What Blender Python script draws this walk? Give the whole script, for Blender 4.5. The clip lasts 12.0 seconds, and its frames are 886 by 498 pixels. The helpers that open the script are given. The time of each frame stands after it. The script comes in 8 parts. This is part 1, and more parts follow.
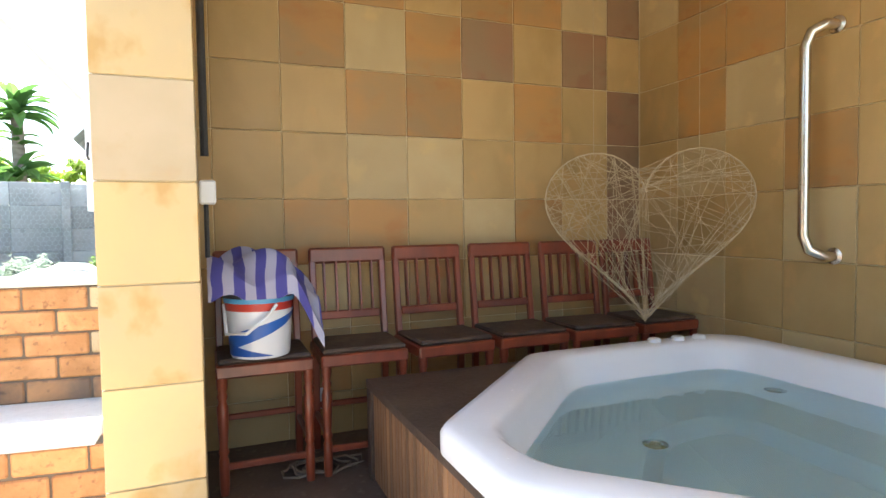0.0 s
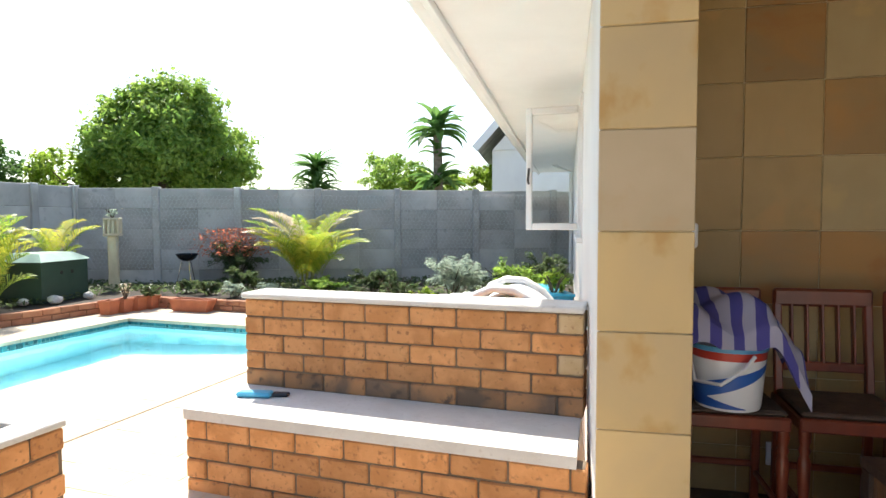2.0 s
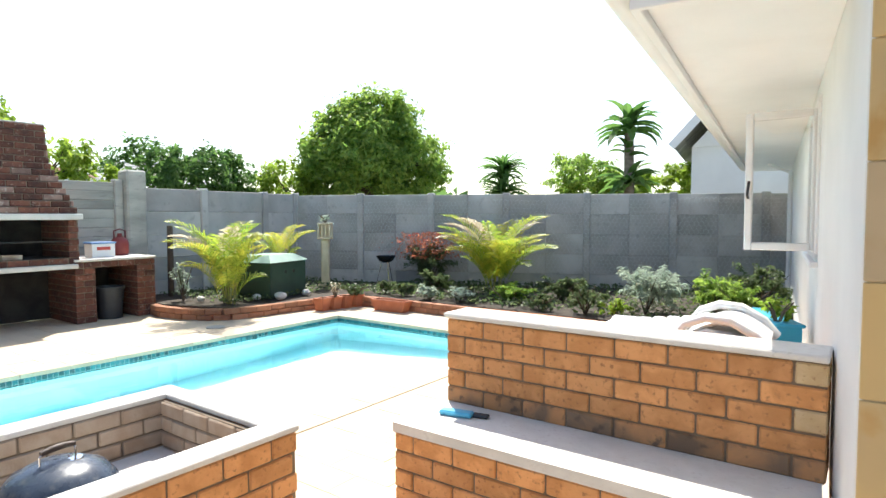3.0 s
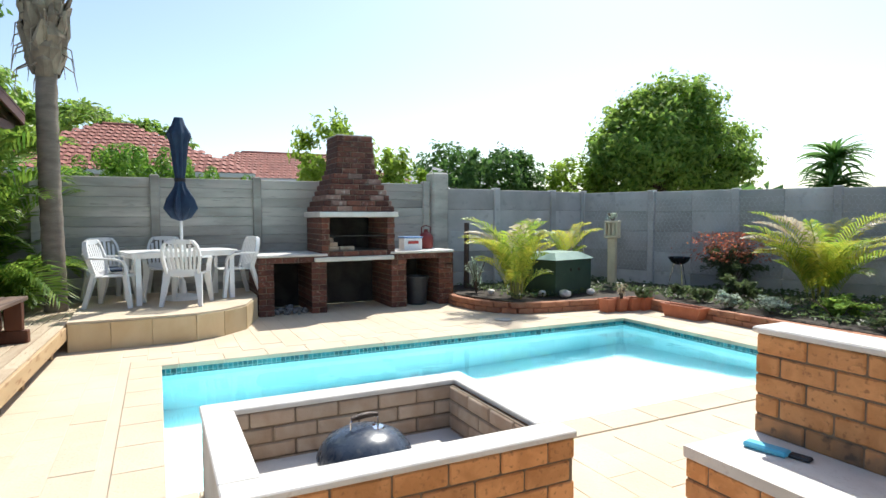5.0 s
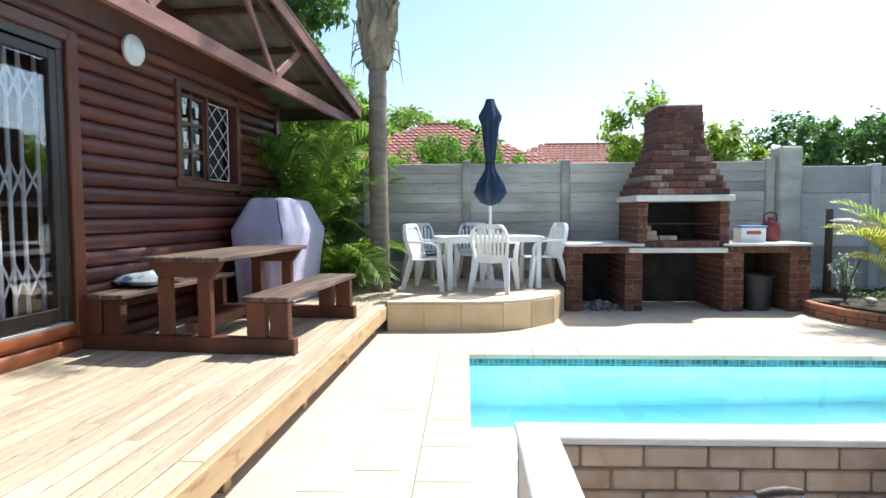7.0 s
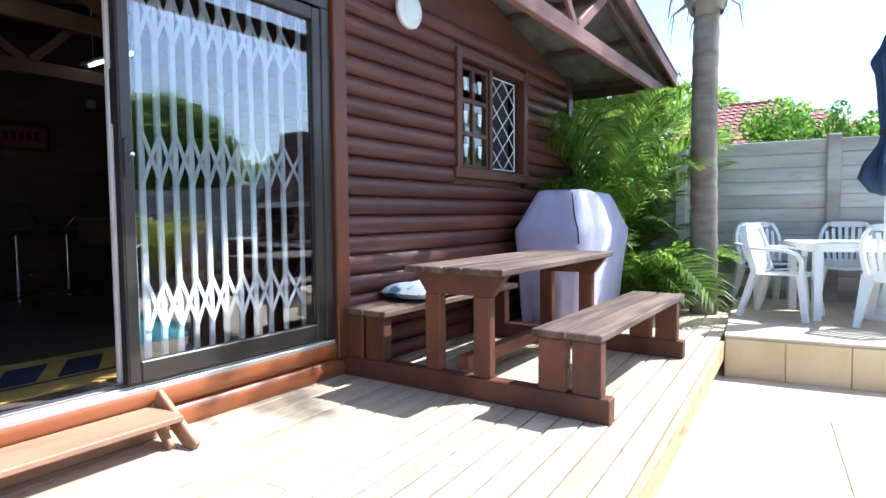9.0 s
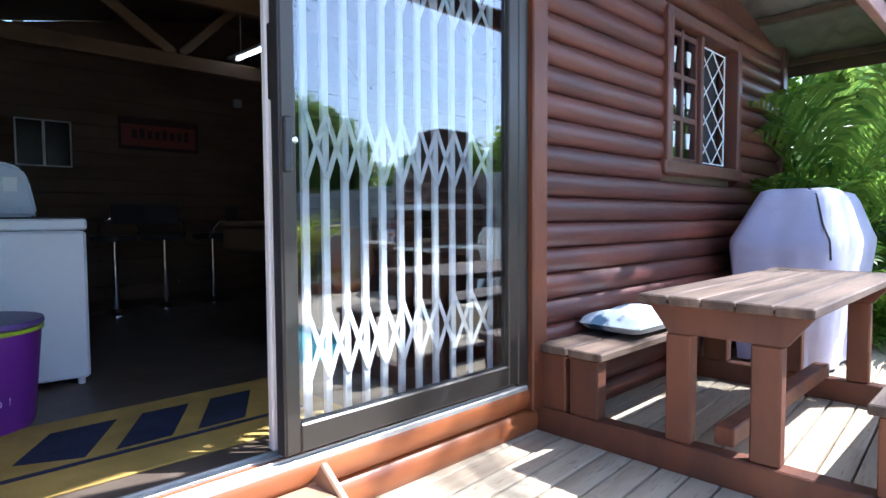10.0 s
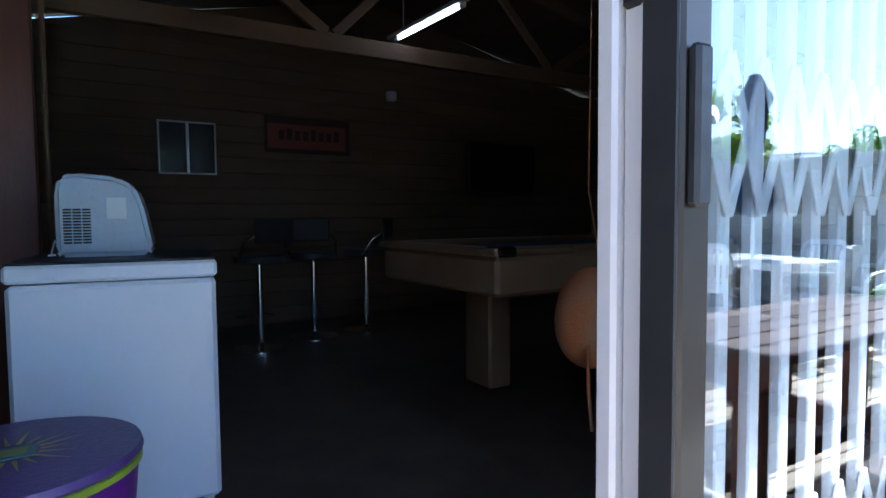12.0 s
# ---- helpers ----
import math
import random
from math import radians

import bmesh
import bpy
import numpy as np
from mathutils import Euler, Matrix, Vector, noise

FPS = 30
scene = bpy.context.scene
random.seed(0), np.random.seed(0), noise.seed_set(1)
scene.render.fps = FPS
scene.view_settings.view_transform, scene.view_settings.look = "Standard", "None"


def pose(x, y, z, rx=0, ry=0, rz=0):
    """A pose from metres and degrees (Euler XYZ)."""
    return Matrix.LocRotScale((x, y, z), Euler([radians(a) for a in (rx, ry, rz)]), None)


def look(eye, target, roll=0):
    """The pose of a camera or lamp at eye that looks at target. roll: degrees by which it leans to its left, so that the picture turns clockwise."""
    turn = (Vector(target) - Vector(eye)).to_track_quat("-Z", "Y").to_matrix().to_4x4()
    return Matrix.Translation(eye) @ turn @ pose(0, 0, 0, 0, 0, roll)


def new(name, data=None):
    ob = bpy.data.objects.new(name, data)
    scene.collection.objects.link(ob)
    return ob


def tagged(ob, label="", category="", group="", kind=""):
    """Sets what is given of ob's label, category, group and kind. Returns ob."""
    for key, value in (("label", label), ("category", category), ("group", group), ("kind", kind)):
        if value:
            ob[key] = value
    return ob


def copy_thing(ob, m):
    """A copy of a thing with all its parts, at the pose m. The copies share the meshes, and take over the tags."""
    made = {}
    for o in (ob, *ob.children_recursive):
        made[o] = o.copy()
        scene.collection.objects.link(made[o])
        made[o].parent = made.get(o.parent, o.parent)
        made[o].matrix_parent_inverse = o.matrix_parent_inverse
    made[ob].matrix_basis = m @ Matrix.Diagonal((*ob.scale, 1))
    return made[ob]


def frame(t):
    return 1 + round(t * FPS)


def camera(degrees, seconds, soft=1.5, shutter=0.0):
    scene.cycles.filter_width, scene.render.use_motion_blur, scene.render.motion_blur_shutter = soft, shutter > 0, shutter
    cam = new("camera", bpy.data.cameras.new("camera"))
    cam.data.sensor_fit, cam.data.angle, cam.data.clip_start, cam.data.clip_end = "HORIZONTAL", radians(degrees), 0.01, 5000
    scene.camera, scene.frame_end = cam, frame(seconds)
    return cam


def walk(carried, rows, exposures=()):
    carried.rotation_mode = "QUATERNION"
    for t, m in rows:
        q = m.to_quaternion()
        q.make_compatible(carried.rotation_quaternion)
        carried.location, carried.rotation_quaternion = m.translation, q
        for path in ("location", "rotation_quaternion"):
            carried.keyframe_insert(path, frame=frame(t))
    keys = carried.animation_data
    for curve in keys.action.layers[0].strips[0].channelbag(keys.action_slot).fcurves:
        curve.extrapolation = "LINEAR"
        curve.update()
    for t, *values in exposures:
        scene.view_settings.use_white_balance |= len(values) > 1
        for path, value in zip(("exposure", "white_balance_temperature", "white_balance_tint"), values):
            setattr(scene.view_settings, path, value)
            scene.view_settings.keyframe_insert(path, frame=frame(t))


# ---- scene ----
# Garden with pool, brick planters, timber cabin and tiled hot-tub corner.
cam = camera(74.35, 12.0)
PATH = [
    (0.0, 0.447, 0.339, 1.210, 87.43, 0.85, -15.35),
    (0.5, 0.357, 0.345, 1.239, 87.35, 0.70, -9.41),
    (1.0, 0.229, 0.368, 1.273, 87.29, 0.60, -2.14),
    (1.5, 0.085, 0.400, 1.330, 87.27, 0.33, 8.02),
    (2.0, -0.036, 0.402, 1.418, 87.09, 0.20, 18.55),
    (2.5, -0.106, 0.406, 1.498, 86.92, 0.25, 27.77),
    (3.0, -0.163, 0.406, 1.575, 86.86, 0.23, 36.23),
    (4.8, -0.258, 0.509, 1.580, 86.79, 0.18, 61.48),
    (5.0, -0.283, 0.528, 1.557, 86.84, 0.18, 63.86),
    (5.5, -0.413, 0.553, 1.469, 86.94, 0.22, 70.55),
    (6.0, -0.679, 0.541, 1.410, 86.90, 0.29, 77.25),
    (6.5, -0.980, 0.525, 1.390, 86.81, 0.27, 85.09),
    (6.7, -1.112, 0.519, 1.394, 86.72, 0.28, 88.26),
    (8.3, -2.268, 0.264, 1.376, 86.40, 0.43, 106.35),
    (8.5, -2.444, 0.151, 1.382, 86.48, 0.50, 109.48),
    (9.0, -2.832, -0.166, 1.356, 86.82, 0.55, 118.70),
    (9.5, -3.111, -0.555, 1.374, 87.08, 0.65, 124.93),
    (10.0, -3.340, -1.086, 1.389, 87.09, 0.33, 130.02),
    (10.5, -3.488, -1.374, 1.461, 87.17, 0.47, 136.07),
    (11.0, -3.605, -1.756, 1.474, 87.13, 0.56, 139.61),
    (11.5, -3.735, -2.106, 1.487, 87.14, 0.44, 141.52),
    (12.0, -3.864, -2.389, 1.541, 86.87, 0.49, 142.25),
]
walk(cam, [(t, pose(x, y, z, rx, ry, rz)) for t, x, y, z, rx, ry, rz in PATH],
     [(0.0, 2.35, 6300, 7), (0.6, 1.95, 6400, 7), (1.2, 1.4, 6500, 9), (1.6, 1.1, 6550, 9), (3.0, 0.95, 6550, 8), (5.0, 0.43, 6300, 8), (6.7, 0.6, 6100, 8), (8.5, 1.25, 5600, 9), (9.5, 1.36, 5450, 10), (10.3, 1.8, 5250, 10), (11.3, 1.75, 5050, 8), (12.0, 1.92, 4950, 8)])

# ---- light ----
SUN_FROM = Vector((-0.50, 0.53, 1.0)).normalized()
world = bpy.data.worlds.new("world")
scene.world = world
world.use_nodes = True
wn = world.node_tree.nodes
sky = wn.new("ShaderNodeTexSky")
sky.sky_type = "NISHITA"
sky.sun_disc = False
sky.sun_elevation = math.asin(SUN_FROM.z)
sky.sun_rotation = math.atan2(SUN_FROM.x, SUN_FROM.y)
sky.air_density, sky.dust_density = 1.0, 1.3
wn["Background"].inputs[1].default_value = 0.15
world.node_tree.links.new(sky.outputs[0], wn["Background"].inputs[0])
sun = new("sun", bpy.data.lights.new("sun", "SUN"))
sun.data.energy, sun.data.angle, sun.data.color = 5.0, radians(0.53), (1.0, 0.95, 0.87)
sun.matrix_world = look(SUN_FROM * 60, (0, 0, 0))


# ---- materials ----
def mat(name, col, col2=None, rough=0.6, scale=6.0, metal=0.0, bump=0.2, fine=60.0, spots=None, vary=0.0, stretch=None,
        spec=0.5, mixlo=0.35, mixhi=0.65, coat=0.0, island=False):
    """Two-scale procedural surface: broad blotches between two colours, fine grain relief, variation by piece."""
    m = bpy.data.materials.new(name)
    m.use_nodes = True
    nt = m.node_tree
    nd, lk = nt.nodes, nt.links
    bs = nd["Principled BSDF"]
    bs.inputs["Roughness"].default_value = rough
    bs.inputs["Metallic"].default_value = metal
    bs.inputs["Specular IOR Level"].default_value = spec
    bs.inputs["Coat Weight"].default_value = coat
    tc = nd.new("ShaderNodeTexCoord")
    mp = nd.new("ShaderNodeMapping")
    lk.new(tc.outputs["Object"], mp.inputs[0])
    if stretch:
        mp.inputs["Scale"].default_value = stretch
    oi = nd.new("ShaderNodeObjectInfo")
    geo = nd.new("ShaderNodeNewGeometry")
    rnd = geo.outputs["Random Per Island"] if island else oi.outputs["Random"]
    off = nd.new("ShaderNodeVectorMath")
    off.operation = "MULTIPLY_ADD"
    comb = nd.new("ShaderNodeCombineXYZ")
    lk.new(rnd, comb.inputs[0]), lk.new(rnd, comb.inputs[1])
    off.inputs[1].default_value = (37, 53, 0)
    lk.new(comb.outputs[0], off.inputs[0]), lk.new(mp.outputs[0], off.inputs[2])
    n1 = nd.new("ShaderNodeTexNoise")
    n1.inputs["Scale"].default_value, n1.inputs["Detail"].default_value = scale, 5
    n1.inputs["Distortion"].default_value = 0.4
    lk.new(off.outputs[0], n1.inputs["Vector"])
    r1 = nd.new("ShaderNodeMapRange")
    r1.inputs[1].default_value, r1.inputs[2].default_value = mixlo, mixhi
    lk.new(n1.outputs[0], r1.inputs[0])
    mx = nd.new("ShaderNodeMix")
    mx.data_type = "RGBA"
    c2 = col2 or tuple(c * 0.75 for c in col)
    mx.inputs[6].default_value, mx.inputs[7].default_value = (*col, 1), (*c2, 1)
    lk.new(r1.outputs[0], mx.inputs[0])
    out = mx.outputs[2]
    n2 = nd.new("ShaderNodeTexNoise")
    n2.inputs["Scale"].default_value, n2.inputs["Detail"].default_value = fine, 4
    lk.new(off.outputs[0], n2.inputs["Vector"])
    if spots:
        r2 = nd.new("ShaderNodeMapRange")
        r2.inputs[1].default_value, r2.inputs[2].default_value = 0.58, 0.7
        lk.new(n2.outputs[0], r2.inputs[0])
        m2 = nd.new("ShaderNodeMix")
        m2.data_type = "RGBA"
        lk.new(r2.outputs[0], m2.inputs[0]), lk.new(out, m2.inputs[6])
        m2.inputs[7].default_value = (*spots, 1)
        out = m2.outputs[2]
    if vary:
        hs = nd.new("ShaderNodeHueSaturation")
        r3 = nd.new("ShaderNodeMapRange")
        r3.inputs[3].default_value, r3.inputs[4].default_value = 1 - vary, 1 + vary
        lk.new(rnd, r3.inputs[0]), lk.new(r3.outputs[0], hs.inputs["Value"]), lk.new(out, hs.inputs["Color"])
        out = hs.outputs[0]
    lk.new(out, bs.inputs["Base Color"])
    r4 = nd.new("ShaderNodeMapRange")
    r4.inputs[3].default_value, r4.inputs[4].default_value = max(rough - 0.12, 0.02), min(rough + 0.12, 1)
    lk.new(n2.outputs[0], r4.inputs[0]), lk.new(r4.outputs[0], bs.inputs["Roughness"])
    if bump:
        bp = nd.new("ShaderNodeBump")
        bp.inputs["Strength"].default_value, bp.inputs["Distance"].default_value = bump, 0.01
        ad = nd.new("ShaderNodeMath")
        lk.new(n1.outputs[0], ad.inputs[0]), lk.new(n2.outputs[0], ad.inputs[1])
        lk.new(ad.outputs[0], bp.inputs["Height"]), lk.new(bp.outputs[0], bs.inputs["Normal"])
    return m


def leaf_mat(name, col, col2, gloss=0.45, trans=0.55):
    """Leaf: diffuse front with light coming through, coloured leaf by leaf."""
    m = bpy.data.materials.new(name)
    m.use_nodes = True
    nd, lk = m.node_tree.nodes, m.node_tree.links
    bs, out = nd["Principled BSDF"], nd["Material Output"]
    geo = nd.new("ShaderNodeNewGeometry")
    mx = nd.new("ShaderNodeMix")
    mx.data_type = "RGBA"
    lk.new(geo.outputs["Random Per Island"], mx.inputs[0])
    mx.inputs[6].default_value, mx.inputs[7].default_value = (*col, 1), (*col2, 1)
    bs.inputs["Roughness"].default_value = gloss
    tr = nd.new("ShaderNodeBsdfTranslucent")
    ms = nd.new("ShaderNodeMixShader")
    ms.inputs[0].default_value = trans
    bright = nd.new("ShaderNodeHueSaturation")
    bright.inputs["Value"].default_value = 1.5
    lk.new(mx.outputs[2], bs.inputs["Base Color"]), lk.new(mx.outputs[2], bright.inputs["Color"])
    lk.new(bright.outputs[0], tr.inputs[0])
    lk.new(bs.outputs[0], ms.inputs[1]), lk.new(tr.outputs[0], ms.inputs[2]), lk.new(ms.outputs[0], out.inputs[0])
    return m


def plain(name, col, rough=0.5, metal=0.0, trans=0.0, ior=1.5, emit=0.0, alpha=1.0):
    m = bpy.data.materials.new(name)
    m.use_nodes = True
    bs = m.node_tree.nodes["Principled BSDF"]
    bs.inputs["Base Color"].default_value = (*col, 1)
    bs.inputs["Roughness"].default_value, bs.inputs["Metallic"].default_value = rough, metal
    bs.inputs["Transmission Weight"].default_value, bs.inputs["IOR"].default_value = trans, ior
    if emit:
        bs.inputs["Emission Color"].default_value, bs.inputs["Emission Strength"].default_value = (*col, 1), emit
    return m


M = {}
M["brick"] = mat("face_brick", (0.66, 0.32, 0.125), (0.53, 0.24, 0.082), 0.8, 7, spots=(0.38, 0.175, 0.07), vary=0.16, fine=38, bump=0.45, mixlo=0.42, mixhi=0.6)
M["pale_brick"] = mat("limewashed_brick", (0.46, 0.36, 0.27), (0.36, 0.25, 0.17), 0.85, 6, vary=0.12, bump=0.35)
M["red_brick"] = mat("old_red_brick", (0.165, 0.058, 0.034), (0.085, 0.034, 0.025), 0.88, 7, spots=(0.24, 0.15, 0.115), vary=0.4, fine=24, bump=0.5)
M["mortar"] = mat("mortar", (0.23, 0.17, 0.115), (0.15, 0.11, 0.075), 0.9, 8, bump=0.4)
# soot of the firebox; also painted shade for recess backs and vent holes
M["soot_and_shade"] = mat("soot_and_shade", (0.025, 0.022, 0.02), (0.05, 0.045, 0.04), 0.9, 4)
M["plaster_cap"] = mat("plaster_cap", (0.70, 0.67, 0.62), (0.60, 0.57, 0.52), 0.8, 4, bump=0.3, spots=(0.60, 0.56, 0.51), fine=45)
M["paving"] = mat("paving", (0.60, 0.50, 0.37), (0.53, 0.43, 0.31), 0.85, 1.2, bump=0.25, fine=50, vary=0.05, spots=(0.50, 0.41, 0.30))
M["paving_bed"] = mat("paving_bed", (0.58, 0.49, 0.37), (0.54, 0.45, 0.34), 0.9, 2)
M["soil"] = mat("soil", (0.06, 0.045, 0.03), (0.03, 0.022, 0.016), 0.95, 7, bump=0.9, fine=35)
M["ground"] = mat("ground", (0.10, 0.11, 0.05), (0.16, 0.14, 0.08), 0.95, 0.3, bump=0.4)
M["concrete"] = mat("wall_concrete", (0.56, 0.545, 0.51), (0.36, 0.35, 0.32), 0.9, 1.1, spots=(0.40, 0.39, 0.36), vary=0.17, fine=7, bump=0.5)
M["concrete_light"] = mat("weathered_concrete", (0.56, 0.54, 0.47), (0.31, 0.295, 0.255), 0.9, 1.2, spots=(0.36, 0.345, 0.30), vary=0.16, fine=8, bump=0.5, stretch=(0.5, 1, 2.5))
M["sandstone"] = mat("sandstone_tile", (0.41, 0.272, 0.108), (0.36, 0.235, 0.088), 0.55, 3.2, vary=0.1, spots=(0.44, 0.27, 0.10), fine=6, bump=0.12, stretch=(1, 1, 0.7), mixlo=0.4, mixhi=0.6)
M["sandstone_pale"] = mat("pale_sandstone", (0.62, 0.50, 0.31), (0.54, 0.40, 0.22), 0.7, 3.2, vary=0.14, fine=9, bump=0.15, stretch=(1, 1, 0.6))
M["brick_stained"] = mat("mossy_face_brick", (0.52, 0.26, 0.11), (0.22, 0.14, 0.085), 0.85, 4, spots=(0.15, 0.10, 0.065), vary=0.2, fine=16, bump=0.5, mixlo=0.42, mixhi=0.62)
M["brick_pale"] = mat("pale_face_brick", (0.62, 0.47, 0.27), (0.52, 0.36, 0.18), 0.8, 6, spots=(0.36, 0.20, 0.10), vary=0.1, fine=40, bump=0.4)
M["sandstone_grey"] = mat("sandstone_dun", (0.47, 0.37, 0.235), (0.42, 0.33, 0.20), 0.6, 2.6, vary=0.06, spots=(0.44, 0.32, 0.18), fine=5, bump=0.1)
M["dark_floor"] = mat("shade_deepened_floor", (0.13, 0.085, 0.055), (0.08, 0.052, 0.036), 0.7, 3, spots=(0.17, 0.12, 0.08), fine=20, bump=0.3)
M["grout"] = mat("grout", (0.62, 0.50, 0.31), (0.54, 0.43, 0.26), 0.85, 9)
M["white_wall"] = mat("white_wall", (0.80, 0.79, 0.76), (0.74, 0.73, 0.70), 0.7, 1.5, bump=0.15)
M["white_paint"] = mat("white_paint", (0.80, 0.80, 0.79), (0.75, 0.75, 0.74), 0.4, 2, bump=0.04)
M["log"] = mat("stained_log", (0.132, 0.038, 0.023), (0.07, 0.021, 0.016), 0.46, 5, stretch=(0.25, 1, 1), fine=40, vary=0.2, bump=0.2, coat=0.06)
# brighter orange copy of the log, with sunlight put into its colour
M["log_sunlit"] = mat("sunlit_log", (0.36, 0.115, 0.035), (0.25, 0.075, 0.025), 0.4, 5, stretch=(0.25, 1, 1), fine=40, bump=0.15, coat=0.2)
M["cabin_trim"] = mat("cabin_trim", (0.13, 0.045, 0.025), (0.085, 0.028, 0.018), 0.45, 5, stretch=(0.4, 0.4, 0.4), bump=0.15, coat=0.1)
M["beam"] = mat("faded_beam", (0.24, 0.11, 0.085), (0.15, 0.06, 0.045), 0.6, 5, stretch=(0.3, 1, 1), bump=0.2)
M["rafter"] = mat("rafter", (0.10, 0.055, 0.035), (0.06, 0.035, 0.025), 0.7, 5, bump=0.2)
M["roof_sheet"] = mat("fibre_sheet", (0.20, 0.175, 0.15), (0.12, 0.10, 0.085), 0.85, 3, bump=0.2)
M["deck"] = mat("deck_plank", (0.51, 0.42, 0.295), (0.33, 0.24, 0.155), 0.78, 2.2, stretch=(0.3, 3, 3), fine=34, vary=0.10, spots=(0.32, 0.235, 0.155), bump=0.3, mixlo=0.4, mixhi=0.75)
M["deck_dark"] = mat("joist", (0.16, 0.10, 0.06), (0.1, 0.06, 0.04), 0.85, 3)
M["fascia"] = mat("deck_fascia", (0.50, 0.35, 0.19), (0.40, 0.27, 0.14), 0.7, 2.5, stretch=(0.4, 2, 2), spots=(0.3, 0.17, 0.08), fine=12, bump=0.2)
M["picnic"] = mat("picnic_timber", (0.15, 0.046, 0.018), (0.085, 0.028, 0.014), 0.6, 5, stretch=(1, 1, 0.3), vary=0.14, bump=0.25)
M["picnic_top"] = mat("worn_timber_top", (0.17, 0.112, 0.078), (0.062, 0.036, 0.025), 0.72, 7, stretch=(0.22, 2, 1), vary=0.18, fine=70, bump=0.4)
M["plastic"] = plain("white_plastic", (0.80, 0.80, 0.79), 0.35)
M["pool_shell"] = mat("pool_shell", (0.53, 0.87, 0.92), (0.48, 0.84, 0.90), 0.6, 0.8, bump=0.05)
M["mosaic"] = mat("pool_mosaic", (0.03, 0.20, 0.21), (0.015, 0.12, 0.15), 0.25, 30, vary=0.5, island=True, bump=0.05)
M["mosaic_grout"] = mat("mosaic_grout", (0.30, 0.48, 0.48), (0.24, 0.40, 0.42), 0.8, 12)
M["stool"] = mat("red_stained_wood", (0.225, 0.045, 0.018), (0.13, 0.026, 0.012), 0.36, 6, stretch=(1, 1, 0.3), bump=0.1, coat=0.2)
M["stool_pad"] = mat("brown_leather", (0.085, 0.056, 0.038), (0.04, 0.026, 0.019), 0.6, 14, bump=0.3)
M["acrylic"] = mat("tub_acrylic", (0.80, 0.79, 0.78), (0.77, 0.75, 0.74), 0.22, 2, bump=0.02)
M["tub_slat"] = mat("tub_slat", (0.28, 0.15, 0.07), (0.17, 0.085, 0.04), 0.55, 5, stretch=(2, 2, 0.25), vary=0.3, bump=0.2)
M["dark_timber"] = mat("dark_timber", (0.085, 0.055, 0.038), (0.055, 0.035, 0.025), 0.6, 5, bump=0.2)
M["steel"] = plain("brushed_steel", (0.62, 0.56, 0.48), 0.24, 1.0)
M["galvanised"] = plain("galvanised_wire", (0.62, 0.63, 0.63), 0.5, 0.4)
# made-up cream tone, kept dull so the tub corner gets less bounce
M["dulled_ceiling"] = mat("dulled_ceiling", (0.46, 0.40, 0.31), (0.40, 0.34, 0.26), 0.7, 2, bump=0.1)
M["alu_sill"] = plain("worn_aluminium", (0.50, 0.48, 0.44), 0.4, 0.4)
M["patch_brick"] = mat("limed_brick", (0.30, 0.19, 0.15), (0.20, 0.11, 0.085), 0.9, 9, spots=(0.42, 0.35, 0.30), vary=0.3, fine=14, bump=0.5)
M["chrome"] = plain("chrome", (0.8, 0.8, 0.82), 0.12, 1.0)
M["black"] = plain("black_enamel", (0.018, 0.019, 0.022), 0.25)
M["black_plastic"] = mat("black_plastic", (0.03, 0.03, 0.032), (0.022, 0.022, 0.024), 0.5, 8, bump=0.05)
M["terracotta"] = mat("terracotta", (0.50, 0.16, 0.075), (0.42, 0.13, 0.06), 0.7, 6, bump=0.1)
M["green_box"] = mat("green_fibreglass", (0.04, 0.075, 0.05), (0.03, 0.06, 0.04), 0.45, 3, bump=0.06)
M["bark"] = mat("palm_bark", (0.25, 0.21, 0.165), (0.16, 0.13, 0.10), 0.95, 4, stretch=(1, 1, 3), fine=30, bump=0.6)
M["husk"] = mat("palm_husk", (0.34, 0.28, 0.20), (0.17, 0.13, 0.09), 0.95, 6, stretch=(1, 1, 0.4), bump=0.6, vary=0.25)
M["trunk"] = mat("tree_bark", (0.12, 0.09, 0.06), (0.07, 0.05, 0.035), 0.95, 6, bump=0.6)
M["canvas_blue"] = mat("blue_canvas", (0.014, 0.032, 0.075), (0.02, 0.045, 0.09), 0.8, 8, bump=0.2)
M["cover"] = mat("grill_cover", (0.54, 0.51, 0.65), (0.46, 0.43, 0.57), 0.65, 4, bump=0.3, fine=25)
M["roof_tile"] = mat("clay_tile", (0.33, 0.12, 0.085), (0.24, 0.085, 0.06), 0.8, 6, vary=0.15, island=True)
M["grey_tile"] = mat("grey_tile", (0.46, 0.46, 0.44), (0.34, 0.34, 0.33), 0.8, 6, vary=0.2, island=True)
M["alu"] = plain("bronze_aluminium", (0.06, 0.052, 0.044), 0.33, 0.5)
M["alu_light"] = plain("white_aluminium", (0.80, 0.79, 0.80), 0.35, 0.1)
M["inner_wood"] = mat("interior_board", (0.155, 0.10, 0.058), (0.11, 0.07, 0.04), 0.7, 3, stretch=(0.3, 1, 1), bump=0.15)
M["inner_floor"] = mat("interior_floor", (0.12, 0.088, 0.064), (0.08, 0.056, 0.042), 0.5, 4, bump=0.1)
M["truss"] = mat("interior_truss", (0.18, 0.11, 0.055), (0.12, 0.07, 0.035), 0.7, 4, stretch=(0.3, 1, 1), bump=0.2)
M["glass"] = plain("window_glass", (1, 1, 1), 0.0, 0, 1.0, 1.5)
M["solar_glass"] = plain("reflective_glass", (0.93, 0.97, 1.0), 0.0, 0, 1.0, 1.9)
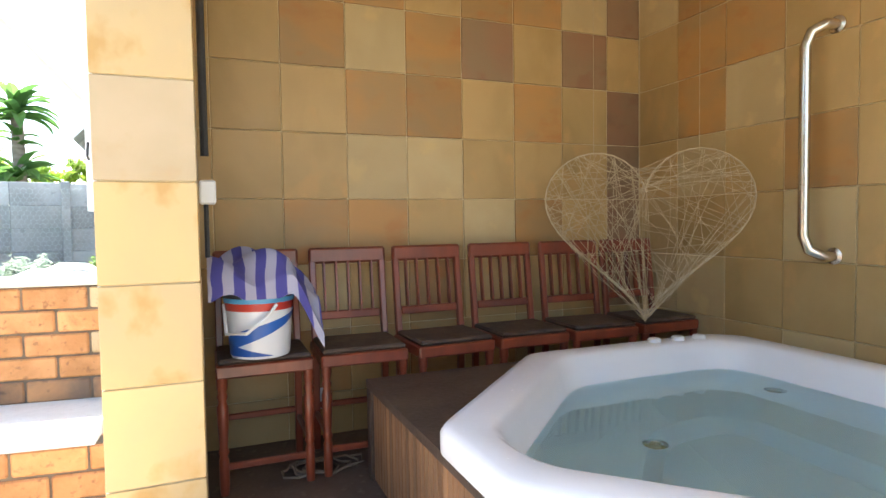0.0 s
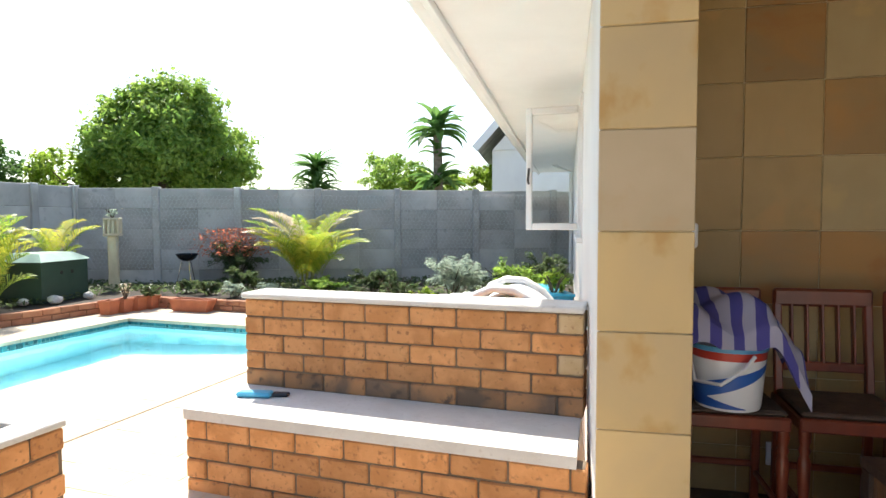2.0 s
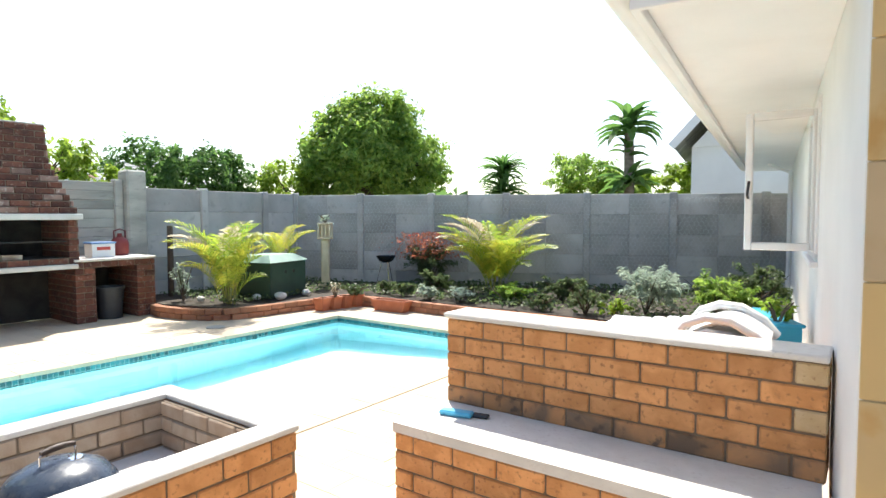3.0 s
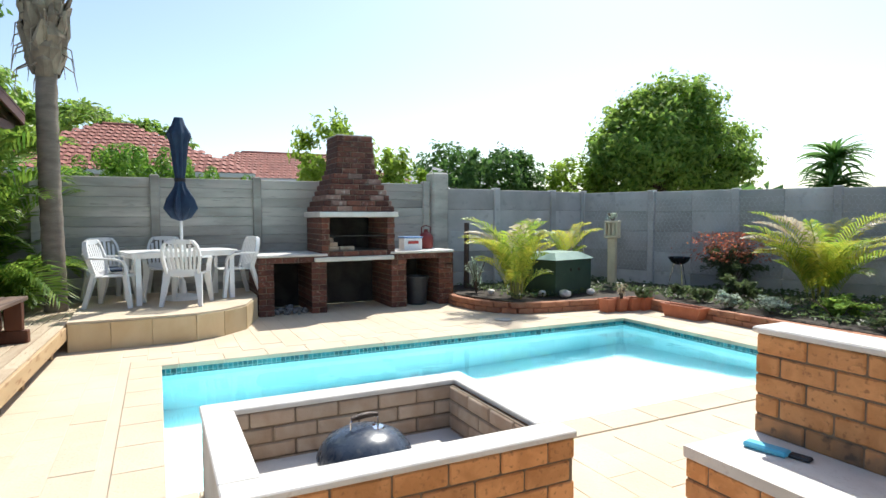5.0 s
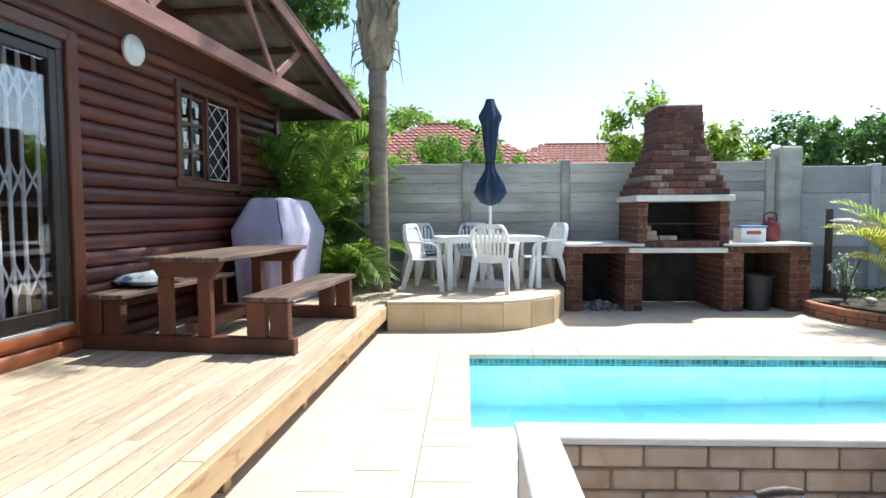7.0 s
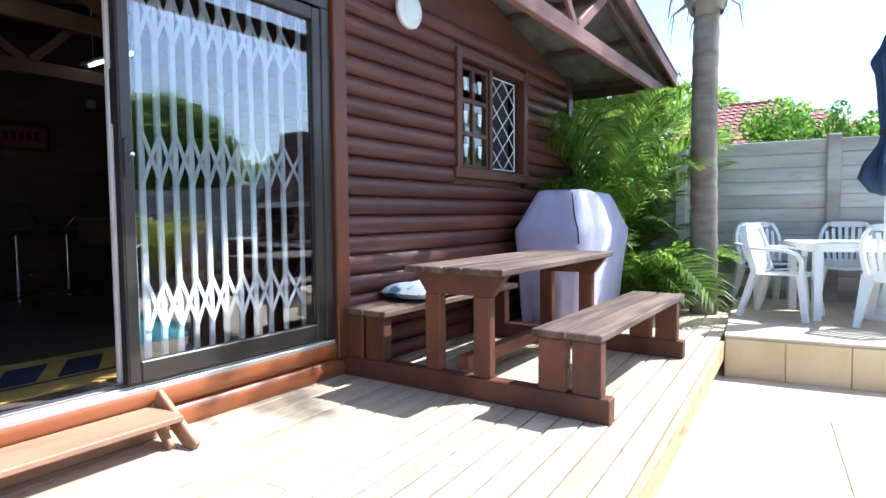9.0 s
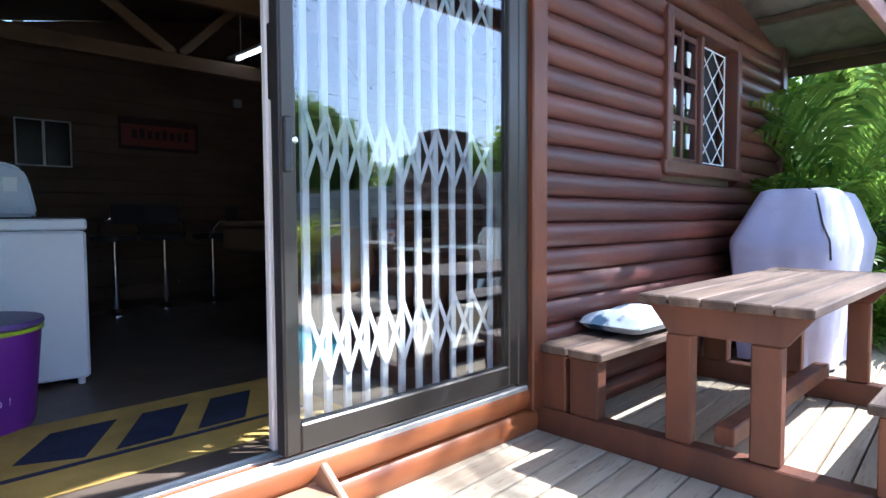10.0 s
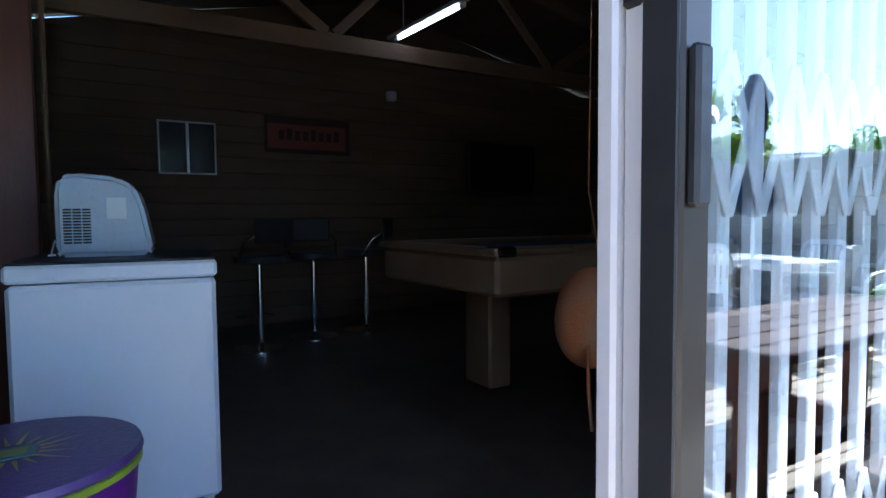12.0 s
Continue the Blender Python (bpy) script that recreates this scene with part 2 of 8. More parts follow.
M["fridge"] = mat("white_enamel", (0.84, 0.86, 0.90), (0.80, 0.82, 0.87), 0.35, 2, bump=0.02)

# water: slightly rippled clear surface
wm = plain("pool_water", (0.86, 0.98, 1.0), 0.02, 0, 1.0, 1.33)
nz, bp = wm.node_tree.nodes.new("ShaderNodeTexNoise"), wm.node_tree.nodes.new("ShaderNodeBump")
nz.inputs["Scale"].default_value, nz.inputs["Detail"].default_value = 2.2, 3
bp.inputs["Strength"].default_value, bp.inputs["Distance"].default_value = 0.12, 0.05
tcw = wm.node_tree.nodes.new("ShaderNodeTexCoord")
wm.node_tree.links.new(tcw.outputs["Object"], nz.inputs["Vector"])
wm.node_tree.links.new(nz.outputs[0], bp.inputs["Height"])
wm.node_tree.links.new(bp.outputs[0], wm.node_tree.nodes["Principled BSDF"].inputs["Normal"])
M["water"] = wm

LEAF = {
    "tree": leaf_mat("leaf_tree", (0.13, 0.24, 0.045), (0.31, 0.41, 0.08)),
    "dark": leaf_mat("leaf_dark", (0.055, 0.125, 0.03), (0.11, 0.20, 0.05)),
    "palm": leaf_mat("leaf_palm", (0.065, 0.15, 0.02), (0.21, 0.30, 0.045)),
    "yellow": leaf_mat("leaf_yellow", (0.24, 0.31, 0.035), (0.52, 0.46, 0.07)),
    "lime": leaf_mat("leaf_lime", (0.12, 0.22, 0.03), (0.34, 0.39, 0.05)),
    "shrub": leaf_mat("leaf_shrub", (0.055, 0.095, 0.035), (0.12, 0.15, 0.065)),
    "grey": leaf_mat("leaf_grey", (0.26, 0.32, 0.26), (0.38, 0.44, 0.36)),
    "bright": leaf_mat("leaf_bright", (0.17, 0.27, 0.03), (0.27, 0.36, 0.05)),
    "conifer": leaf_mat("leaf_conifer", (0.07, 0.18, 0.025), (0.20, 0.33, 0.04)),
    "red": leaf_mat("petal_red", (0.45, 0.10, 0.06), (0.42, 0.20, 0.10)),
    "dry": leaf_mat("leaf_dry", (0.30, 0.24, 0.15), (0.45, 0.40, 0.30)),
}


# ---- mesh helpers ----
def bm_new():
    return bmesh.new()


def cbox(bm, size, m=None, c=0.006):
    """Box with chamfered edges, centred, moved by m."""
    hx, hy, hz = (s / 2 for s in size)
    c = min(c, hx * 0.8, hy * 0.8, hz * 0.8)
    m = m or Matrix()
    vs = {}
    for sx in (-1, 1):
        for sy in (-1, 1):
            for sz in (-1, 1):
                vs[sx, sy, sz, 0] = bm.verts.new(m @ Vector((sx * hx, sy * (hy - c), sz * (hz - c))))
                vs[sx, sy, sz, 1] = bm.verts.new(m @ Vector((sx * (hx - c), sy * hy, sz * (hz - c))))
                vs[sx, sy, sz, 2] = bm.verts.new(m @ Vector((sx * (hx - c), sy * (hy - c), sz * hz)))
    fs = []
    for s in (-1, 1):
        fs.append([vs[s, a, b, 0] for a, b in ((-s, -1), (s, -1), (s, 1), (-s, 1))])
        fs.append([vs[a, s, b, 1] for a, b in ((s, -1), (-s, -1), (-s, 1), (s, 1))])
        fs.append([vs[a, b, s, 2] for a, b in ((-1, -s), (1, -s), (1, s), (-1, s))])
    for a in (-1, 1):
        for b in (-1, 1):
            fs.append([vs[-1, a, b, 1], vs[1, a, b, 1], vs[1, a, b, 2], vs[-1, a, b, 2]])
            fs.append([vs[a, -1, b, 0], vs[a, 1, b, 0], vs[a, 1, b, 2], vs[a, -1, b, 2]])
            fs.append([vs[a, b, -1, 0], vs[a, b, 1, 0], vs[a, b, 1, 1], vs[a, b, -1, 1]])
            for d in (-1, 1):
                fs.append([vs[a, b, d, k] for k in (0, 1, 2)])
    for f in fs:
        bm.faces.new(f)
    return bm


def span(bm, x0, x1, y0, y1, z0, z1, c=0.006, m=None):
    t = Matrix.Translation(((x0 + x1) / 2, (y0 + y1) / 2, (z0 + z1) / 2))
    return cbox(bm, (x1 - x0, y1 - y0, z1 - z0), (m @ t) if m else t, c)


def beam(bm, p, q, w, h, c=0.006):
    """Squared timber from p to q, w wide and h high."""
    p, q = Vector(p), Vector(q)
    d = q - p
    x = d.normalized()
    up = Vector((0, 0, 1)) if abs(x.z) < 0.95 else Vector((0, 1, 0))
    y = up.cross(x).normalized()
    z = x.cross(y)
    m = Matrix((x, y, z)).transposed().to_4x4()
    m.translation = (p + q) / 2
    return cbox(bm, (d.length, w, h), m, c)


def ring(bm, c, x, y, r, n):
    return [bm.verts.new(c + (x * math.cos(2 * math.pi * i / n) + y * math.sin(2 * math.pi * i / n)) * r) for i in range(n)]


def tube(bm, pts, radii, n=10, cap=True):
    """Round bar along points."""
    pts = [Vector(p) for p in pts]
    if not isinstance(radii, (list, tuple)):
        radii = [radii] * len(pts)
    prev, ref = None, None
    for i, p in enumerate(pts):
        d = (pts[min(i + 1, len(pts) - 1)] - pts[max(i - 1, 0)]).normalized()
        if ref is None:
            ref = Vector((0, 0, 1)) if abs(d.z) < 0.9 else Vector((1, 0, 0))
        x = (ref - d * ref.dot(d)).normalized()
        ref = x
        rg = ring(bm, p, x, d.cross(x), radii[i], n)
        if prev:
            for k in range(n):
                bm.faces.new((prev[k], prev[(k + 1) % n], rg[(k + 1) % n], rg[k]))
        elif cap:
            bm.faces.new(rg[::-1])
        prev = rg
    if cap:
        bm.faces.new(prev)
    return bm


def lathe(bm, prof, n=24, m=None, sx=1.0, sy=1.0):
    """Turned shape: (radius, height) from bottom to top."""
    m = m or Matrix()
    prev = None
    for r, z in prof:
        rg = [bm.verts.new(m @ Vector((sx * r * math.cos(2 * math.pi * i / n), sy * r * math.sin(2 * math.pi * i / n), z))) for i in range(n)]
        if prev:
            for k in range(n):
                bm.faces.new((prev[k], prev[(k + 1) % n], rg[(k + 1) % n], rg[k]))
        prev = rg
    return bm


def cap_top(bm, n):
    bm.verts.ensure_lookup_table()
    bm.faces.new(bm.verts[-n:])
    return bm


def prism(bm, poly, z0, z1, m=None):
    m = m or Matrix()
    a = [bm.verts.new(m @ Vector((x, y, z0))) for x, y in poly]
    b = [bm.verts.new(m @ Vector((x, y, z1))) for x, y in poly]
    n = len(poly)
    bm.faces.new(a[::-1]), bm.faces.new(b)
    for i in range(n):
        bm.faces.new((a[i], a[(i + 1) % n], b[(i + 1) % n], b[i]))
    return bm


def mesh_of(name, bm, material, smooth=False):
    me = bpy.data.meshes.new(name)
    bmesh.ops.recalc_face_normals(bm, faces=bm.faces)
    if smooth:
        for f in bm.faces:
            f.smooth = True
    bm.to_mesh(me)
    bm.free()
    if smooth:
        me.set_sharp_from_angle(angle=radians(45))
    me.materials.append(material)
    return me


def part(name, bm, material, parent=None, label="", smooth=False, m=None):
    ob = new(name, mesh_of(name, bm, material, smooth))
    if m:
        ob.matrix_basis = m
    if parent:
        ob.parent = parent
    if label:
        ob["label"] = label
    return ob


def thing(name, label, category, m=None, group="", kind=""):
    ob = new(name)
    ob.empty_display_size = 0.1
    if m:
        ob.matrix_basis = m
    return tagged(ob, label, category, group, kind)


def solid(name, bm, material, label="", category="", kind="", smooth=False, m=None):
    return tagged(part(name, bm, material, None, "", smooth, m), label, category, "", kind)


def pieces(name, me, parent, places):
    """Alike pieces on one mesh, each an object of its own."""
    for p in places:
        ob = new(name, me)
        ob.parent = parent
        ob.matrix_basis = p if isinstance(p, Matrix) else Matrix.Translation(p)


def leaves_mesh(name, pos, nrm, size, material, ratio=0.5, rng=None, fold=0.25):
    """Many small folded leaves from arrays of places and facing directions."""
    rng = rng or np.random.default_rng(1)
    n = len(pos)
    nrm = nrm / np.maximum(np.linalg.norm(nrm, axis=1, keepdims=True), 1e-6)
    t = rng.normal(size=(n, 3))
    t -= nrm * (t * nrm).sum(1, keepdims=True)
    t /= np.maximum(np.linalg.norm(t, axis=1, keepdims=True), 1e-6)
    b = np.cross(nrm, t)
    s = (size * rng.uniform(0.6, 1.3, n))[:, None]
    v = np.stack([pos - t * s, pos + b * s * ratio + nrm * s * fold, pos + t * s, pos - b * s * ratio + nrm * s * fold], 1).reshape(-1, 3)
    i = np.arange(n)[:, None] * 4
    f = np.concatenate([i + [0, 1, 2], i + [0, 2, 3]], 1).reshape(-1, 3)
    me = bpy.data.meshes.new(name)
    me.from_pydata(v.tolist(), [], f.tolist())
    me.materials.append(material)
    return me


def crown_points(rng, blobs, count, shell=0.35):
    """Leaf places in ragged clumps over a set of ellipsoids (x, y, z, rx, ry, rz)."""
    pos, nrm = [], []
    wts = np.array([b[3] * b[4] + b[4] * b[5] + b[3] * b[5] for b in blobs])
    for b, k in zip(blobs, (count * wts / wts.sum()).astype(int)):
        c, r = np.array(b[:3]), np.array(b[3:])
        clumps = max(6, k // 45)
        d = rng.normal(size=(clumps, 3))
        d /= np.linalg.norm(d, axis=1, keepdims=True)
        rad = rng.uniform(0.74, 1.12, (clumps, 1))
        idx = rng.integers(0, clumps, k)
        jit = np.clip(rng.normal(size=(k, 3)), -1.6, 1.6) * 0.085
        q = d[idx] * rad[idx] * rng.uniform(1 - shell, 1.0, (k, 1)) + jit
        pos.append(c + q * r)
        nrm.append(d[idx] + rng.normal(size=(k, 3)) * 0.6 + np.array([0, 0, 0.35]))
    return np.concatenate(pos), np.concatenate(nrm)


def tree(name, x, y, z0, trunk_h, trunk_r, blobs, count, size, leaf, label, seed, ratio=0.5):
    """Tapered trunk with limbs and a crown of many small leaves."""
    rng = np.random.default_rng(seed)
    t = thing(name, label, "tree" if name != "shrub" else "shrub", Matrix.Translation((x, y, z0)))
    bm = bm_new()
    tube(bm, [(0, 0, -0.1), (0.03, 0.02, trunk_h * 0.5), (0, 0.04, trunk_h)], [trunk_r * 1.3, trunk_r, trunk_r * 0.8], 9)
    for b in blobs:
        e = Vector((b[0], b[1], b[2]))
        s = Vector((0, 0.04, trunk_h * 0.92))
        mid = s.lerp(e, 0.5) + Vector((0, 0, 0.15))
        tube(bm, [s, mid, e], [trunk_r * 0.55, trunk_r * 0.35, trunk_r * 0.12], 6)
        for k in range(5):
            q = e + Vector(rng.normal(size=3)) * 0.45 * min(b[3:])
            tube(bm, [mid.lerp(e, 0.5), e.lerp(q, 0.5), q], [trunk_r * 0.2, trunk_r * 0.12, trunk_r * 0.04], 5)
    part("trunk", bm, M["trunk"], t, smooth=True)
    pos, nrm = crown_points(rng, blobs, count)
    ob = new("crown", leaves_mesh("crown", pos, nrm, size, LEAF[leaf], ratio, rng))
    ob.parent = t
    return t


# ---- ground, paving and pool ----
POOL = (-7.05, -3.78, 0.52, 6.93)          # x0, x1, y0, y1 of the water
WATER_Z = -0.10


def sheet_with_hole(bm, outer, hole, z):
    xs, ys = [outer[0], hole[0], hole[1], outer[1]], [outer[2], hole[2], hole[3], outer[3]]
    v = [[bm.verts.new((x, y, z)) for y in ys] for x in xs]
    for i in range(3):
        for j in range(3):
            if (i, j) != (1, 1):
                bm.faces.new((v[i][j], v[i + 1][j], v[i + 1][j + 1], v[i][j + 1]))
    return v


bm = bm_new()
sheet_with_hole(bm, (-900, 900, -900, 900), (POOL[0] - 0.2, POOL[1] + 0.2, POOL[2] - 0.2, POOL[3] + 0.2), -0.06)
solid("ground", bm, M["ground"], "dry grassy ground reaching the horizon", "ground", "structure")

bm = bm_new()
sheet_with_hole(bm, (-10.6, 6.0, -6.0, 8.0), POOL, -0.0045)
v = sheet_with_hole(bm, (-10.6, 6.0, -6.0, 8.0), POOL, -0.055)
pavement = solid("pavement", bm, M["paving_bed"], "sandy bed under sun-bleached cement paving", "paving", "structure")

# pool basin
x0, x1, y0, y1 = POOL
bm = bm_new()
zb = -1.35
zs = {x0: zb, x1: -0.6}                       # the floor rises towards the near long side
for p, q in (((x0, y0), (x1, y0)), ((x1, y0), (x1, y1)), ((x1, y1), (x0, y1)), ((x0, y1), (x0, y0))):
    bm.faces.new([bm.verts.new((*p, -0.03)), bm.verts.new((*q, -0.03)), bm.verts.new((*q, zs[q[0]])), bm.verts.new((*p, zs[p[0]]))])
bm.faces.new([bm.verts.new((x, y, zs[x])) for x, y in ((x0, y0), (x1, y0), (x1, y1), (x0, y1))])
pool = thing("swimming_pool", "rectangular swimming pool with bright turquoise water", "pool", kind="structure")
part("basin", bm, M["pool_shell"], pool, "pale blue plastered basin")
bm = bm_new()
g = 40
vs = [[bm.verts.new((x0 + (x1 - x0) * i / g, y0 + (y1 - y0) * j / g, WATER_Z)) for j in range(g + 1)] for i in range(g + 1)]
for i in range(g):
    for j in range(g):
        bm.faces.new((vs[i][j], vs[i + 1][j], vs[i + 1][j + 1], vs[i][j + 1]))
water = part("water", bm, M["water"], pool, "clear rippled turquoise water", smooth=True)
water.data.flip_normals() if water.data.polygons[0].normal.z < 0 else None
water.visible_shadow = False
# mosaic band round the waterline: two rows of small tiles on a grout strip
bm, bg = bm_new(), bm_new()
s, gap = 0.046, 0.006
for (px, py), (dx, dy), (nx, ny), ln in (((x0, y0), (0, 1), (1, 0), y1 - y0), ((x0, y1), (1, 0), (0, -1), x1 - x0), ((x0, y0), (1, 0), (0, 1), x1 - x0), ((x1, y0), (0, 1), (-1, 0), y1 - y0)):
    m = Matrix(((dx, nx, 0, px), (dy, ny, 0, py), (0, 0, 1, 0), (0, 0, 0, 1)))
    span(bg, 0, ln, 0.001, 0.006, -0.16, -0.038, 0.001, m)
    k = 0
    while (k + 1) * (s + gap) < ln:
        for r in range(2):
            z = -0.042 - r * (s + gap)
            a = k * (s + gap) + gap
            span(bm, a, a + s, 0.004, 0.011, z - s, z, 0.002, m)
        k += 1
part("mosaic_grout", bg, M["mosaic_grout"], pool)
tagged(part("mosaic_tiles", bm, M["mosaic"], pool, "dark teal mosaic waterline tiles"), kind="stuff")
# skimmer weir
bm = bm_new()
for k in range(5):
    span(bm, x0 + 0.006, x0 + 0.02, 4.95 + k * 0.09, 5.02 + k * 0.09, -0.16, -0.05, 0.004)
part("skimmer_grille", bm, M["mosaic"], pool)
# coping slabs
cop = {}


def coping(ax, a, b, off, outward):
    n = max(1, round((b - a) / 0.45))
    for k in range(n):
        ln = (b - a) / n
        key = round(ln, 4), ax
        if key not in cop:
            q = bm_new()
            cbox(q, (0.30, ln - 0.004, 0.045) if ax == "y" else (ln - 0.004, 0.30, 0.045), None, 0.005)
            cop[key] = mesh_of("coping_slab", q, M["paving"])
        c = a + ln * (k + 0.5)
        ob = new("coping_slab", cop[key])
        ob.parent = pavement
        ob.location = (off + outward * 0.13, c, -0.0165) if ax == "y" else (c, off + outward * 0.13, -0.0165)


# paving slabs laid in running bond, left out where the pool, planters and pit stand
PIT = (-3.74, -2.51, 0.72, 2.34)
HOLES = [(POOL[0] - 0.28, POOL[1] + 0.28, POOL[2] - 0.28, POOL[3] + 0.28), (-2.2, 0.0, 2.9, 3.5)]


def paving():
    full = {}
    px, py = 0.50, 0.25
    j = 0
    y = -2.6
    near = 0
    rest = bm_new()
    while y < 7.9:
        x = -10.4 + (0.25 if j % 2 else 0)
        while x < 3.0:
            if not any(h[0] < x + px and x < h[1] and h[2] < y + py and y < h[3] for h in HOLES) and not (y < -0.9 and x < -1.7):
                if near < 300 and -6 < x < -1 and y < 2.6:
                    if "me" not in full:
                        q = bm_new()
                        cbox(q, (px - 0.002, py - 0.002, 0.03), None, 0.002)
                        full["me"] = mesh_of("paving_slab", q, M["paving"])
                    ob = new("paving_slab", full["me"])
                    ob.parent = pavement
                    ob.location = (x + px / 2, y + py / 2, -0.0155 + random.uniform(-0.0015, 0.0015))
                    near += 1
                else:
                    cbox(rest, (px - 0.002, py - 0.002, 0.03), Matrix.Translation((x + px / 2, y + py / 2, -0.0155)), 0.002)
            x += px
        y += py
        j += 1
    tagged(part("paving_slabs", rest, M["paving"], pavement), kind="stuff")


# garden beds behind the kerb
bm = bm_new()
prism(bm, [(-10.75, 5.4), (-9.4, 5.35), (-8.15, 5.75), (-7.9, 7.6), (-7.7, 8.05), (-1.0, 8.05), (-1.05, 12.8), (-10.75, 9.0)], -0.05, 0.17)
garden_bed = solid("garden_bed", bm, M["soil"], "dark bare soil of a raised garden bed", "garden bed", "structure")

KERB = [(-9.62, 5.27), (-9.3, 5.22), (-8.8, 5.28), (-8.4, 5.45), (-8.12, 5.7), (-8.0, 6.2), (-7.93, 6.8), (-7.85, 7.4), (-7.78, 7.9), (-7.2, 7.92), (-6.2, 7.93), (-5.0, 7.9), (-4.0, 7.92), (-3.0, 7.88), (-1.2, 7.88)]
kerb = thing("garden_kerb", "low curved kerb of red-brown clay bricks edging the garden bed", "kerb", kind="structure")


def kerb_bricks():
    q = bm_new()
    cbox(q, (0.245, 0.115, 0.084), None, 0.008)
    me = mesh_of("brick", q, M["terra_brick"])
    pts = [Vector((*p, 0)) for p in KERB]
    for row in range(2):
        acc = 0.0 if row != 1 else 0.13
        for a, b in zip(pts, pts[1:]):
            d = b - a
            ln = d.length
            while acc < ln:
                c = a + d * (acc / ln)
                ang = math.atan2(d.y, d.x)
                ob = new("brick", me)
                ob.parent = kerb
                ob.matrix_basis = Matrix.Translation((c.x, c.y, 0.042 + row * 0.09)) @ Matrix.Rotation(ang + random.uniform(-0.02, 0.02), 4, "Z")
                acc += 0.252
            acc -= ln


M["terra_brick"] = mat("kerb_brick", (0.40, 0.185, 0.10), (0.29, 0.12, 0.065), 0.85, 6, vary=0.18, bump=0.3)


# ---- brick planters, pit ----
BRICKS = {}


def brick_piece(ln, dp, h, material):
    key = round(ln, 3), round(dp, 3), round(h, 3), material.name
    if key not in BRICKS:
        q = bm_new()
        cbox(q, (ln, dp, h), None, 0.007)
        BRICKS[key] = mesh_of("brick", q, material)
    return BRICKS[key]


def brick_wall(parent, m, length, z0, rows, dp, material, bl=0.2653, ch=0.105, joint=0.010, start=0, proud=0.011, lowest=None, ends=None, mix=None):
    """Courses of bricks along local x from 0, centred on local y = 0."""
    core = bm_new()
    span(core, proud, length - proud, -dp / 2 + proud, dp / 2 - proud, z0, z0 + rows * ch, 0.002)
    c = part("mortar", core, M["mortar"], parent)
    c.matrix_basis = m
    for r in range(rows):
        x = 0.0
        first = True
        while x < length - 0.02:
            ln = bl / 2 if (first and (r + start) % 2) else bl
            ln = min(ln, length - x)
            if ln > 0.04:
                mt = lowest if lowest and r == 0 else ends if ends and r % 2 == 0 and x + ln > length - 0.01 else material
                if mix and random.random() < mix[1]:
                    mt = mix[0]
                ob = new("brick", brick_piece(ln - joint, dp, ch - joint, mt))
                ob.parent = parent
                ob.matrix_basis = m @ Matrix.Translation((x + ln / 2, random.uniform(-0.0025, 0.0025), z0 + (r + 0.5) * ch + random.uniform(-0.0015, 0.0015)))
            x += ln
            first = False


def planters():
    t = thing("brick_planter", "stepped orange face-brick planter wall with pale plastered ledges", "planter")
    # lower front wall and ledge
    brick_wall(t, pose(-2.285, 2.828 + 0.055, 0), 2.06, -0.04, 4, 0.11, M["brick"], start=0)
    brick_wall(t, pose(-2.285 + 0.055, 2.94, 0, 0, 0, 90), 0.38, -0.04, 4, 0.11, M["brick"], start=0)
    b = bm_new()
    prism(b, [(-2.29, 2.825), (-0.27, 2.825), (-0.30, 3.32), (-2.29, 3.32)], 0.378, 0.432)
    part("ledge", b, M["plaster_cap"], t, "smooth grey cement ledge")
    # upper wall
    brick_wall(t, pose(-2.272, 3.316 + 0.11, 0), 1.99, 0.425, 5, 0.22, M["brick"], start=0, lowest=M["brick_stained"], ends=M["brick_pale"])
    b = bm_new()
    span(b, -2.285, -0.285, 3.30, 3.56, 0.952, 0.985, 0.008)
    part("coping", b, M["plaster_cap"], t, "white plastered coping")
    brick_wall(t, pose(-2.272, 3.43, 0), 1.95, 0.0, 4, 0.2, M["brick"], ch=0.1)
    return t


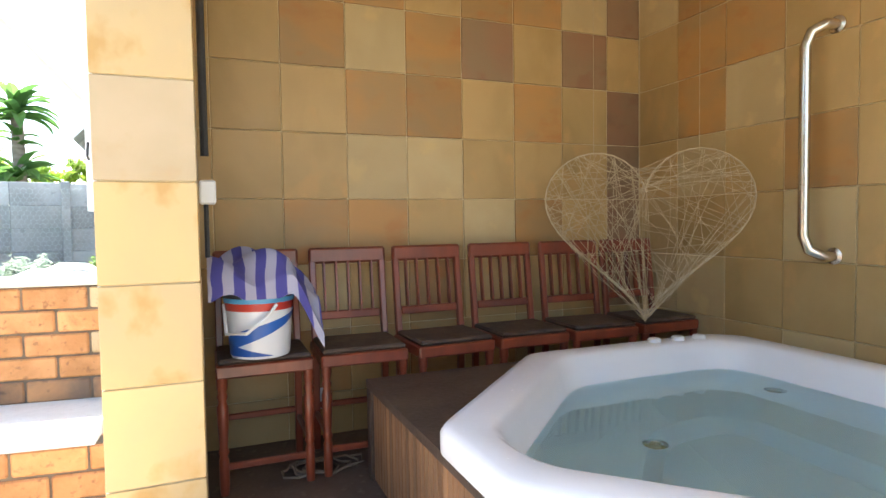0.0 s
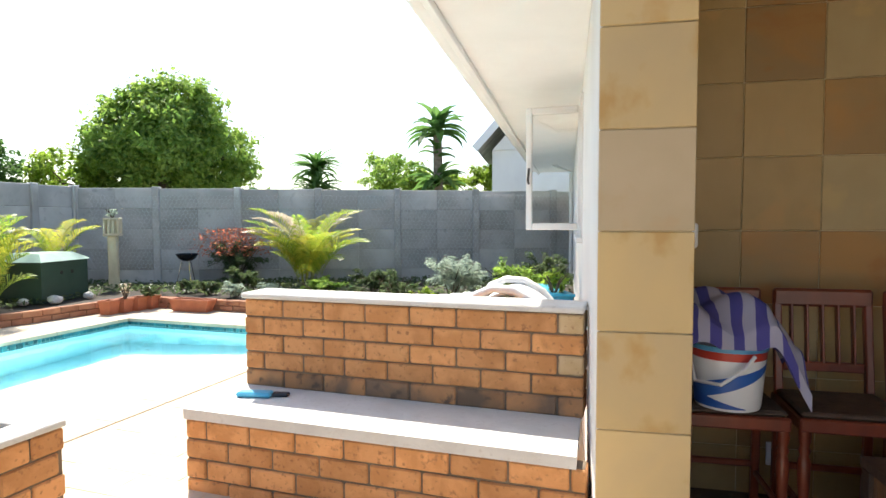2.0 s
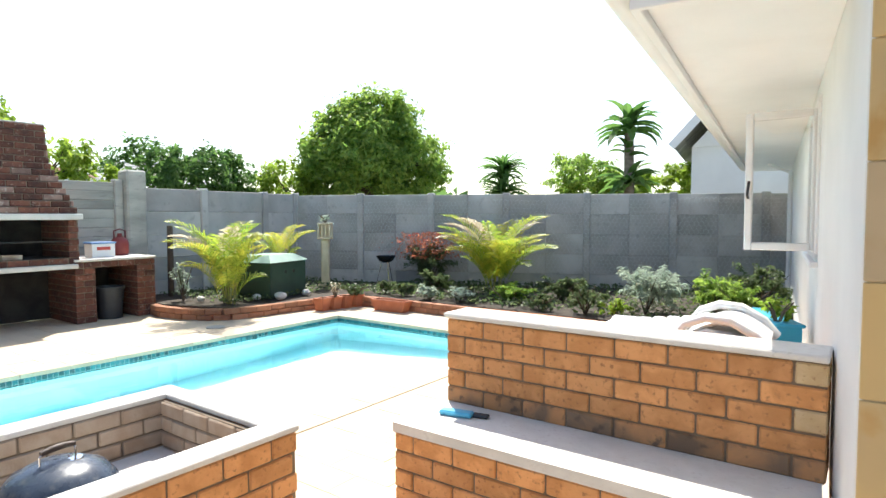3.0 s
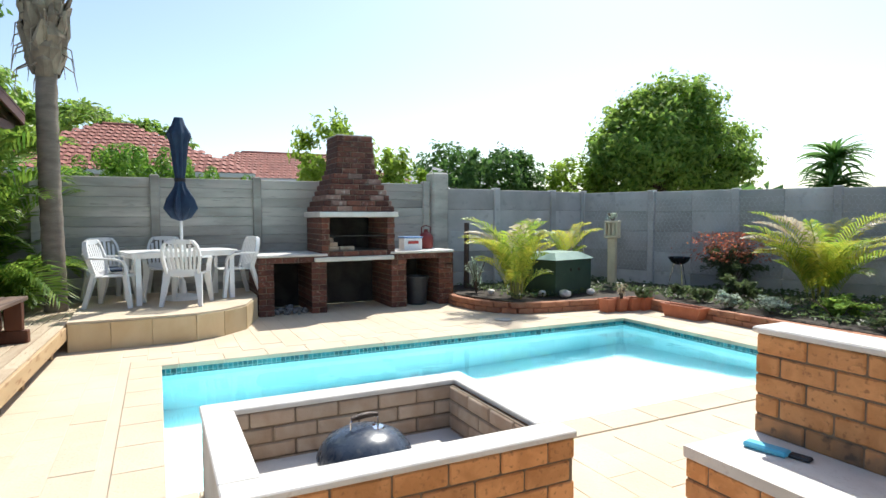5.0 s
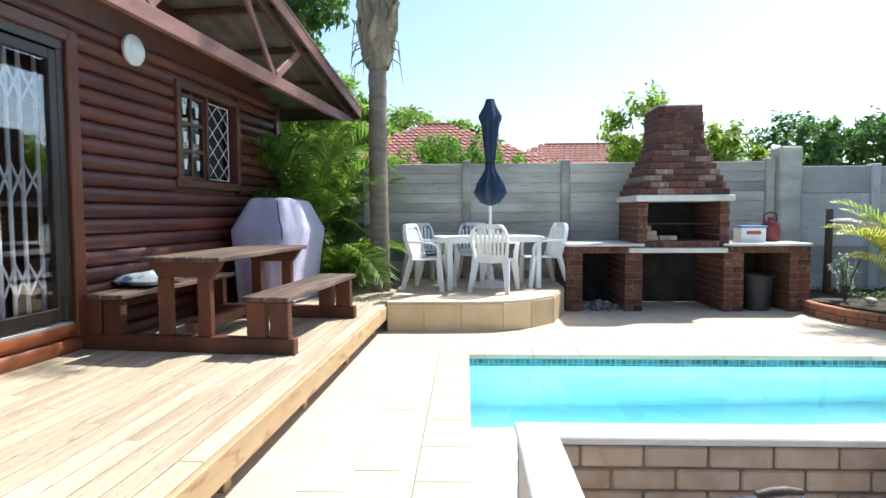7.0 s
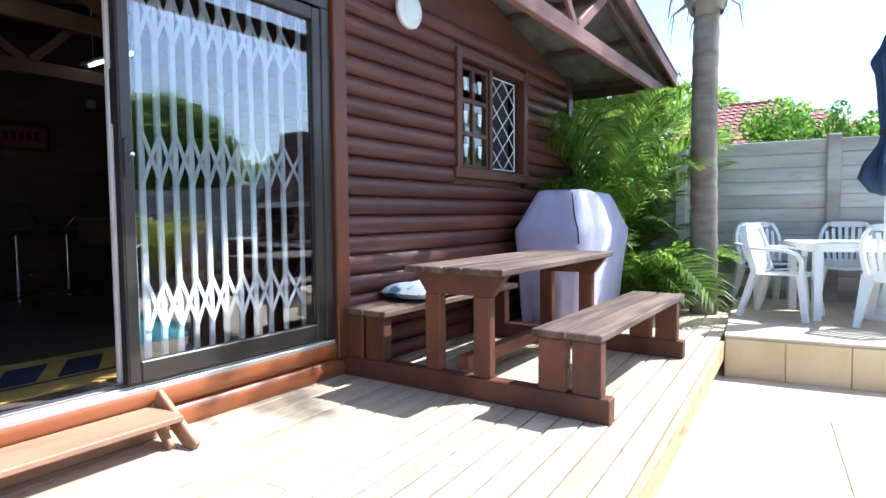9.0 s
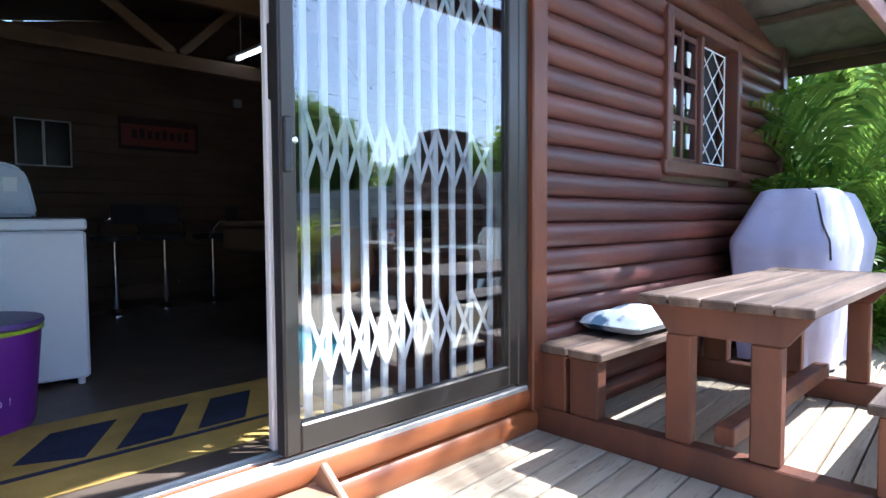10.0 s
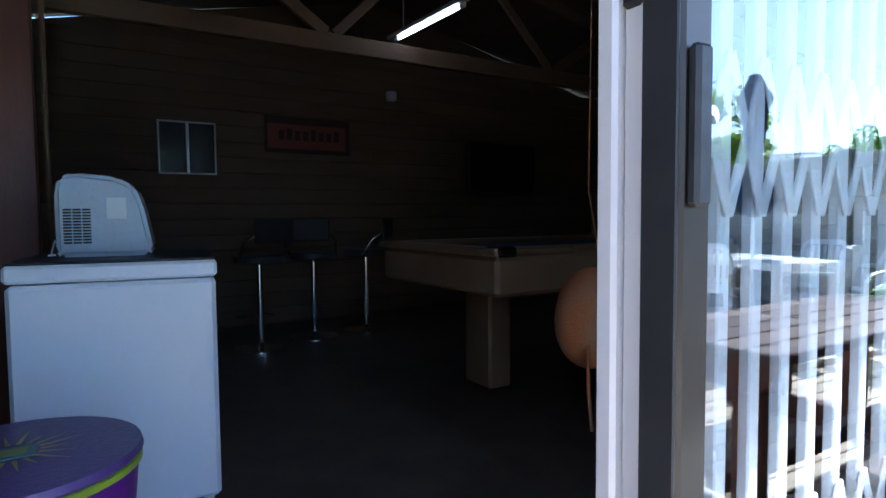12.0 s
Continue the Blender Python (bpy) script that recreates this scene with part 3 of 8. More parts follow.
def fire_pit():
    t = thing("braai_pit", "square orange face-brick fire pit with white plastered rim", "fire pit")
    x0, x1, y0, y1 = PIT
    th = 0.16
    rows, ch = 4.5, 0.107
    brick_wall(t, pose(x1 - 0.055, y0, 0, 0, 0, 90), y1 - y0, -0.0535, 5, 0.11, M["brick"], ch=ch, start=1)
    brick_wall(t, pose(x0, y1 - 0.055, 0), x1 - x0 - 0.11, -0.0535, 5, 0.11, M["brick"], ch=ch)
    brick_wall(t, pose(x0 + 0.055, y0, 0, 0, 0, 90), y1 - y0 - 0.11, -0.0535, 5, 0.11, M["pale_brick"], ch=ch, start=1)
    b = bm_new()
    span(b, x0 + 0.11, x1 - 0.11, y0 + 0.004, y0 + 0.11, 0, rows * ch, 0.006)
    part("plastered_side", b, M["plaster_cap"], t)
    # inner lining of paler bricks
    brick_wall(t, pose(x0 + 0.135, y0 + 0.115, 0, 0, 0, 90), y1 - y0 - 0.23, 0.12, 4, 0.05, M["pale_brick"], bl=0.25, ch=0.0902)
    brick_wall(t, pose(x0 + 0.165, y1 - 0.135, 0), x1 - x0 - 0.33, 0.12, 4, 0.05, M["pale_brick"], bl=0.25, ch=0.0902, start=1)
    brick_wall(t, pose(x1 - 0.135, y0 + 0.115, 0, 0, 0, 90), y1 - y0 - 0.23, 0.12, 4, 0.05, M["pale_brick"], bl=0.25, ch=0.0902, start=1)
    b = bm_new()
    span(b, x0 + 0.11, x1 - 0.11, y0 + 0.11, y1 - 0.11, 0.02, 0.2, 0.004)
    part("pit_floor", b, M["plaster_cap"], t, "ash-grey cement floor")
    z0, z1 = rows * ch, rows * ch + 0.032
    for k, (a0, a1, b0, b1) in enumerate(((x0 - 0.006, x0 + th, y0 - 0.006, y1 + 0.006), (x1 - th, x1 + 0.006, y0 - 0.006, y1 + 0.006), (x0 + th, x1 - th, y0 - 0.006, y0 + th), (x0 + th, x1 - th, y1 - th + 0.04, y1 + 0.006))):
        b = bm_new()
        span(b, a0, a1, b0, b1, z0, z1, 0.006)
        part("rim", b, M["plaster_cap"], t)
    return t


# ---- boundary walls ----
def wall_bays(t, posts, tops, rows, material, post_extra=0.04, thick=0.05, split=1):
    """Precast wall: slotted posts with stacked panels between."""
    for i, (p, z) in enumerate(zip(posts, tops)):
        b = bm_new()
        h = z + post_extra
        span(b, -0.07, 0.07, -0.08, 0.08, -0.05, h, 0.015)
        d = Vector(posts[min(i + 1, len(posts) - 1)]) - Vector(posts[max(i - 1, 0)])
        ang = math.atan2(d.y, d.x)
        part("post", b, material, t, m=Matrix.Translation((*p, 0)) @ Matrix.Rotation(ang, 4, "Z"))
    for (p, q), (za, zb) in zip(zip(posts, posts[1:]), zip(tops, tops[1:])):
        d = Vector(q) - Vector(p)
        ang = math.atan2(d.y, d.x)
        zt = (za + zb) / 2
        h = zt / rows
        b = bm_new()
        cbox(b, ((d.length - 0.1) / split - 0.001, thick, h - 0.001), None, 0.010)
        me = mesh_of("panel", b, material)
        mid = (Vector(p) + Vector(q)) / 2
        for r in range(rows):
            for c in range(split):
                ob = new("panel", me)
                ob.parent = t
                ob.matrix_basis = Matrix.Translation((mid.x, mid.y, (r + 0.5) * h)) @ Matrix.Rotation(ang + random.uniform(-0.006, 0.006), 4, "Z") @ Matrix.Translation((((c + 0.5) / split - 0.5) * (d.length - 0.1), random.uniform(-0.006, 0.006), 0))


wall_west = thing("wall_west", "weathered grey precast concrete garden wall of stacked slats", "wall", kind="structure")
wall_bays(wall_west, [(-10.8, y) for y in (-4.3, -2.68, -1.08, 0.52, 2.1, 3.7, 5.3)], [2.2] * 7, 14, M["concrete_light"], 0.05)
wall_bays(wall_west, [(-10.8, 5.62), (-10.8, 6.92), (-10.8, 8.35), (-10.8, 9.2)], [2.12, 2.12, 2.1, 2.1], 5, M["concrete"], 0.03)
b = bm_new()
span(b, -10.95, -10.6, 5.38, 5.72, -0.05, 2.42, 0.03)
part("pillar", b, M["concrete_light"], wall_west, "tall patched concrete pillar")
wall_north = thing("wall_north", "grey precast concrete garden wall with square panels and wire mesh", "wall", kind="structure")
NP = [(-10.8 + 1.62 * k * 0.93, 9.2 + 0.395 * 1.62 * k * 0.93) for k in range(9)]
wall_bays(wall_north, NP, [2.08 - 0.014 * k for k in range(9)], 5, M["concrete"], 0.03, split=2)
wm_ = thing("wire_mesh", "galvanised hexagonal wire mesh hung along the concrete wall", "wire mesh")
mv, mf = [], []
cw, chh = 0.085, 0.075
ang_ = math.atan2(0.395, 1)
dx_, dy_ = math.cos(ang_), math.sin(ang_)


def strand(a, z0, b_, z1, r=0.0022):
    """Thin three-sided wire in the plane just in front of the wall."""
    i = len(mv)
    l = math.hypot(b_ - a, z1 - z0)
    nx_, nz_ = -(z1 - z0) / l * r, (b_ - a) / l * r
    for u, z in ((a, z0), (b_, z1)):
        for k, off in ((1, 0.0), (-1, 0.0), (0, r * 1.5)):
            q = u + k * nx_
            mv.append((-10.8 + q * dx_ + dy_ * (0.10 + off), 9.2 + q * dy_ - dx_ * (0.10 + off), z + k * nz_))
    mf.extend([(i, i + 1, i + 4, i + 3), (i + 1, i + 2, i + 5, i + 4), (i + 2, i, i + 3, i + 5)])


for r in range(20):
    for c in range(120):
        u = 0.35 + c * cw + (cw / 2 if r % 2 else 0)
        z = 0.42 + r * chh + 0.012 * math.sin(u * 3.1)
        strand(u, z, u, z + chh * 0.55), strand(u, z + chh * 0.55, u + cw / 2, z + chh), strand(u, z + chh * 0.55, u - cw / 2, z + chh)
me_ = bpy.data.meshes.new("mesh_sheet")
me_.from_pydata(mv, [], mf)
me_.materials.append(M["galvanised"])
ob_ = new("mesh_sheet", me_)
ob_.parent = wm_
tagged(ob_, kind="stuff")
wall_south = thing("wall_south", "plain grey concrete boundary wall", "wall", kind="structure")
b = bm_new()
span(b, -11, 9, -9.2, -9.05, -0.05, 2.1, 0.01)
part("panel", b, M["concrete"], wall_south)
b = bm_new()
span(b, 8.9, 9.05, -9.05, 13, -0.05, 2.1, 0.01)
part("panel", b, M["concrete"], wall_south)

# ---- house ----
HM = pose(-0.18, 2.6, 0, 0, 0, 6.5)


def house_box(bm, x0, x1, y0, y1, z0, z1, c=0.004):
    return span(bm, x0, x1, y0, y1, z0, z1, c)


bm = bm_new()
house_box(bm, 0.0, 0.30, 0.02, 2.25, -0.05, 2.75)
house_box(bm, 0.0, 0.30, 2.25, 3.55, -0.05, 1.28)
house_box(bm, 0.0, 0.30, 2.25, 3.55, 2.34, 2.75)
house_box(bm, 0.0, 0.30, 3.55, 11.0, -0.05, 2.75)
house_box(bm, 0.30, 5.2, 10.7, 11.0, -0.05, 2.75)
house_wall = solid("house_wall_west", bm, M["white_wall"], "white plastered house wall beside the garden", "wall", "structure", m=HM)
bm = bm_new()
house_box(bm, 0.30, 3.4, 1.02, 1.22, -0.05, 2.75)
wall_tub_back = solid("wall_tub_back", bm, M["grout"], "hot tub corner wall clad in square sandstone tiles", "wall", "structure", m=HM)
bm = bm_new()
house_box(bm, 3.2, 3.4, -4.2, 1.02, -0.05, 2.75)
wall_tub_side = solid("wall_tub_side", bm, M["grout"], "side wall clad in square sandstone tiles", "wall", "structure", m=HM)
bm = bm_new()
house_box(bm, 0.012, 0.325, -0.0, 0.3, -0.05, 2.75)
pillar = solid("tiled_pillar", bm, M["grout"], "square pillar clad in honey-coloured sandstone tiles", "pillar", "structure", m=HM @ Matrix.Translation((0, 0.006, 0)))
bm = bm_new()
house_box(bm, 0.30, 5.2, 1.22, 10.7, 2.70, 2.75)
# unseen stretch over the tub, added to hold back skylight
house_box(bm, 0.25, 3.45, -3.4, 1.05, 2.75, 2.80)
ceiling = solid("ceiling", bm, M["dulled_ceiling"], "dull cream ceiling, made up and carried out over the hot tub to dim it", "ceiling", "structure", m=HM)
bm = bm_new()
# the part reaching to y = -3.5 is unseen, added to shade the tub
prism(bm, [(-0.78, 0.35), (0.2, 0.35), (0.2, -3.5), (3.5, -3.5), (3.5, 11.3), (-0.78, 11.3)], 2.86, 2.95)
house_roof = solid("house_roof", bm, M["grey_tile"], "flat-edged grey house roof, with an unseen part added to shade the hot tub", "roof", "structure", m=HM)
bm = bm_new()
house_box(bm, -0.74, 0.0, 0.38, 11.2, 2.46, 2.48)
solid("soffit", bm, M["white_paint"], "white boarded soffit under the eaves", "soffit", "structure", m=HM)
bm = bm_new()
house_box(bm, -0.78, -0.74, 0.35, 11.25, 2.42, 2.86)
house_box(bm, -0.78, 0.02, 0.33, 0.36, 2.42, 2.86)
solid("fascia_board", bm, M["white_paint"], "white painted fascia board", "trim", "structure", m=HM)
bm = bm_new()
pts = [(0.065 * math.cos(a), 0.065 * math.sin(a)) for a in [math.pi + math.pi * k / 8 for k in range(9)]]
for off in (0.0, 0.006):
    rows_ = [[bm.verts.new((-0.85 + p[0] * (1 + off * 12), y, 2.55 + p[1] * (1 + off * 12))) for p in pts] for y in (0.3, 11.3)]
    for k in range(8):
        bm.faces.new((rows_[0][k], rows_[0][k + 1], rows_[1][k + 1], rows_[1][k]))
gutter = thing("gutter", "white half-round gutter along the eaves", "gutter", HM)
part("trough", bm, M["white_paint"], gutter, smooth=True)
bm = bm_new()
prism(bm, [(-0.93, 2.48), (-0.77, 2.48), (-0.77, 2.58), (-0.93, 2.58)], 0.285, 0.3, Matrix(((1, 0, 0, 0), (0, 0, 1, 0), (0, 1, 0, 0), (0, 0, 0, 1))))
part("end_cap", bm, M["white_paint"], gutter)


def tile_wall(parent, m, x0, x1, z0, z1, size, kinds, rows=None, start=None, gap=0.004, th=0.008):
    """Square tiles on the local plane y = 0, facing -y; rows name the stone of each tile, lowest row first."""
    cache = {}
    sx, sz = size
    xs = x0 if start is None else start
    for i in range(math.ceil((x1 - xs) / sx)):
        for k in range(math.ceil((z1 - z0) / sz)):
            a0, a1 = max(xs + i * sx, x0), min(xs + (i + 1) * sx, x1)
            c0, c1 = z0 + k * sz, min(z0 + (k + 1) * sz, z1)
            if a1 - a0 < 0.03 or c1 - c0 < 0.03:
                continue
            mt = kinds[rows[k][i % len(rows[k])]] if rows else kinds[random.choice("ssscsooc")]
            key = round(a1 - a0, 3), round(c1 - c0, 3), mt.name
            if key not in cache:
                q = bm_new()
                cbox(q, (key[0] - gap, th, key[1] - gap), None, 0.003)
                cache[key] = mesh_of("tile", q, mt)
            ob = new("tile", cache[key])
            ob.parent = parent
            ob.matrix_basis = m @ Matrix.Translation(((a0 + a1) / 2, -th / 2 + random.uniform(-0.002, 0.002), (c0 + c1) / 2)) @ Matrix.Rotation(random.choice((0, math.pi)), 4, "Y")


BACK_ROWS = ["sssssssss", "ssososcss", "sscsosssm", "ssooscosm", "sssccsssm", "sssoososm", "ssocomsms", "ssoosoocm"]


def house_tiles():
    stone = {"s": M["sandstone"], "o": M["sandstone_b"], "c": M["sandstone_c"], "m": M["sandstone_d"], "w": M["sandstone_warm"], "g": M["sandstone_grey"]}
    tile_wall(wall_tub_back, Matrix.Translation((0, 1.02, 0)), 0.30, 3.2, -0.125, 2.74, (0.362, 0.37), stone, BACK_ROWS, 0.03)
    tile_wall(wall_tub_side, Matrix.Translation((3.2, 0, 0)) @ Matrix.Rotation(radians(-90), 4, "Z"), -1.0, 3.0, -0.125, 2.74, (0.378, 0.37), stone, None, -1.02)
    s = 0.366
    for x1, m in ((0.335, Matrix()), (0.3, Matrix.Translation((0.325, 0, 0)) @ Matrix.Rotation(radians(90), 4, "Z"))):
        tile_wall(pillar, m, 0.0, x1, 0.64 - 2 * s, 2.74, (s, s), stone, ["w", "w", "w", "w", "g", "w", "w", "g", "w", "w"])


M["sandstone_b"] = mat("sandstone_orange", (0.385, 0.20, 0.06), (0.32, 0.195, 0.075), 0.55, 2.4, vary=0.14, spots=(0.36, 0.165, 0.05), fine=4, bump=0.12, stretch=(1, 1, 1.6), mixlo=0.4, mixhi=0.6)
M["sandstone_c"] = mat("sandstone_cream", (0.46, 0.345, 0.17), (0.41, 0.29, 0.13), 0.58, 2.6, vary=0.08, spots=(0.5, 0.36, 0.16), fine=6, bump=0.12)
M["sandstone_d"] = mat("sandstone_mauve", (0.25, 0.13, 0.065), (0.225, 0.145, 0.075), 0.58, 3, vary=0.16, spots=(0.22, 0.115, 0.06), fine=6, bump=0.12)
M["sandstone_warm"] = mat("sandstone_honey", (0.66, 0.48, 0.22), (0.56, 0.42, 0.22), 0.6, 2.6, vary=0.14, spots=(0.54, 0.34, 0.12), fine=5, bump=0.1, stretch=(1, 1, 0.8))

# brown floor of the tub corner, darkened for its shade and to cut bounce
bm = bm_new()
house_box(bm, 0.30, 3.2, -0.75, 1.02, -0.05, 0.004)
solid("floor_tub_corner", bm, M["dark_floor"], "brown floor under the bar stools, darkened for the shade of the corner", "floor", "structure", m=HM)


# open casement window
def house_window():
    w = thing("window_house", "white casement window standing open, clear panes", "window", HM, kind="structure")
    b = bm_new()
    for z in (1.28, 2.34):
        span(b, -0.02, 0.06, 2.25, 3.55, z - (0.0 if z < 2 else 0.05), z + (0.05 if z < 2 else 0.0), 0.006)
    for y in (2.25, 2.88, 3.5):
        span(b, -0.018, 0.058, y, y + 0.05, 1.33, 2.29, 0.006)
    part("frame", b, M["white_paint"], w)
    sash = Matrix.Translation((0.02, 2.52, 0)) @ Matrix.Rotation(radians(-6.5), 4, "Z")
    b = bm_new()
    span(b, -0.46, -0.41, -0.02, 0.02, 1.33, 2.30, 0.008, sash)
    span(b, -0.05, 0.0, -0.02, 0.02, 1.33, 2.30, 0.008, sash)
    span(b, -0.41, -0.05, -0.02, 0.02, 1.33, 1.385, 0.008, sash)
    span(b, -0.41, -0.05, -0.02, 0.02, 2.245, 2.30, 0.008, sash)
    part("sash", b, M["white_paint"], w)
    b = bm_new()
    span(b, -0.41, -0.05, -0.003, 0.003, 1.385, 2.245, 0.001, sash)
    g = part("pane", b, M["glass"], w)
    g.visible_shadow = False
    b = bm_new()
    span(b, 0.02, 0.026, 2.3, 2.88, 1.33, 2.29, 0.001)
    g = part("pane", b, M["glass"], w)
    g.visible_shadow = False
    b = bm_new()
    tube(b, [sash @ Vector((-0.435, -0.03, 1.7)), sash @ Vector((-0.435, -0.07, 1.72)), sash @ Vector((-0.425, -0.07, 1.82))], 0.009, 8)
    part("latch", b, M["black_plastic"], w)
    b = bm_new()
    span(b, -0.05, 0.05, 2.2, 3.6, 1.24, 1.28, 0.008)
    part("sill", b, M["white_paint"], w)
    # downpipe at the far end of the wall
    d = thing("downpipe", "white plastic downpipe on the house wall", "pipe", HM)
    b = bm_new()
    tube(b, [(-0.05, 9.3, 0.0), (-0.05, 9.3, 2.3), (-0.4, 9.3, 2.46)], 0.035, 10)
    part("pipe", b, M["white_paint"], d, smooth=True)


# ---- cabin ----
CM = pose(-5.868, -2.66, 0, 0, 0, -5.71)      # local x towards the hot tub, local y out to the pool
FLOOR = 0.54
M["post"] = mat("post_stain", (0.17, 0.052, 0.02), (0.11, 0.034, 0.015), 0.45, 5, stretch=(1, 1, 0.3), bump=0.15)
LOG = 0.136


def log_mesh(ln, material):
    """Half-round weatherboard log along local x, bulging to +y."""
    b = bm_new()
    prof = [(-0.03, -LOG / 2), (0.004, -LOG / 2 + 0.002), (0.026, -LOG * 0.36), (0.036, -LOG * 0.12), (0.036, LOG * 0.12), (0.026, LOG * 0.36), (0.004, LOG / 2 - 0.002), (-0.03, LOG / 2)]
    ends = [[b.verts.new((x, y, z)) for y, z in prof] for x in (-ln / 2, ln / 2)]
    for k in range(len(prof) - 1):
        b.faces.new((ends[0][k], ends[0][k + 1], ends[1][k + 1], ends[1][k]))
    b.faces.new(ends[0][::-1]), b.faces.new(ends[1])
    return mesh_of("log", b, material, True)


def cabin_shell():
    t = thing("wall_cabin_front", "cabin front of dark red-brown half-round logs", "wall", CM, kind="structure")
    logs = {}

    def row(x0, x1, z, material=None):
        material = material or M["log"]
        key = round(x1 - x0, 3), material.name
        if key not in logs:
            logs[key] = log_mesh(x1 - x0, material)
        ob = new("log", logs[key])
        ob.parent = t
        ob.location = ((x0 + x1) / 2, random.uniform(-0.003, 0.003), z)

    z = 0.35
    while z < 3.0:
        if 1.70 < z < 2.84:
            row(-1.44, -0.085, z), row(-3.9, -2.78, z)
        else:
            row(-3.9, -0.085, z)
        # base logs under the door, painted as sunlit
        if z < 0.5:
            row(-0.075, 2.3, z, M["log_sunlit"])
        if z > 2.68:
            row(-0.085, 2.3, z)
        z += LOG
    # sheathing behind the logs
    b = bm_new()
    for x0, x1, z0, z1 in ((-3.95, -2.78, 0.25, 3.0), (-2.78, -1.44, 0.25, 1.72), (-2.78, -1.44, 2.80, 3.0), (-1.44, -0.02, 0.25, 3.0), (-0.02, 2.3, 0.25, 0.5), (-0.02, 2.3, 2.72, 3.0), (2.3, 2.6, 0.25, 3.0)):
        span(b, x0, x1, -0.14, -0.03, z0, z1, 0.002)
    part("lining", b, M["inner_wood"], t)
    # gable triangle
    b = bm_new()
    prism(b, [(-3.95, 3.0), (2.6, 3.0), (-0.7, 3.72)], -0.1, -0.03, Matrix(((1, 0, 0, 0), (0, 0, 1, 0), (0, 1, 0, 0), (0, 0, 0, 1))))
    part("gable", b, M["cabin_trim"], t)
    b = bm_new()
    prism(b, [(-3.95, 3.0), (2.6, 3.0), (-0.7, 3.76)], -5.2, -5.08, Matrix(((1, 0, 0, 0), (0, 0, 1, 0), (0, 1, 0, 0), (0, 0, 0, 1))))
    part("gable", b, M["inner_wood"], t)
    for x0, x1 in ((-3.95, -3.83), (2.48, 2.6)):
        b = bm_new()
        span(b, x0, x1, -5.1, -0.1, 3.0, 3.09, 0.003)
        part("eave_filler", b, M["inner_wood"], t)
    for x0, x1, z0, z1, nm in ((-4.0, -3.88, 0.25, 3.0, "corner_post"), (-0.10, 0.02, 0.42, 2.86, "door_post"), (2.3, 2.42, 0.42, 2.86, "door_post"), (-0.02, 2.32, 2.76, 2.86, "door_head")):
        b = bm_new()
        span(b, x0, x1, -0.03, 0.06, z0, z1, 0.008)
        part(nm, b, M["cabin_trim"] if nm != "door_post" else M["post"], t)
    # side and back walls, floor, ceiling side
    for nm, x0, x1, y0, y1 in (("wall_cabin_west", -3.95, -3.83, -5.1, -0.14), ("wall_cabin_east", 2.48, 2.6, -5.1, -0.14), ("wall_cabin_back", -3.95, 2.6, -5.2, -5.08)):
        b = bm_new()
        span(b, x0, x1, y0, y1, 0.25, 3.0, 0.003)
        w = solid(nm, b, M["inner_wood"], "timber-boarded cabin wall", "wall", "structure", m=CM)
        # boards
        k = 0
        while 0.56 + k * 0.14 < 2.95:
            zz = 0.56 + k * 0.14
            q = bm_new()
            if nm == "wall_cabin_back":
                span(q, x0 + 0.12, x1 - 0.12, y1, y1 + 0.015, zz, zz + 0.134, 0.006)
            elif nm == "wall_cabin_east":
                span(q, x0 - 0.015, x0, y0 + 0.1, y1, zz, zz + 0.134, 0.006)
            else:
                span(q, x1, x1 + 0.015, y0 + 0.1, y1, zz, zz + 0.134, 0.006)
            part("board", q, M["inner_wood"], w)
            k += 1
    b = bm_new()
    span(b, -3.83, 2.48, -5.08, -0.03, 0.4, FLOOR, 0.003)
    solid("floor_cabin", b, M["inner_floor"], "dark brown cabin floor", "floor", "structure", m=CM)
    return t


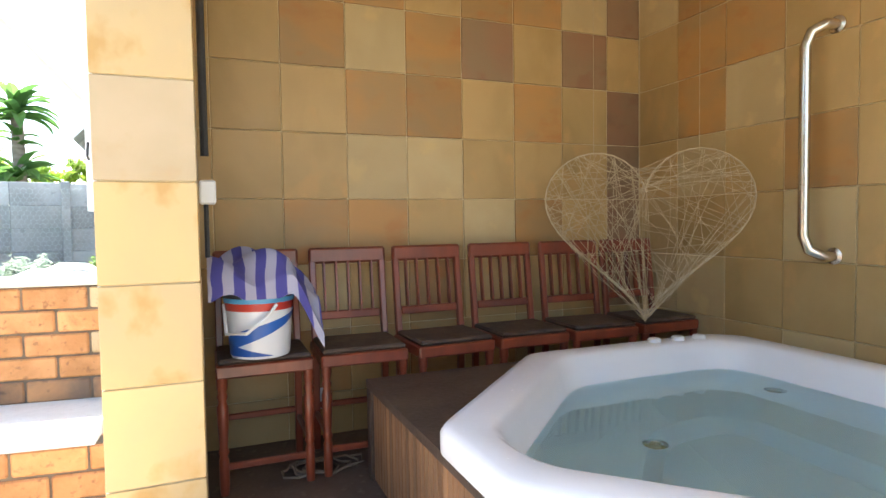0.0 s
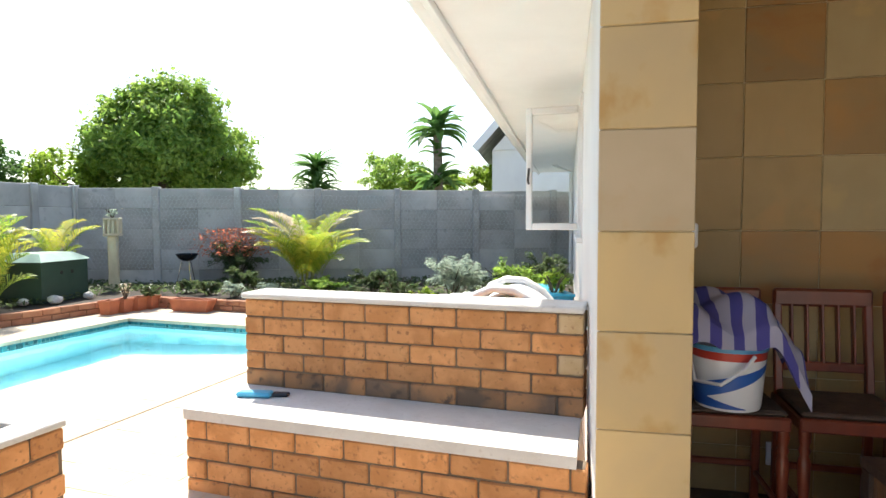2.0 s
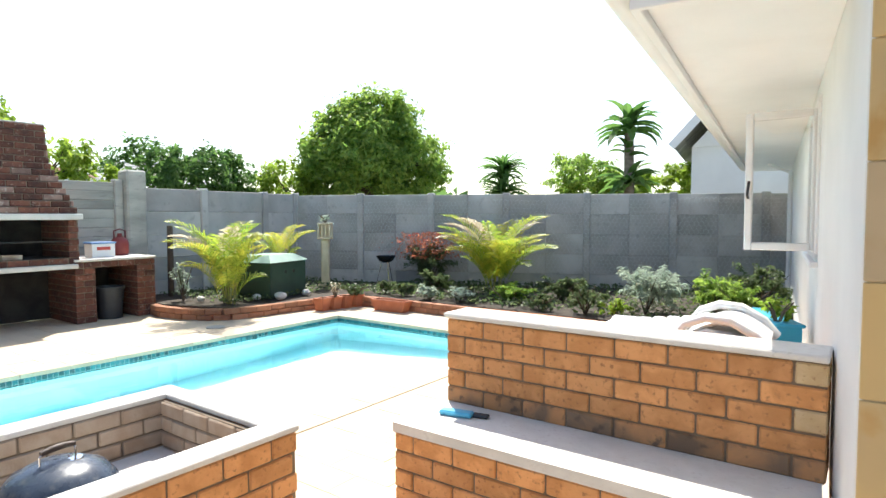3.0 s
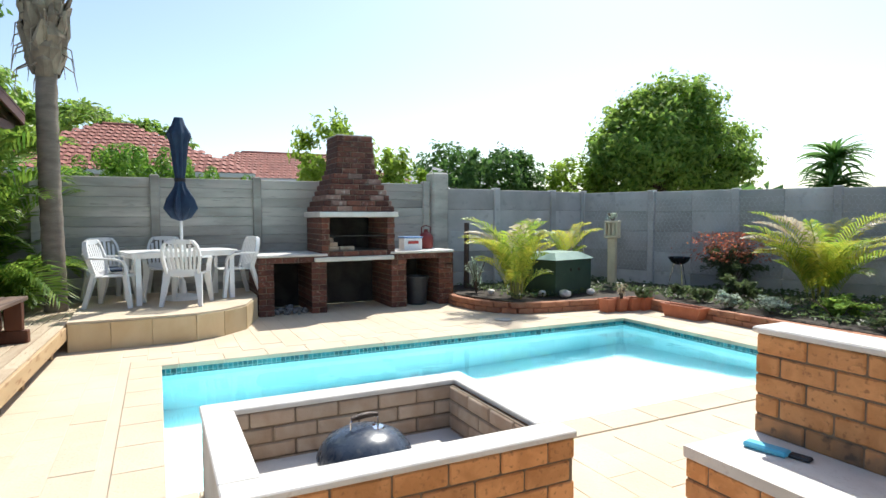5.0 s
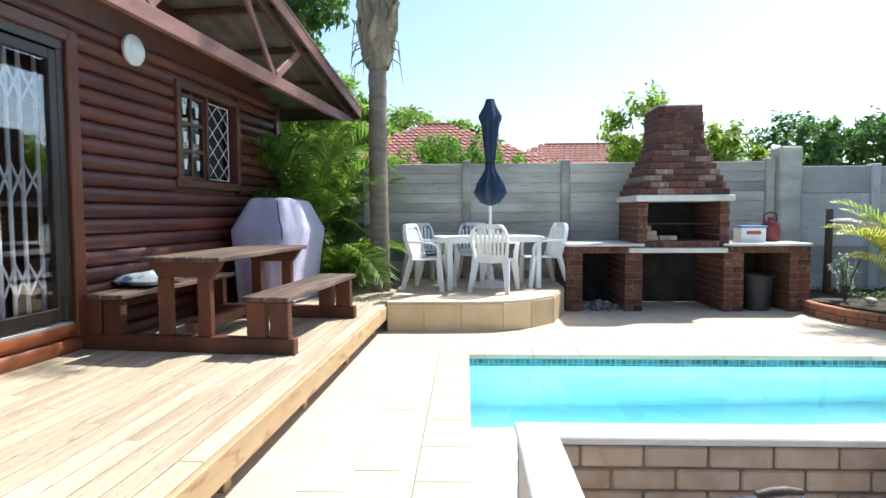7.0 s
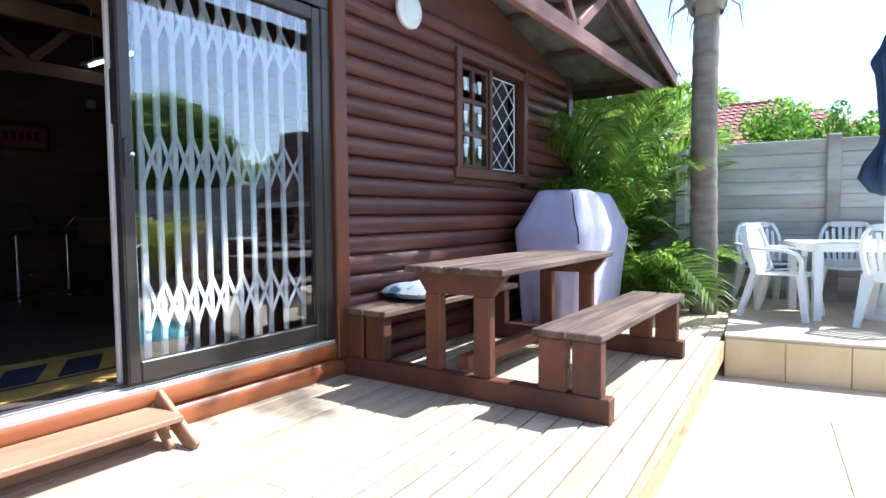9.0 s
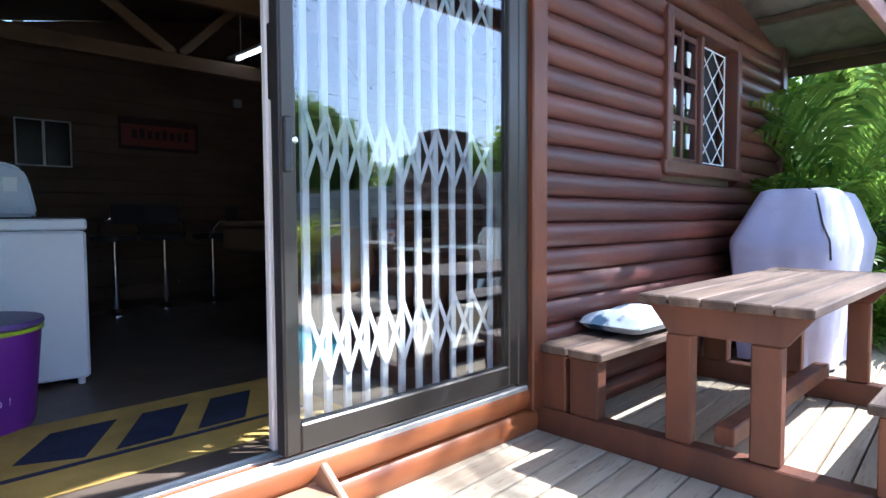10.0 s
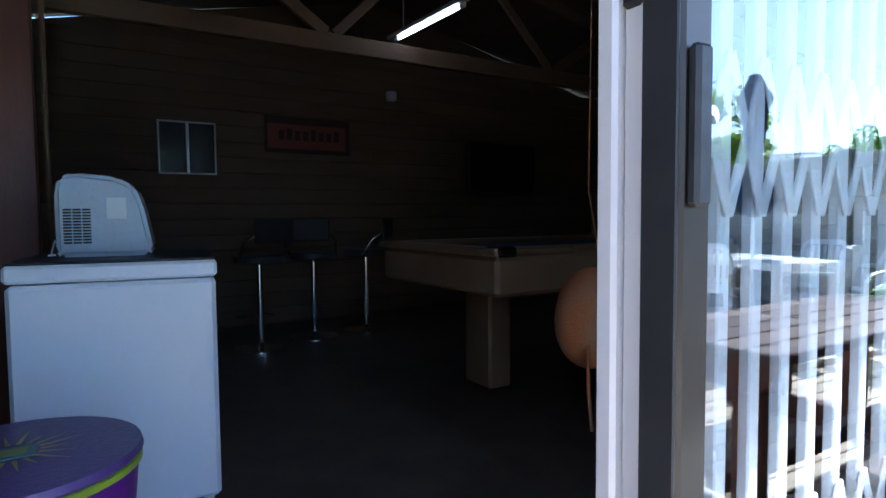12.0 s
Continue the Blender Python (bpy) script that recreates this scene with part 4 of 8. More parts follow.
def cabin_roof():
    t = thing("cabin_roof", "low gable roof of fibre sheets on exposed dark rafters", "roof", CM, kind="structure")
    rx, rz = -0.7, 3.78
    sl = 0.21
    for sgn, x_end in ((-1, -4.62), (1, 3.22)):
        # corrugated sheets
        b = bm_new()
        z_end = rz - sl * abs(x_end - rx)
        n = 92
        y0, y1 = -5.5, 1.12
        va, vb = [], []
        for k in range(n + 1):
            y = y0 + (y1 - y0) * k / n
            w = 0.022 * math.sin(k * math.pi / 1.5)
            va.append((b.verts.new((rx, y, rz + w + 0.05)), b.verts.new((rx, y, rz + w + 0.058))))
            vb.append((b.verts.new((x_end, y, z_end + w + 0.05)), b.verts.new((x_end, y, z_end + w + 0.058))))
        for k in range(n):
            b.faces.new((va[k][0], vb[k][0], vb[k + 1][0], va[k + 1][0]))
            b.faces.new((va[k][1], va[k + 1][1], vb[k + 1][1], vb[k][1]))
            b.faces.new((vb[k][0], vb[k][1], vb[k + 1][1], vb[k + 1][0]))
        part("sheet", b, M["roof_sheet"], t, smooth=True)
        # purlins (across the slope) seen from below
        for f in (0.04, 0.27, 0.5, 0.73, 0.97):
            x = rx + (x_end - rx) * f
            z = rz - sl * abs(x - rx)
            b = bm_new()
            span(b, x - 0.03, x + 0.03, y0 + 0.1, y1 - 0.06, z - 0.03, z + 0.03, 0.004)
            part("purlin", b, M["rafter"], t)
        # trusses: one out front, others inside
        for y in (0.98, -1.9, -3.6):
            mt = M["rafter"] if y > 0 else M["truss"]
            b = bm_new()
            beam(b, (rx, y, rz - 0.085), (x_end + 0.03 * sgn * -1, y, z_end - 0.085), 0.05, 0.11)
            part("rafter", b, mt, t)
            b = bm_new()
            xs = rx + (x_end - rx) * 0.45
            beam(b, (xs, y, rz - sl * abs(xs - rx) - 0.1), (rx + (x_end - rx) * 0.28, y, 2.87), 0.04, 0.09)
            part("strut", b, mt if y < 0 else M["beam"], t)
            b = bm_new()
            xs = rx + (x_end - rx) * 0.07
            beam(b, (xs, y, rz - sl * abs(xs - rx) - 0.1), (rx + (x_end - rx) * 0.265, y, 2.87), 0.035, 0.075)
            part("strut", b, mt if y < 0 else M["beam"], t)
        # barge board and eave fascia
        b = bm_new()
        beam(b, (rx, 1.10, rz - 0.01), (x_end, 1.10, z_end - 0.01), 0.03, 0.17)
        part("barge_board", b, M["beam"], t)
        b = bm_new()
        span(b, x_end - 0.015, x_end + 0.015, y0, y1 - 0.03, z_end - 0.1, z_end + 0.05, 0.004)
        part("eave_board", b, M["rafter"], t)
    for y in (0.98, -1.9, -3.6):
        b = bm_new()
        span(b, -4.5, 3.1, y - 0.03, y + 0.03, 2.74, 2.87, 0.006)
        part("tie_beam", b, M["beam"] if y > 0 else M["truss"], t, "sun-faded pinkish tie beam" if y > 0 else "")
    return t


# added dark sheet that stands in for the shade under the roof sheets
bm = bm_new()
for xa, xb in ((-3.83, -0.7), (-0.7, 2.48)):
    za, zb_ = [3.78 - 0.21 * abs(x + 0.7) - 0.045 for x in (xa, xb)]
    prism(bm, [(xa, za), (xb, zb_), (xb, zb_ + 0.012), (xa, za + 0.012)], -5.08, -0.11, Matrix(((1, 0, 0, 0), (0, 0, 1, 0), (0, 1, 0, 0), (0, 0, 0, 1))))
solid("ceiling_cabin", bm, M["rafter"], "dark sheet added under the cabin roof to keep the inside dim", "ceiling", "structure", m=CM)


# ---- deck ----
DM = pose(-5.0, -0.60, 0, 0, 0, -2.4)          # local x along the deck edge, local y out
DECK_Z = 0.30


def deck():
    t = thing("deck", "raised deck of sun-bleached pine planks", "deck", DM, kind="structure")
    w = 0.128
    b = bm_new()
    cbox(b, (2.4, w - 0.011, 0.03), None, 0.004)
    me = mesh_of("plank", b, M["deck"])
    for k in range(20):
        y = -w * (k + 0.5)
        off = (k * 0.73) % 2.4
        for j in range(-3, 4):
            x0, x1 = j * 2.4 + off - 1.2, j * 2.4 + off + 1.2
            lo, hi = max(x0, -5.4), min(x1, 3.6)
            if hi - lo < 0.1:
                continue
            if hi - lo > 2.39:
                q = me
            else:
                bb = bm_new()
                cbox(bb, (hi - lo - 0.004, w - 0.011, 0.03), None, 0.004)
                q = mesh_of("plank", bb, M["deck"])
            ob = new("plank", q)
            ob.parent = t
            ob.location = ((lo + hi) / 2, y, DECK_Z - 0.015 + random.uniform(-0.0015, 0.0015))
    b = bm_new()
    span(b, -3.2, 3.6, 0.0, 0.035, DECK_Z - 0.155, DECK_Z - 0.002, 0.006)
    part("fascia", b, M["fascia"], t, "pale knotty pine edge board")
    for k in range(6):
        b = bm_new()
        span(b, -3.0 + k * 1.25 - 0.035, -3.0 + k * 1.25 + 0.035, -2.4, -0.005, DECK_Z - 0.15, DECK_Z - 0.032, 0.004)
        part("joist", b, M["deck_dark"], t)
        b = bm_new()
        span(b, -2.9 + k * 1.25 - 0.04, -2.9 + k * 1.25 + 0.04, -0.16, -0.06, -0.05, DECK_Z - 0.15, 0.006)
        part("foot", b, M["fascia"], t)
    b = bm_new()
    span(b, -5.3, 3.4, -2.5, -0.6, -0.05, 0.02, 0.004)
    part("under_floor", b, M["soil"], t)
    return t


# ---- tiled platform and braai ----
def platform():
    poly = [(-10.72, -0.45), (-8.19, -0.43), (-8.21, 0.45), (-8.25, 0.95), (-8.42, 1.30), (-8.75, 1.62), (-9.64, 1.90), (-10.72, 1.90)]
    t = thing("patio_platform", "raised platform with pale sandstone-tiled sides and top", "platform", kind="structure")
    b = bm_new()
    prism(b, [(x * 0.999 - 0.012, y) for x, y in poly], -0.05, 0.325)
    part("core", b, M["grout"], t)
    b = bm_new()
    prism(b, poly, 0.327, 0.35)
    part("top_slab", b, M["paving"], t, "bleached cement top")
    front = poly[1:7]
    for p, q in zip(front, front[1:]):
        d = Vector((q[0] - p[0], q[1] - p[1]))
        n = max(1, round(d.length / 0.42))
        for k in range(n):
            ln = d.length / n
            b = bm_new()
            cbox(b, (ln - 0.006, 0.022, 0.325), None, 0.004)
            c = Vector(p) + d * ((k + 0.5) / n)
            part("tile", b, M["sandstone_pale"], t, m=Matrix.Translation((c.x, c.y, 0.162)) @ Matrix.Rotation(math.atan2(d.y, d.x), 4, "Z"))
    return t


BX = -9.62                                      # front face of the braai


def braai():
    t = thing("braai", "built-in red-brick barbecue with tapered hood, chimney and side counters", "barbecue", kind="")
    back = -10.65
    ch = 0.092
    up = Matrix.Rotation(radians(90), 4, "Z")

    def block(y0, y1, z0, rows, x_front=BX, depth=None, bl=0.25):
        dp = depth or (x_front - back)
        brick_wall(t, Matrix.Translation((x_front - dp / 2, y0, 0)) @ up, y1 - y0, z0, rows, dp, M["red_brick"], bl=bl, ch=ch, joint=0.011, start=int(y0 * 10) % 2)

    for y0, y1 in ((1.92, 2.17), (2.75, 3.01), (4.12, 4.41), (5.02, 5.32)):
        block(y0, y1, 0.0, 9)
    # lintel course over the side openings, then counter
    for y0, y1 in ((1.92, 3.01), (4.12, 5.32)):
        block(y0, y1, 0.83, 1)
        b = bm_new()
        span(b, back, BX + 0.02, y0 - 0.01, y1 + 0.01, 0.925, 0.965, 0.01)
        part("counter", b, M["plaster_cap"], t, "cement counter slab")
    b = bm_new()
    span(b, back, BX + 0.05, 2.80, 4.16, 0.835, 0.905, 0.012)
    part("hearth_slab", b, M["plaster_cap"], t, "white concrete hearth slab")
    block(2.92, 4.20, 0.907, 1)
    # firebox cheeks
    block(2.92, 3.07, 1.0, 6)
    block(4.05, 4.20, 1.0, 6)
    b = bm_new()
    span(b, back, back + 0.06, 3.07, 4.05, 0.98, 1.6, 0.004)
    part("firebox_back", b, M["soot_and_shade"], t)
    b = bm_new()
    span(b, back, BX - 0.02, 3.07, 4.05, 0.985, 1.0, 0.004)
    part("firebox_floor", b, M["soot_and_shade"], t)
    b = bm_new()
    span(b, back, BX + 0.06, 2.88, 4.24, 1.555, 1.645, 0.012)
    part("lintel", b, M["plaster_cap"], t, "white concrete lintel")
    # corbelled hood and chimney
    z = 1.647
    y0, y1, xf = 2.84, 4.10, BX + 0.03
    r = 0
    while z < 2.88:
        if z < 2.32:
            f = (z - 1.647) / 0.68
            a0, a1, x = 2.93 + 0.33 * f, 4.18 - 0.22 * f, BX + 0.03 - 0.32 * f
        else:
            f = (z - 2.32) / 0.56
            a0, a1, x = 3.27 + 0.03 * f, 3.96 - 0.03 * f, BX - 0.30 - 0.04 * f
        brick_wall(t, Matrix.Translation(((x + back) / 2, a0, 0)) @ up, a1 - a0, z, 1, x - back, M["red_brick"], bl=0.25, ch=ch, joint=0.011, start=r, mix=(M["patch_brick"], 0.28 if z < 2.25 else 0.1))
        z += ch
        r += 1
    b = bm_new()
    span(b, back, BX - 0.36, 3.30, 3.93, z, z + 0.02, 0.006)
    part("chimney_cap", b, M["concrete"], t)
    for k in range(3):
        b = bm_new()
        tube(b, [(BX - 0.05 - 0.12 * k, 3.07, 1.24), (BX - 0.05 - 0.12 * k, 4.05, 1.24)], 0.008, 6)
        part("grid_bar", b, M["soot_and_shade"], t)
    # near-black backs painting the deep shade inside the lower openings
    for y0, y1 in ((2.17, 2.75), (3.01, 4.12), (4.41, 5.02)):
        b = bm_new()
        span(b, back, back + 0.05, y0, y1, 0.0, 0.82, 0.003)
        part("recess_back", b, M["soot_and_shade"], t)
    return t


# ---- cabin openings ----
def cabin_door():
    t = thing("sliding_door", "bronze aluminium sliding glass door with white trellis security gate behind", "door", CM, kind="structure")
    b = bm_new()
    span(b, 0.02, 2.3, -0.12, 0.03, 0.50, 0.552, 0.006)
    part("sill_track", b, M["alu_sill"], t, "worn grey aluminium sill")
    for y in (-0.085, -0.035, 0.01):
        b = bm_new()
        span(b, 0.10, 2.22, y - 0.004, y + 0.004, 0.552, 0.562, 0.001)
        part("track_rib", b, M["alu_sill"], t)
    b = bm_new()
    span(b, 0.02, 2.3, -0.12, 0.03, 2.68, 2.76, 0.006)
    part("head_track", b, M["alu"], t)
    b = bm_new()
    span(b, 0.02, 0.10, -0.12, 0.03, 0.56, 2.68, 0.006)
    part("jamb", b, M["alu"], t)
    b = bm_new()
    span(b, 2.22, 2.3, -0.12, 0.03, 0.56, 2.68, 0.006)
    part("jamb", b, M["alu"], t)
    leaf = tagged(new("leaf"), "bronze-framed glass leaf, slid part open")
    leaf.parent = t
    for x0, x1, z0, z1 in ((0.12, 0.19, 0.58, 2.66), (1.322, 1.38, 0.58, 2.66), (0.19, 1.322, 0.58, 0.68), (0.19, 1.322, 2.58, 2.66)):
        b = bm_new()
        span(b, x0, x1, -0.01, 0.045, z0, z1, 0.006)
        part("leaf_frame", b, M["alu"], leaf)
    b = bm_new()
    span(b, 0.19, 1.322, 0.012, 0.018, 0.68, 2.58, 0.001)
    g = part("pane", b, M["solar_glass"], leaf, "clear glass mirroring garden and sky")
    g.visible_shadow = False
    b = bm_new()
    span(b, 1.345, 1.374, 0.045, 0.062, 1.55, 1.735, 0.005)
    part("handle", b, M["black_plastic"], leaf, "black pull handle")
    b = bm_new()
    lathe(b, [(0.0, 0), (0.011, 0), (0.011, 0.005), (0.0, 0.006)], 14, Matrix.Translation((1.33, 0.046, 1.658)) @ Matrix.Rotation(radians(-90), 4, "X"))
    part("keyhole", b, M["chrome"], leaf)
    b = bm_new()
    span(b, 1.29, 1.368, -0.052, -0.016, 0.57, 2.68, 0.006)
    part("stile", b, M["alu_light"], t, "pale aluminium stile of the second leaf")
    b = bm_new()
    span(b, 1.29, 1.377, -0.09, -0.056, 0.57, 2.68, 0.006)
    part("stile", b, M["alu_light"], t)
    b = bm_new()
    span(b, 1.355, 1.376, -0.05, -0.018, 1.80, 2.06, 0.006)
    part("lock_box", b, M["black_plastic"], t, "black gate lock")
    # added black strip covering the outer side face of the leaf
    b = bm_new()
    span(b, 1.3805, 1.386, -0.008, 0.043, 0.58, 2.66, 0.002)
    part("edge_seal", b, M["black_plastic"], leaf, "black strip on the outer edge of the leaf")
    # trellis gate closed behind the glass
    gate = tagged(new("trellis_gate"), "white folding trellis security gate")
    gate.parent = t
    n = 11
    xs = [0.21 + 1.02 * (k / (n - 1)) ** 0.85 for k in range(n)]
    for x in xs:
        b = bm_new()
        span(b, x - 0.015, x + 0.015, -0.075, -0.055, 0.62, 2.62, 0.003)
        part("bar", b, M["white_paint"], gate)
    for a, c in zip(xs, xs[1:]):
        for z in (0.92, 1.66, 2.36):
            for s in (-1, 1):
                b = bm_new()
                beam(b, (a, -0.05, z - 0.12 * s), (c, -0.05, z + 0.12 * s), 0.006, 0.022, 0.002)
                part("lattice", b, M["white_paint"], gate)
    return t


def door_step():
    t = thing("door_step", "reddish timber step with slanted side boards under the door", "step", CM)
    b = bm_new()
    span(b, 1.27, 2.5, 0.04, 0.30, 0.425, 0.455, 0.006)
    part("tread", b, M["step_wood"], t)
    for x in (1.30, 2.46):
        b = bm_new()
        beam(b, (x - 0.045, 0.05, 0.50), (x - 0.045, 0.36, 0.30), 0.03, 0.09)
        beam(b, (x + 0.02, 0.14, 0.43), (x + 0.02, 0.27, 0.31), 0.03, 0.05)
        part("side_board", b, M["step_wood"], t)
    b = bm_new()
    span(b, 1.27, 2.5, 0.035, 0.075, 0.30, 0.42, 0.006)
    part("riser", b, M["step_wood"], t)
    return t


M["step_wood"] = mat("step_wood", (0.40, 0.235, 0.14), (0.28, 0.155, 0.09), 0.65, 4, stretch=(0.3, 2, 2), bump=0.2)


def cabin_window():
    t = thing("window_cabin", "dark wooden window with bevelled glass shutter and white diamond burglar bars", "window", CM, kind="structure")
    X0, X1, Z0, Z1 = -2.78, -1.44, 1.72, 2.80
    for nm, x0, x1, z0, z1 in (("frame", X0, X0 + 0.08, Z0, Z1), ("frame", X1 - 0.08, X1, Z0, Z1), ("frame", X0 + 0.08, X1 - 0.08, Z1 - 0.08, Z1), ("sill", X0 - 0.03, X1 + 0.03, Z0 - 0.03, Z0 + 0.06)):
        b = bm_new()
        span(b, x0, x1, -0.10, 0.065, z0, z1, 0.008)
        part(nm, b, M["cabin_trim"], t)
    b = bm_new()
    span(b, -2.10, -2.05, -0.08, 0.03, Z0 + 0.06, Z1 - 0.08, 0.005)
    part("mullion", b, M["cabin_trim"], t)
    # six-light casement on the near half
    cs = tagged(new("casement"), "casement with six small panes")
    cs.parent = t
    b = bm_new()
    for x in (-2.05, -1.80, -1.555):
        span(b, x - 0.02, x + 0.02, -0.04, 0.0, Z0 + 0.06, Z1 - 0.08, 0.004)
    for k in range(4):
        z = Z0 + 0.08 + k * (Z1 - Z0 - 0.20) / 3
        span(b, -2.05, -1.54, -0.037, -0.003, z - 0.02, z + 0.02, 0.004)
    part("casement_frame", b, M["cabin_trim"], cs)
    for i in range(2):
        for k in range(3):
            z0 = Z0 + 0.10 + k * (Z1 - Z0 - 0.20) / 3
            b = bm_new()
            span(b, -2.03 + i * 0.245, -1.82 + i * 0.25, -0.022, -0.018, z0, z0 + (Z1 - Z0 - 0.20) / 3 - 0.04, 0.001)
            g = part("pane", b, M["glass"], cs)
            g.visible_shadow = False
            b = bm_new()
            xc, zc = -1.925 + i * 0.245, z0 + 0.13
            prism(b, [(xc - 0.035, zc + 0.05), (xc + 0.035, zc + 0.05), (xc + 0.02, zc - 0.06), (xc - 0.02, zc - 0.06)], -0.016, -0.010, Matrix(((1, 0, 0, 0), (0, 0, 1, 0), (0, 1, 0, 0), (0, 0, 0, 1))))
            part("etched_motif", b, M["frost"], cs)
    # burglar bars on the far half
    bars = tagged(new("burglar_bars"), "white diamond burglar bars")
    bars.parent = t
    x0, x1, z0, z1 = -2.62, -2.13, Z0 + 0.09, Z1 - 0.12
    w = 0.006
    for p, q in (((x0, z0), (x1, z0)), ((x0, z1), (x1, z1)), ((x0, z0), (x0, z1)), ((x1, z0), (x1, z1))):
        b = bm_new()
        tube(b, [(p[0], -0.02, p[1]), (q[0], -0.02, q[1])], w, 6)
        part("bar", b, M["white_paint"], bars)
    nx, nz = 2, 4
    dx, dz = (x1 - x0) / nx, (z1 - z0) / nz
    for i in range(nx):
        for k in range(nz):
            for s in (0, 1):
                b = bm_new()
                xa, xb = x0 + i * dx, x0 + (i + 1) * dx
                tube(b, [(xa, -0.02 + 0.004 * s, z0 + (k + s) * dz), (xb, -0.02 + 0.004 * s, z0 + (k + 1 - s) * dz)], w * 0.8, 5)
                part("bar", b, M["white_paint"], bars)
    # added near-black sheet that keeps the panes dark from behind
    b = bm_new()
    span(b, -2.62, -1.54, -0.095, -0.088, Z0 + 0.06, Z1 - 0.08, 0.001)
    part("curtain", b, M["dark_cloth"], t)
    return t


M["frost"] = plain("frosted_glass", (0.75, 0.8, 0.8), 0.5)
M["dark_cloth"] = mat("dark_cloth", (0.02, 0.018, 0.02), (0.03, 0.028, 0.03), 0.9, 8)


def wall_lamp():
    t = thing("bulkhead_lamp", "round white bulkhead lamp on the log wall", "lamp", CM @ Matrix.Translation((-0.77, 0.045, 2.90)) @ Matrix.Rotation(radians(-90), 4, "X"))
    b = bm_new()
    lathe(b, [(0.0, 0.0), (0.135, 0.0), (0.14, 0.03), (0.125, 0.05), (0.10, 0.055)], 28)
    part("rim", b, M["white_paint"], t, smooth=True)
    b = bm_new()
    lathe(b, [(0.102, 0.05), (0.085, 0.075), (0.045, 0.09), (0.0, 0.093)], 28)
    part("globe", b, M["frost"], t, "frosted glass globe", smooth=True)
    return t


# ---- picnic set ----
def picnic():
    t = thing("picnic_table", "weathered dark timber picnic table with attached benches", "table", CM)
    L0, L1 = -1.85, 0.0
    z0 = DECK_Z
    # table top of five boards
    for k in range(5):
        b = bm_new()
        span(b, L0, L1, 0.60 + k * 0.135, 0.60 + k * 0.135 + 0.129, 1.025, 1.065, 0.006)
        part("top_board", b, M["picnic_top"], t)
    for y0 in (0.02, 1.42):
        for k in range(2):
            b = bm_new()
            span(b, L0 - 0.03, L1 - 0.04, y0 + k * 0.20, y0 + k * 0.20 + 0.185, 0.715, 0.755, 0.006)
            part("bench_board", b, M["picnic_top"], t)
    for x in (-0.10, -1.72):
        b = bm_new()
        span(b, x - 0.045, x + 0.045, 0.02, 1.84, z0, z0 + 0.13, 0.006)
        part("base_beam", b, M["picnic"], t)
        b = bm_new()
        prism(b, [(0.62, 1.02), (1.25, 1.02), (1.16, 0.90), (0.71, 0.90)], x - 0.03, x + 0.03, Matrix(((0, 0, 1, 0), (1, 0, 0, 0), (0, 1, 0, 0), (0, 0, 0, 1))))
        part("top_bearer", b, M["picnic"], t)
        for y in (0.70, 1.04):
            b = bm_new()
            span(b, x - 0.035, x + 0.035, y, y + 0.11, z0 + 0.13, 0.90, 0.008)
            part("leg", b, M["picnic"], t)
        for y in (0.04, 0.22, 1.45, 1.64):
            b = bm_new()
            span(b, x - 0.04, x + 0.04, y, y + 0.155, z0 + 0.13, 0.712, 0.006)
            part("leg", b, M["picnic"], t)
    b = bm_new()
    span(b, -1.68, -0.14, 0.88, 0.96, z0 + 0.14, z0 + 0.22, 0.006)
    part("stretcher", b, M["picnic"], t)
    # folded cushion on the wall bench
    c = thing("cushion", "crumpled white and blue cushion on the bench", "cushion", CM @ Matrix.Translation((-0.72, 0.21, 0.756)))
    b = bm_new()
    g = 14
    vs = {}
    for s in (0, 1):
        for i in range(g + 1):
            for j in range(g + 1):
                u, w = i / g * 2 - 1, j / g * 2 - 1
                e = max(0.0, (1 - u ** 4) * (1 - w ** 4)) ** 0.5
                z = 0.06 + (0.055 if s else -0.055) * e + (0.012 * math.sin(5 * u + 3 * w) * e if s else 0)
                vs[s, i, j] = b.verts.new((u * 0.30, w * 0.19, z))
    for s in (0, 1):
        for i in range(g):
            for j in range(g):
                b.faces.new((vs[s, i, j], vs[s, i + 1, j], vs[s, i + 1, j + 1], vs[s, i, j + 1]))
    bmesh.ops.remove_doubles(b, verts=b.verts, dist=0.002)
    part("cushion_body", b, M["cushion"], c, smooth=True)
    return t


M["cushion"] = mat("cushion_cloth", (0.62, 0.68, 0.72), (0.05, 0.10, 0.18), 0.85, 4, mixlo=0.5, mixhi=0.56, bump=0.3)


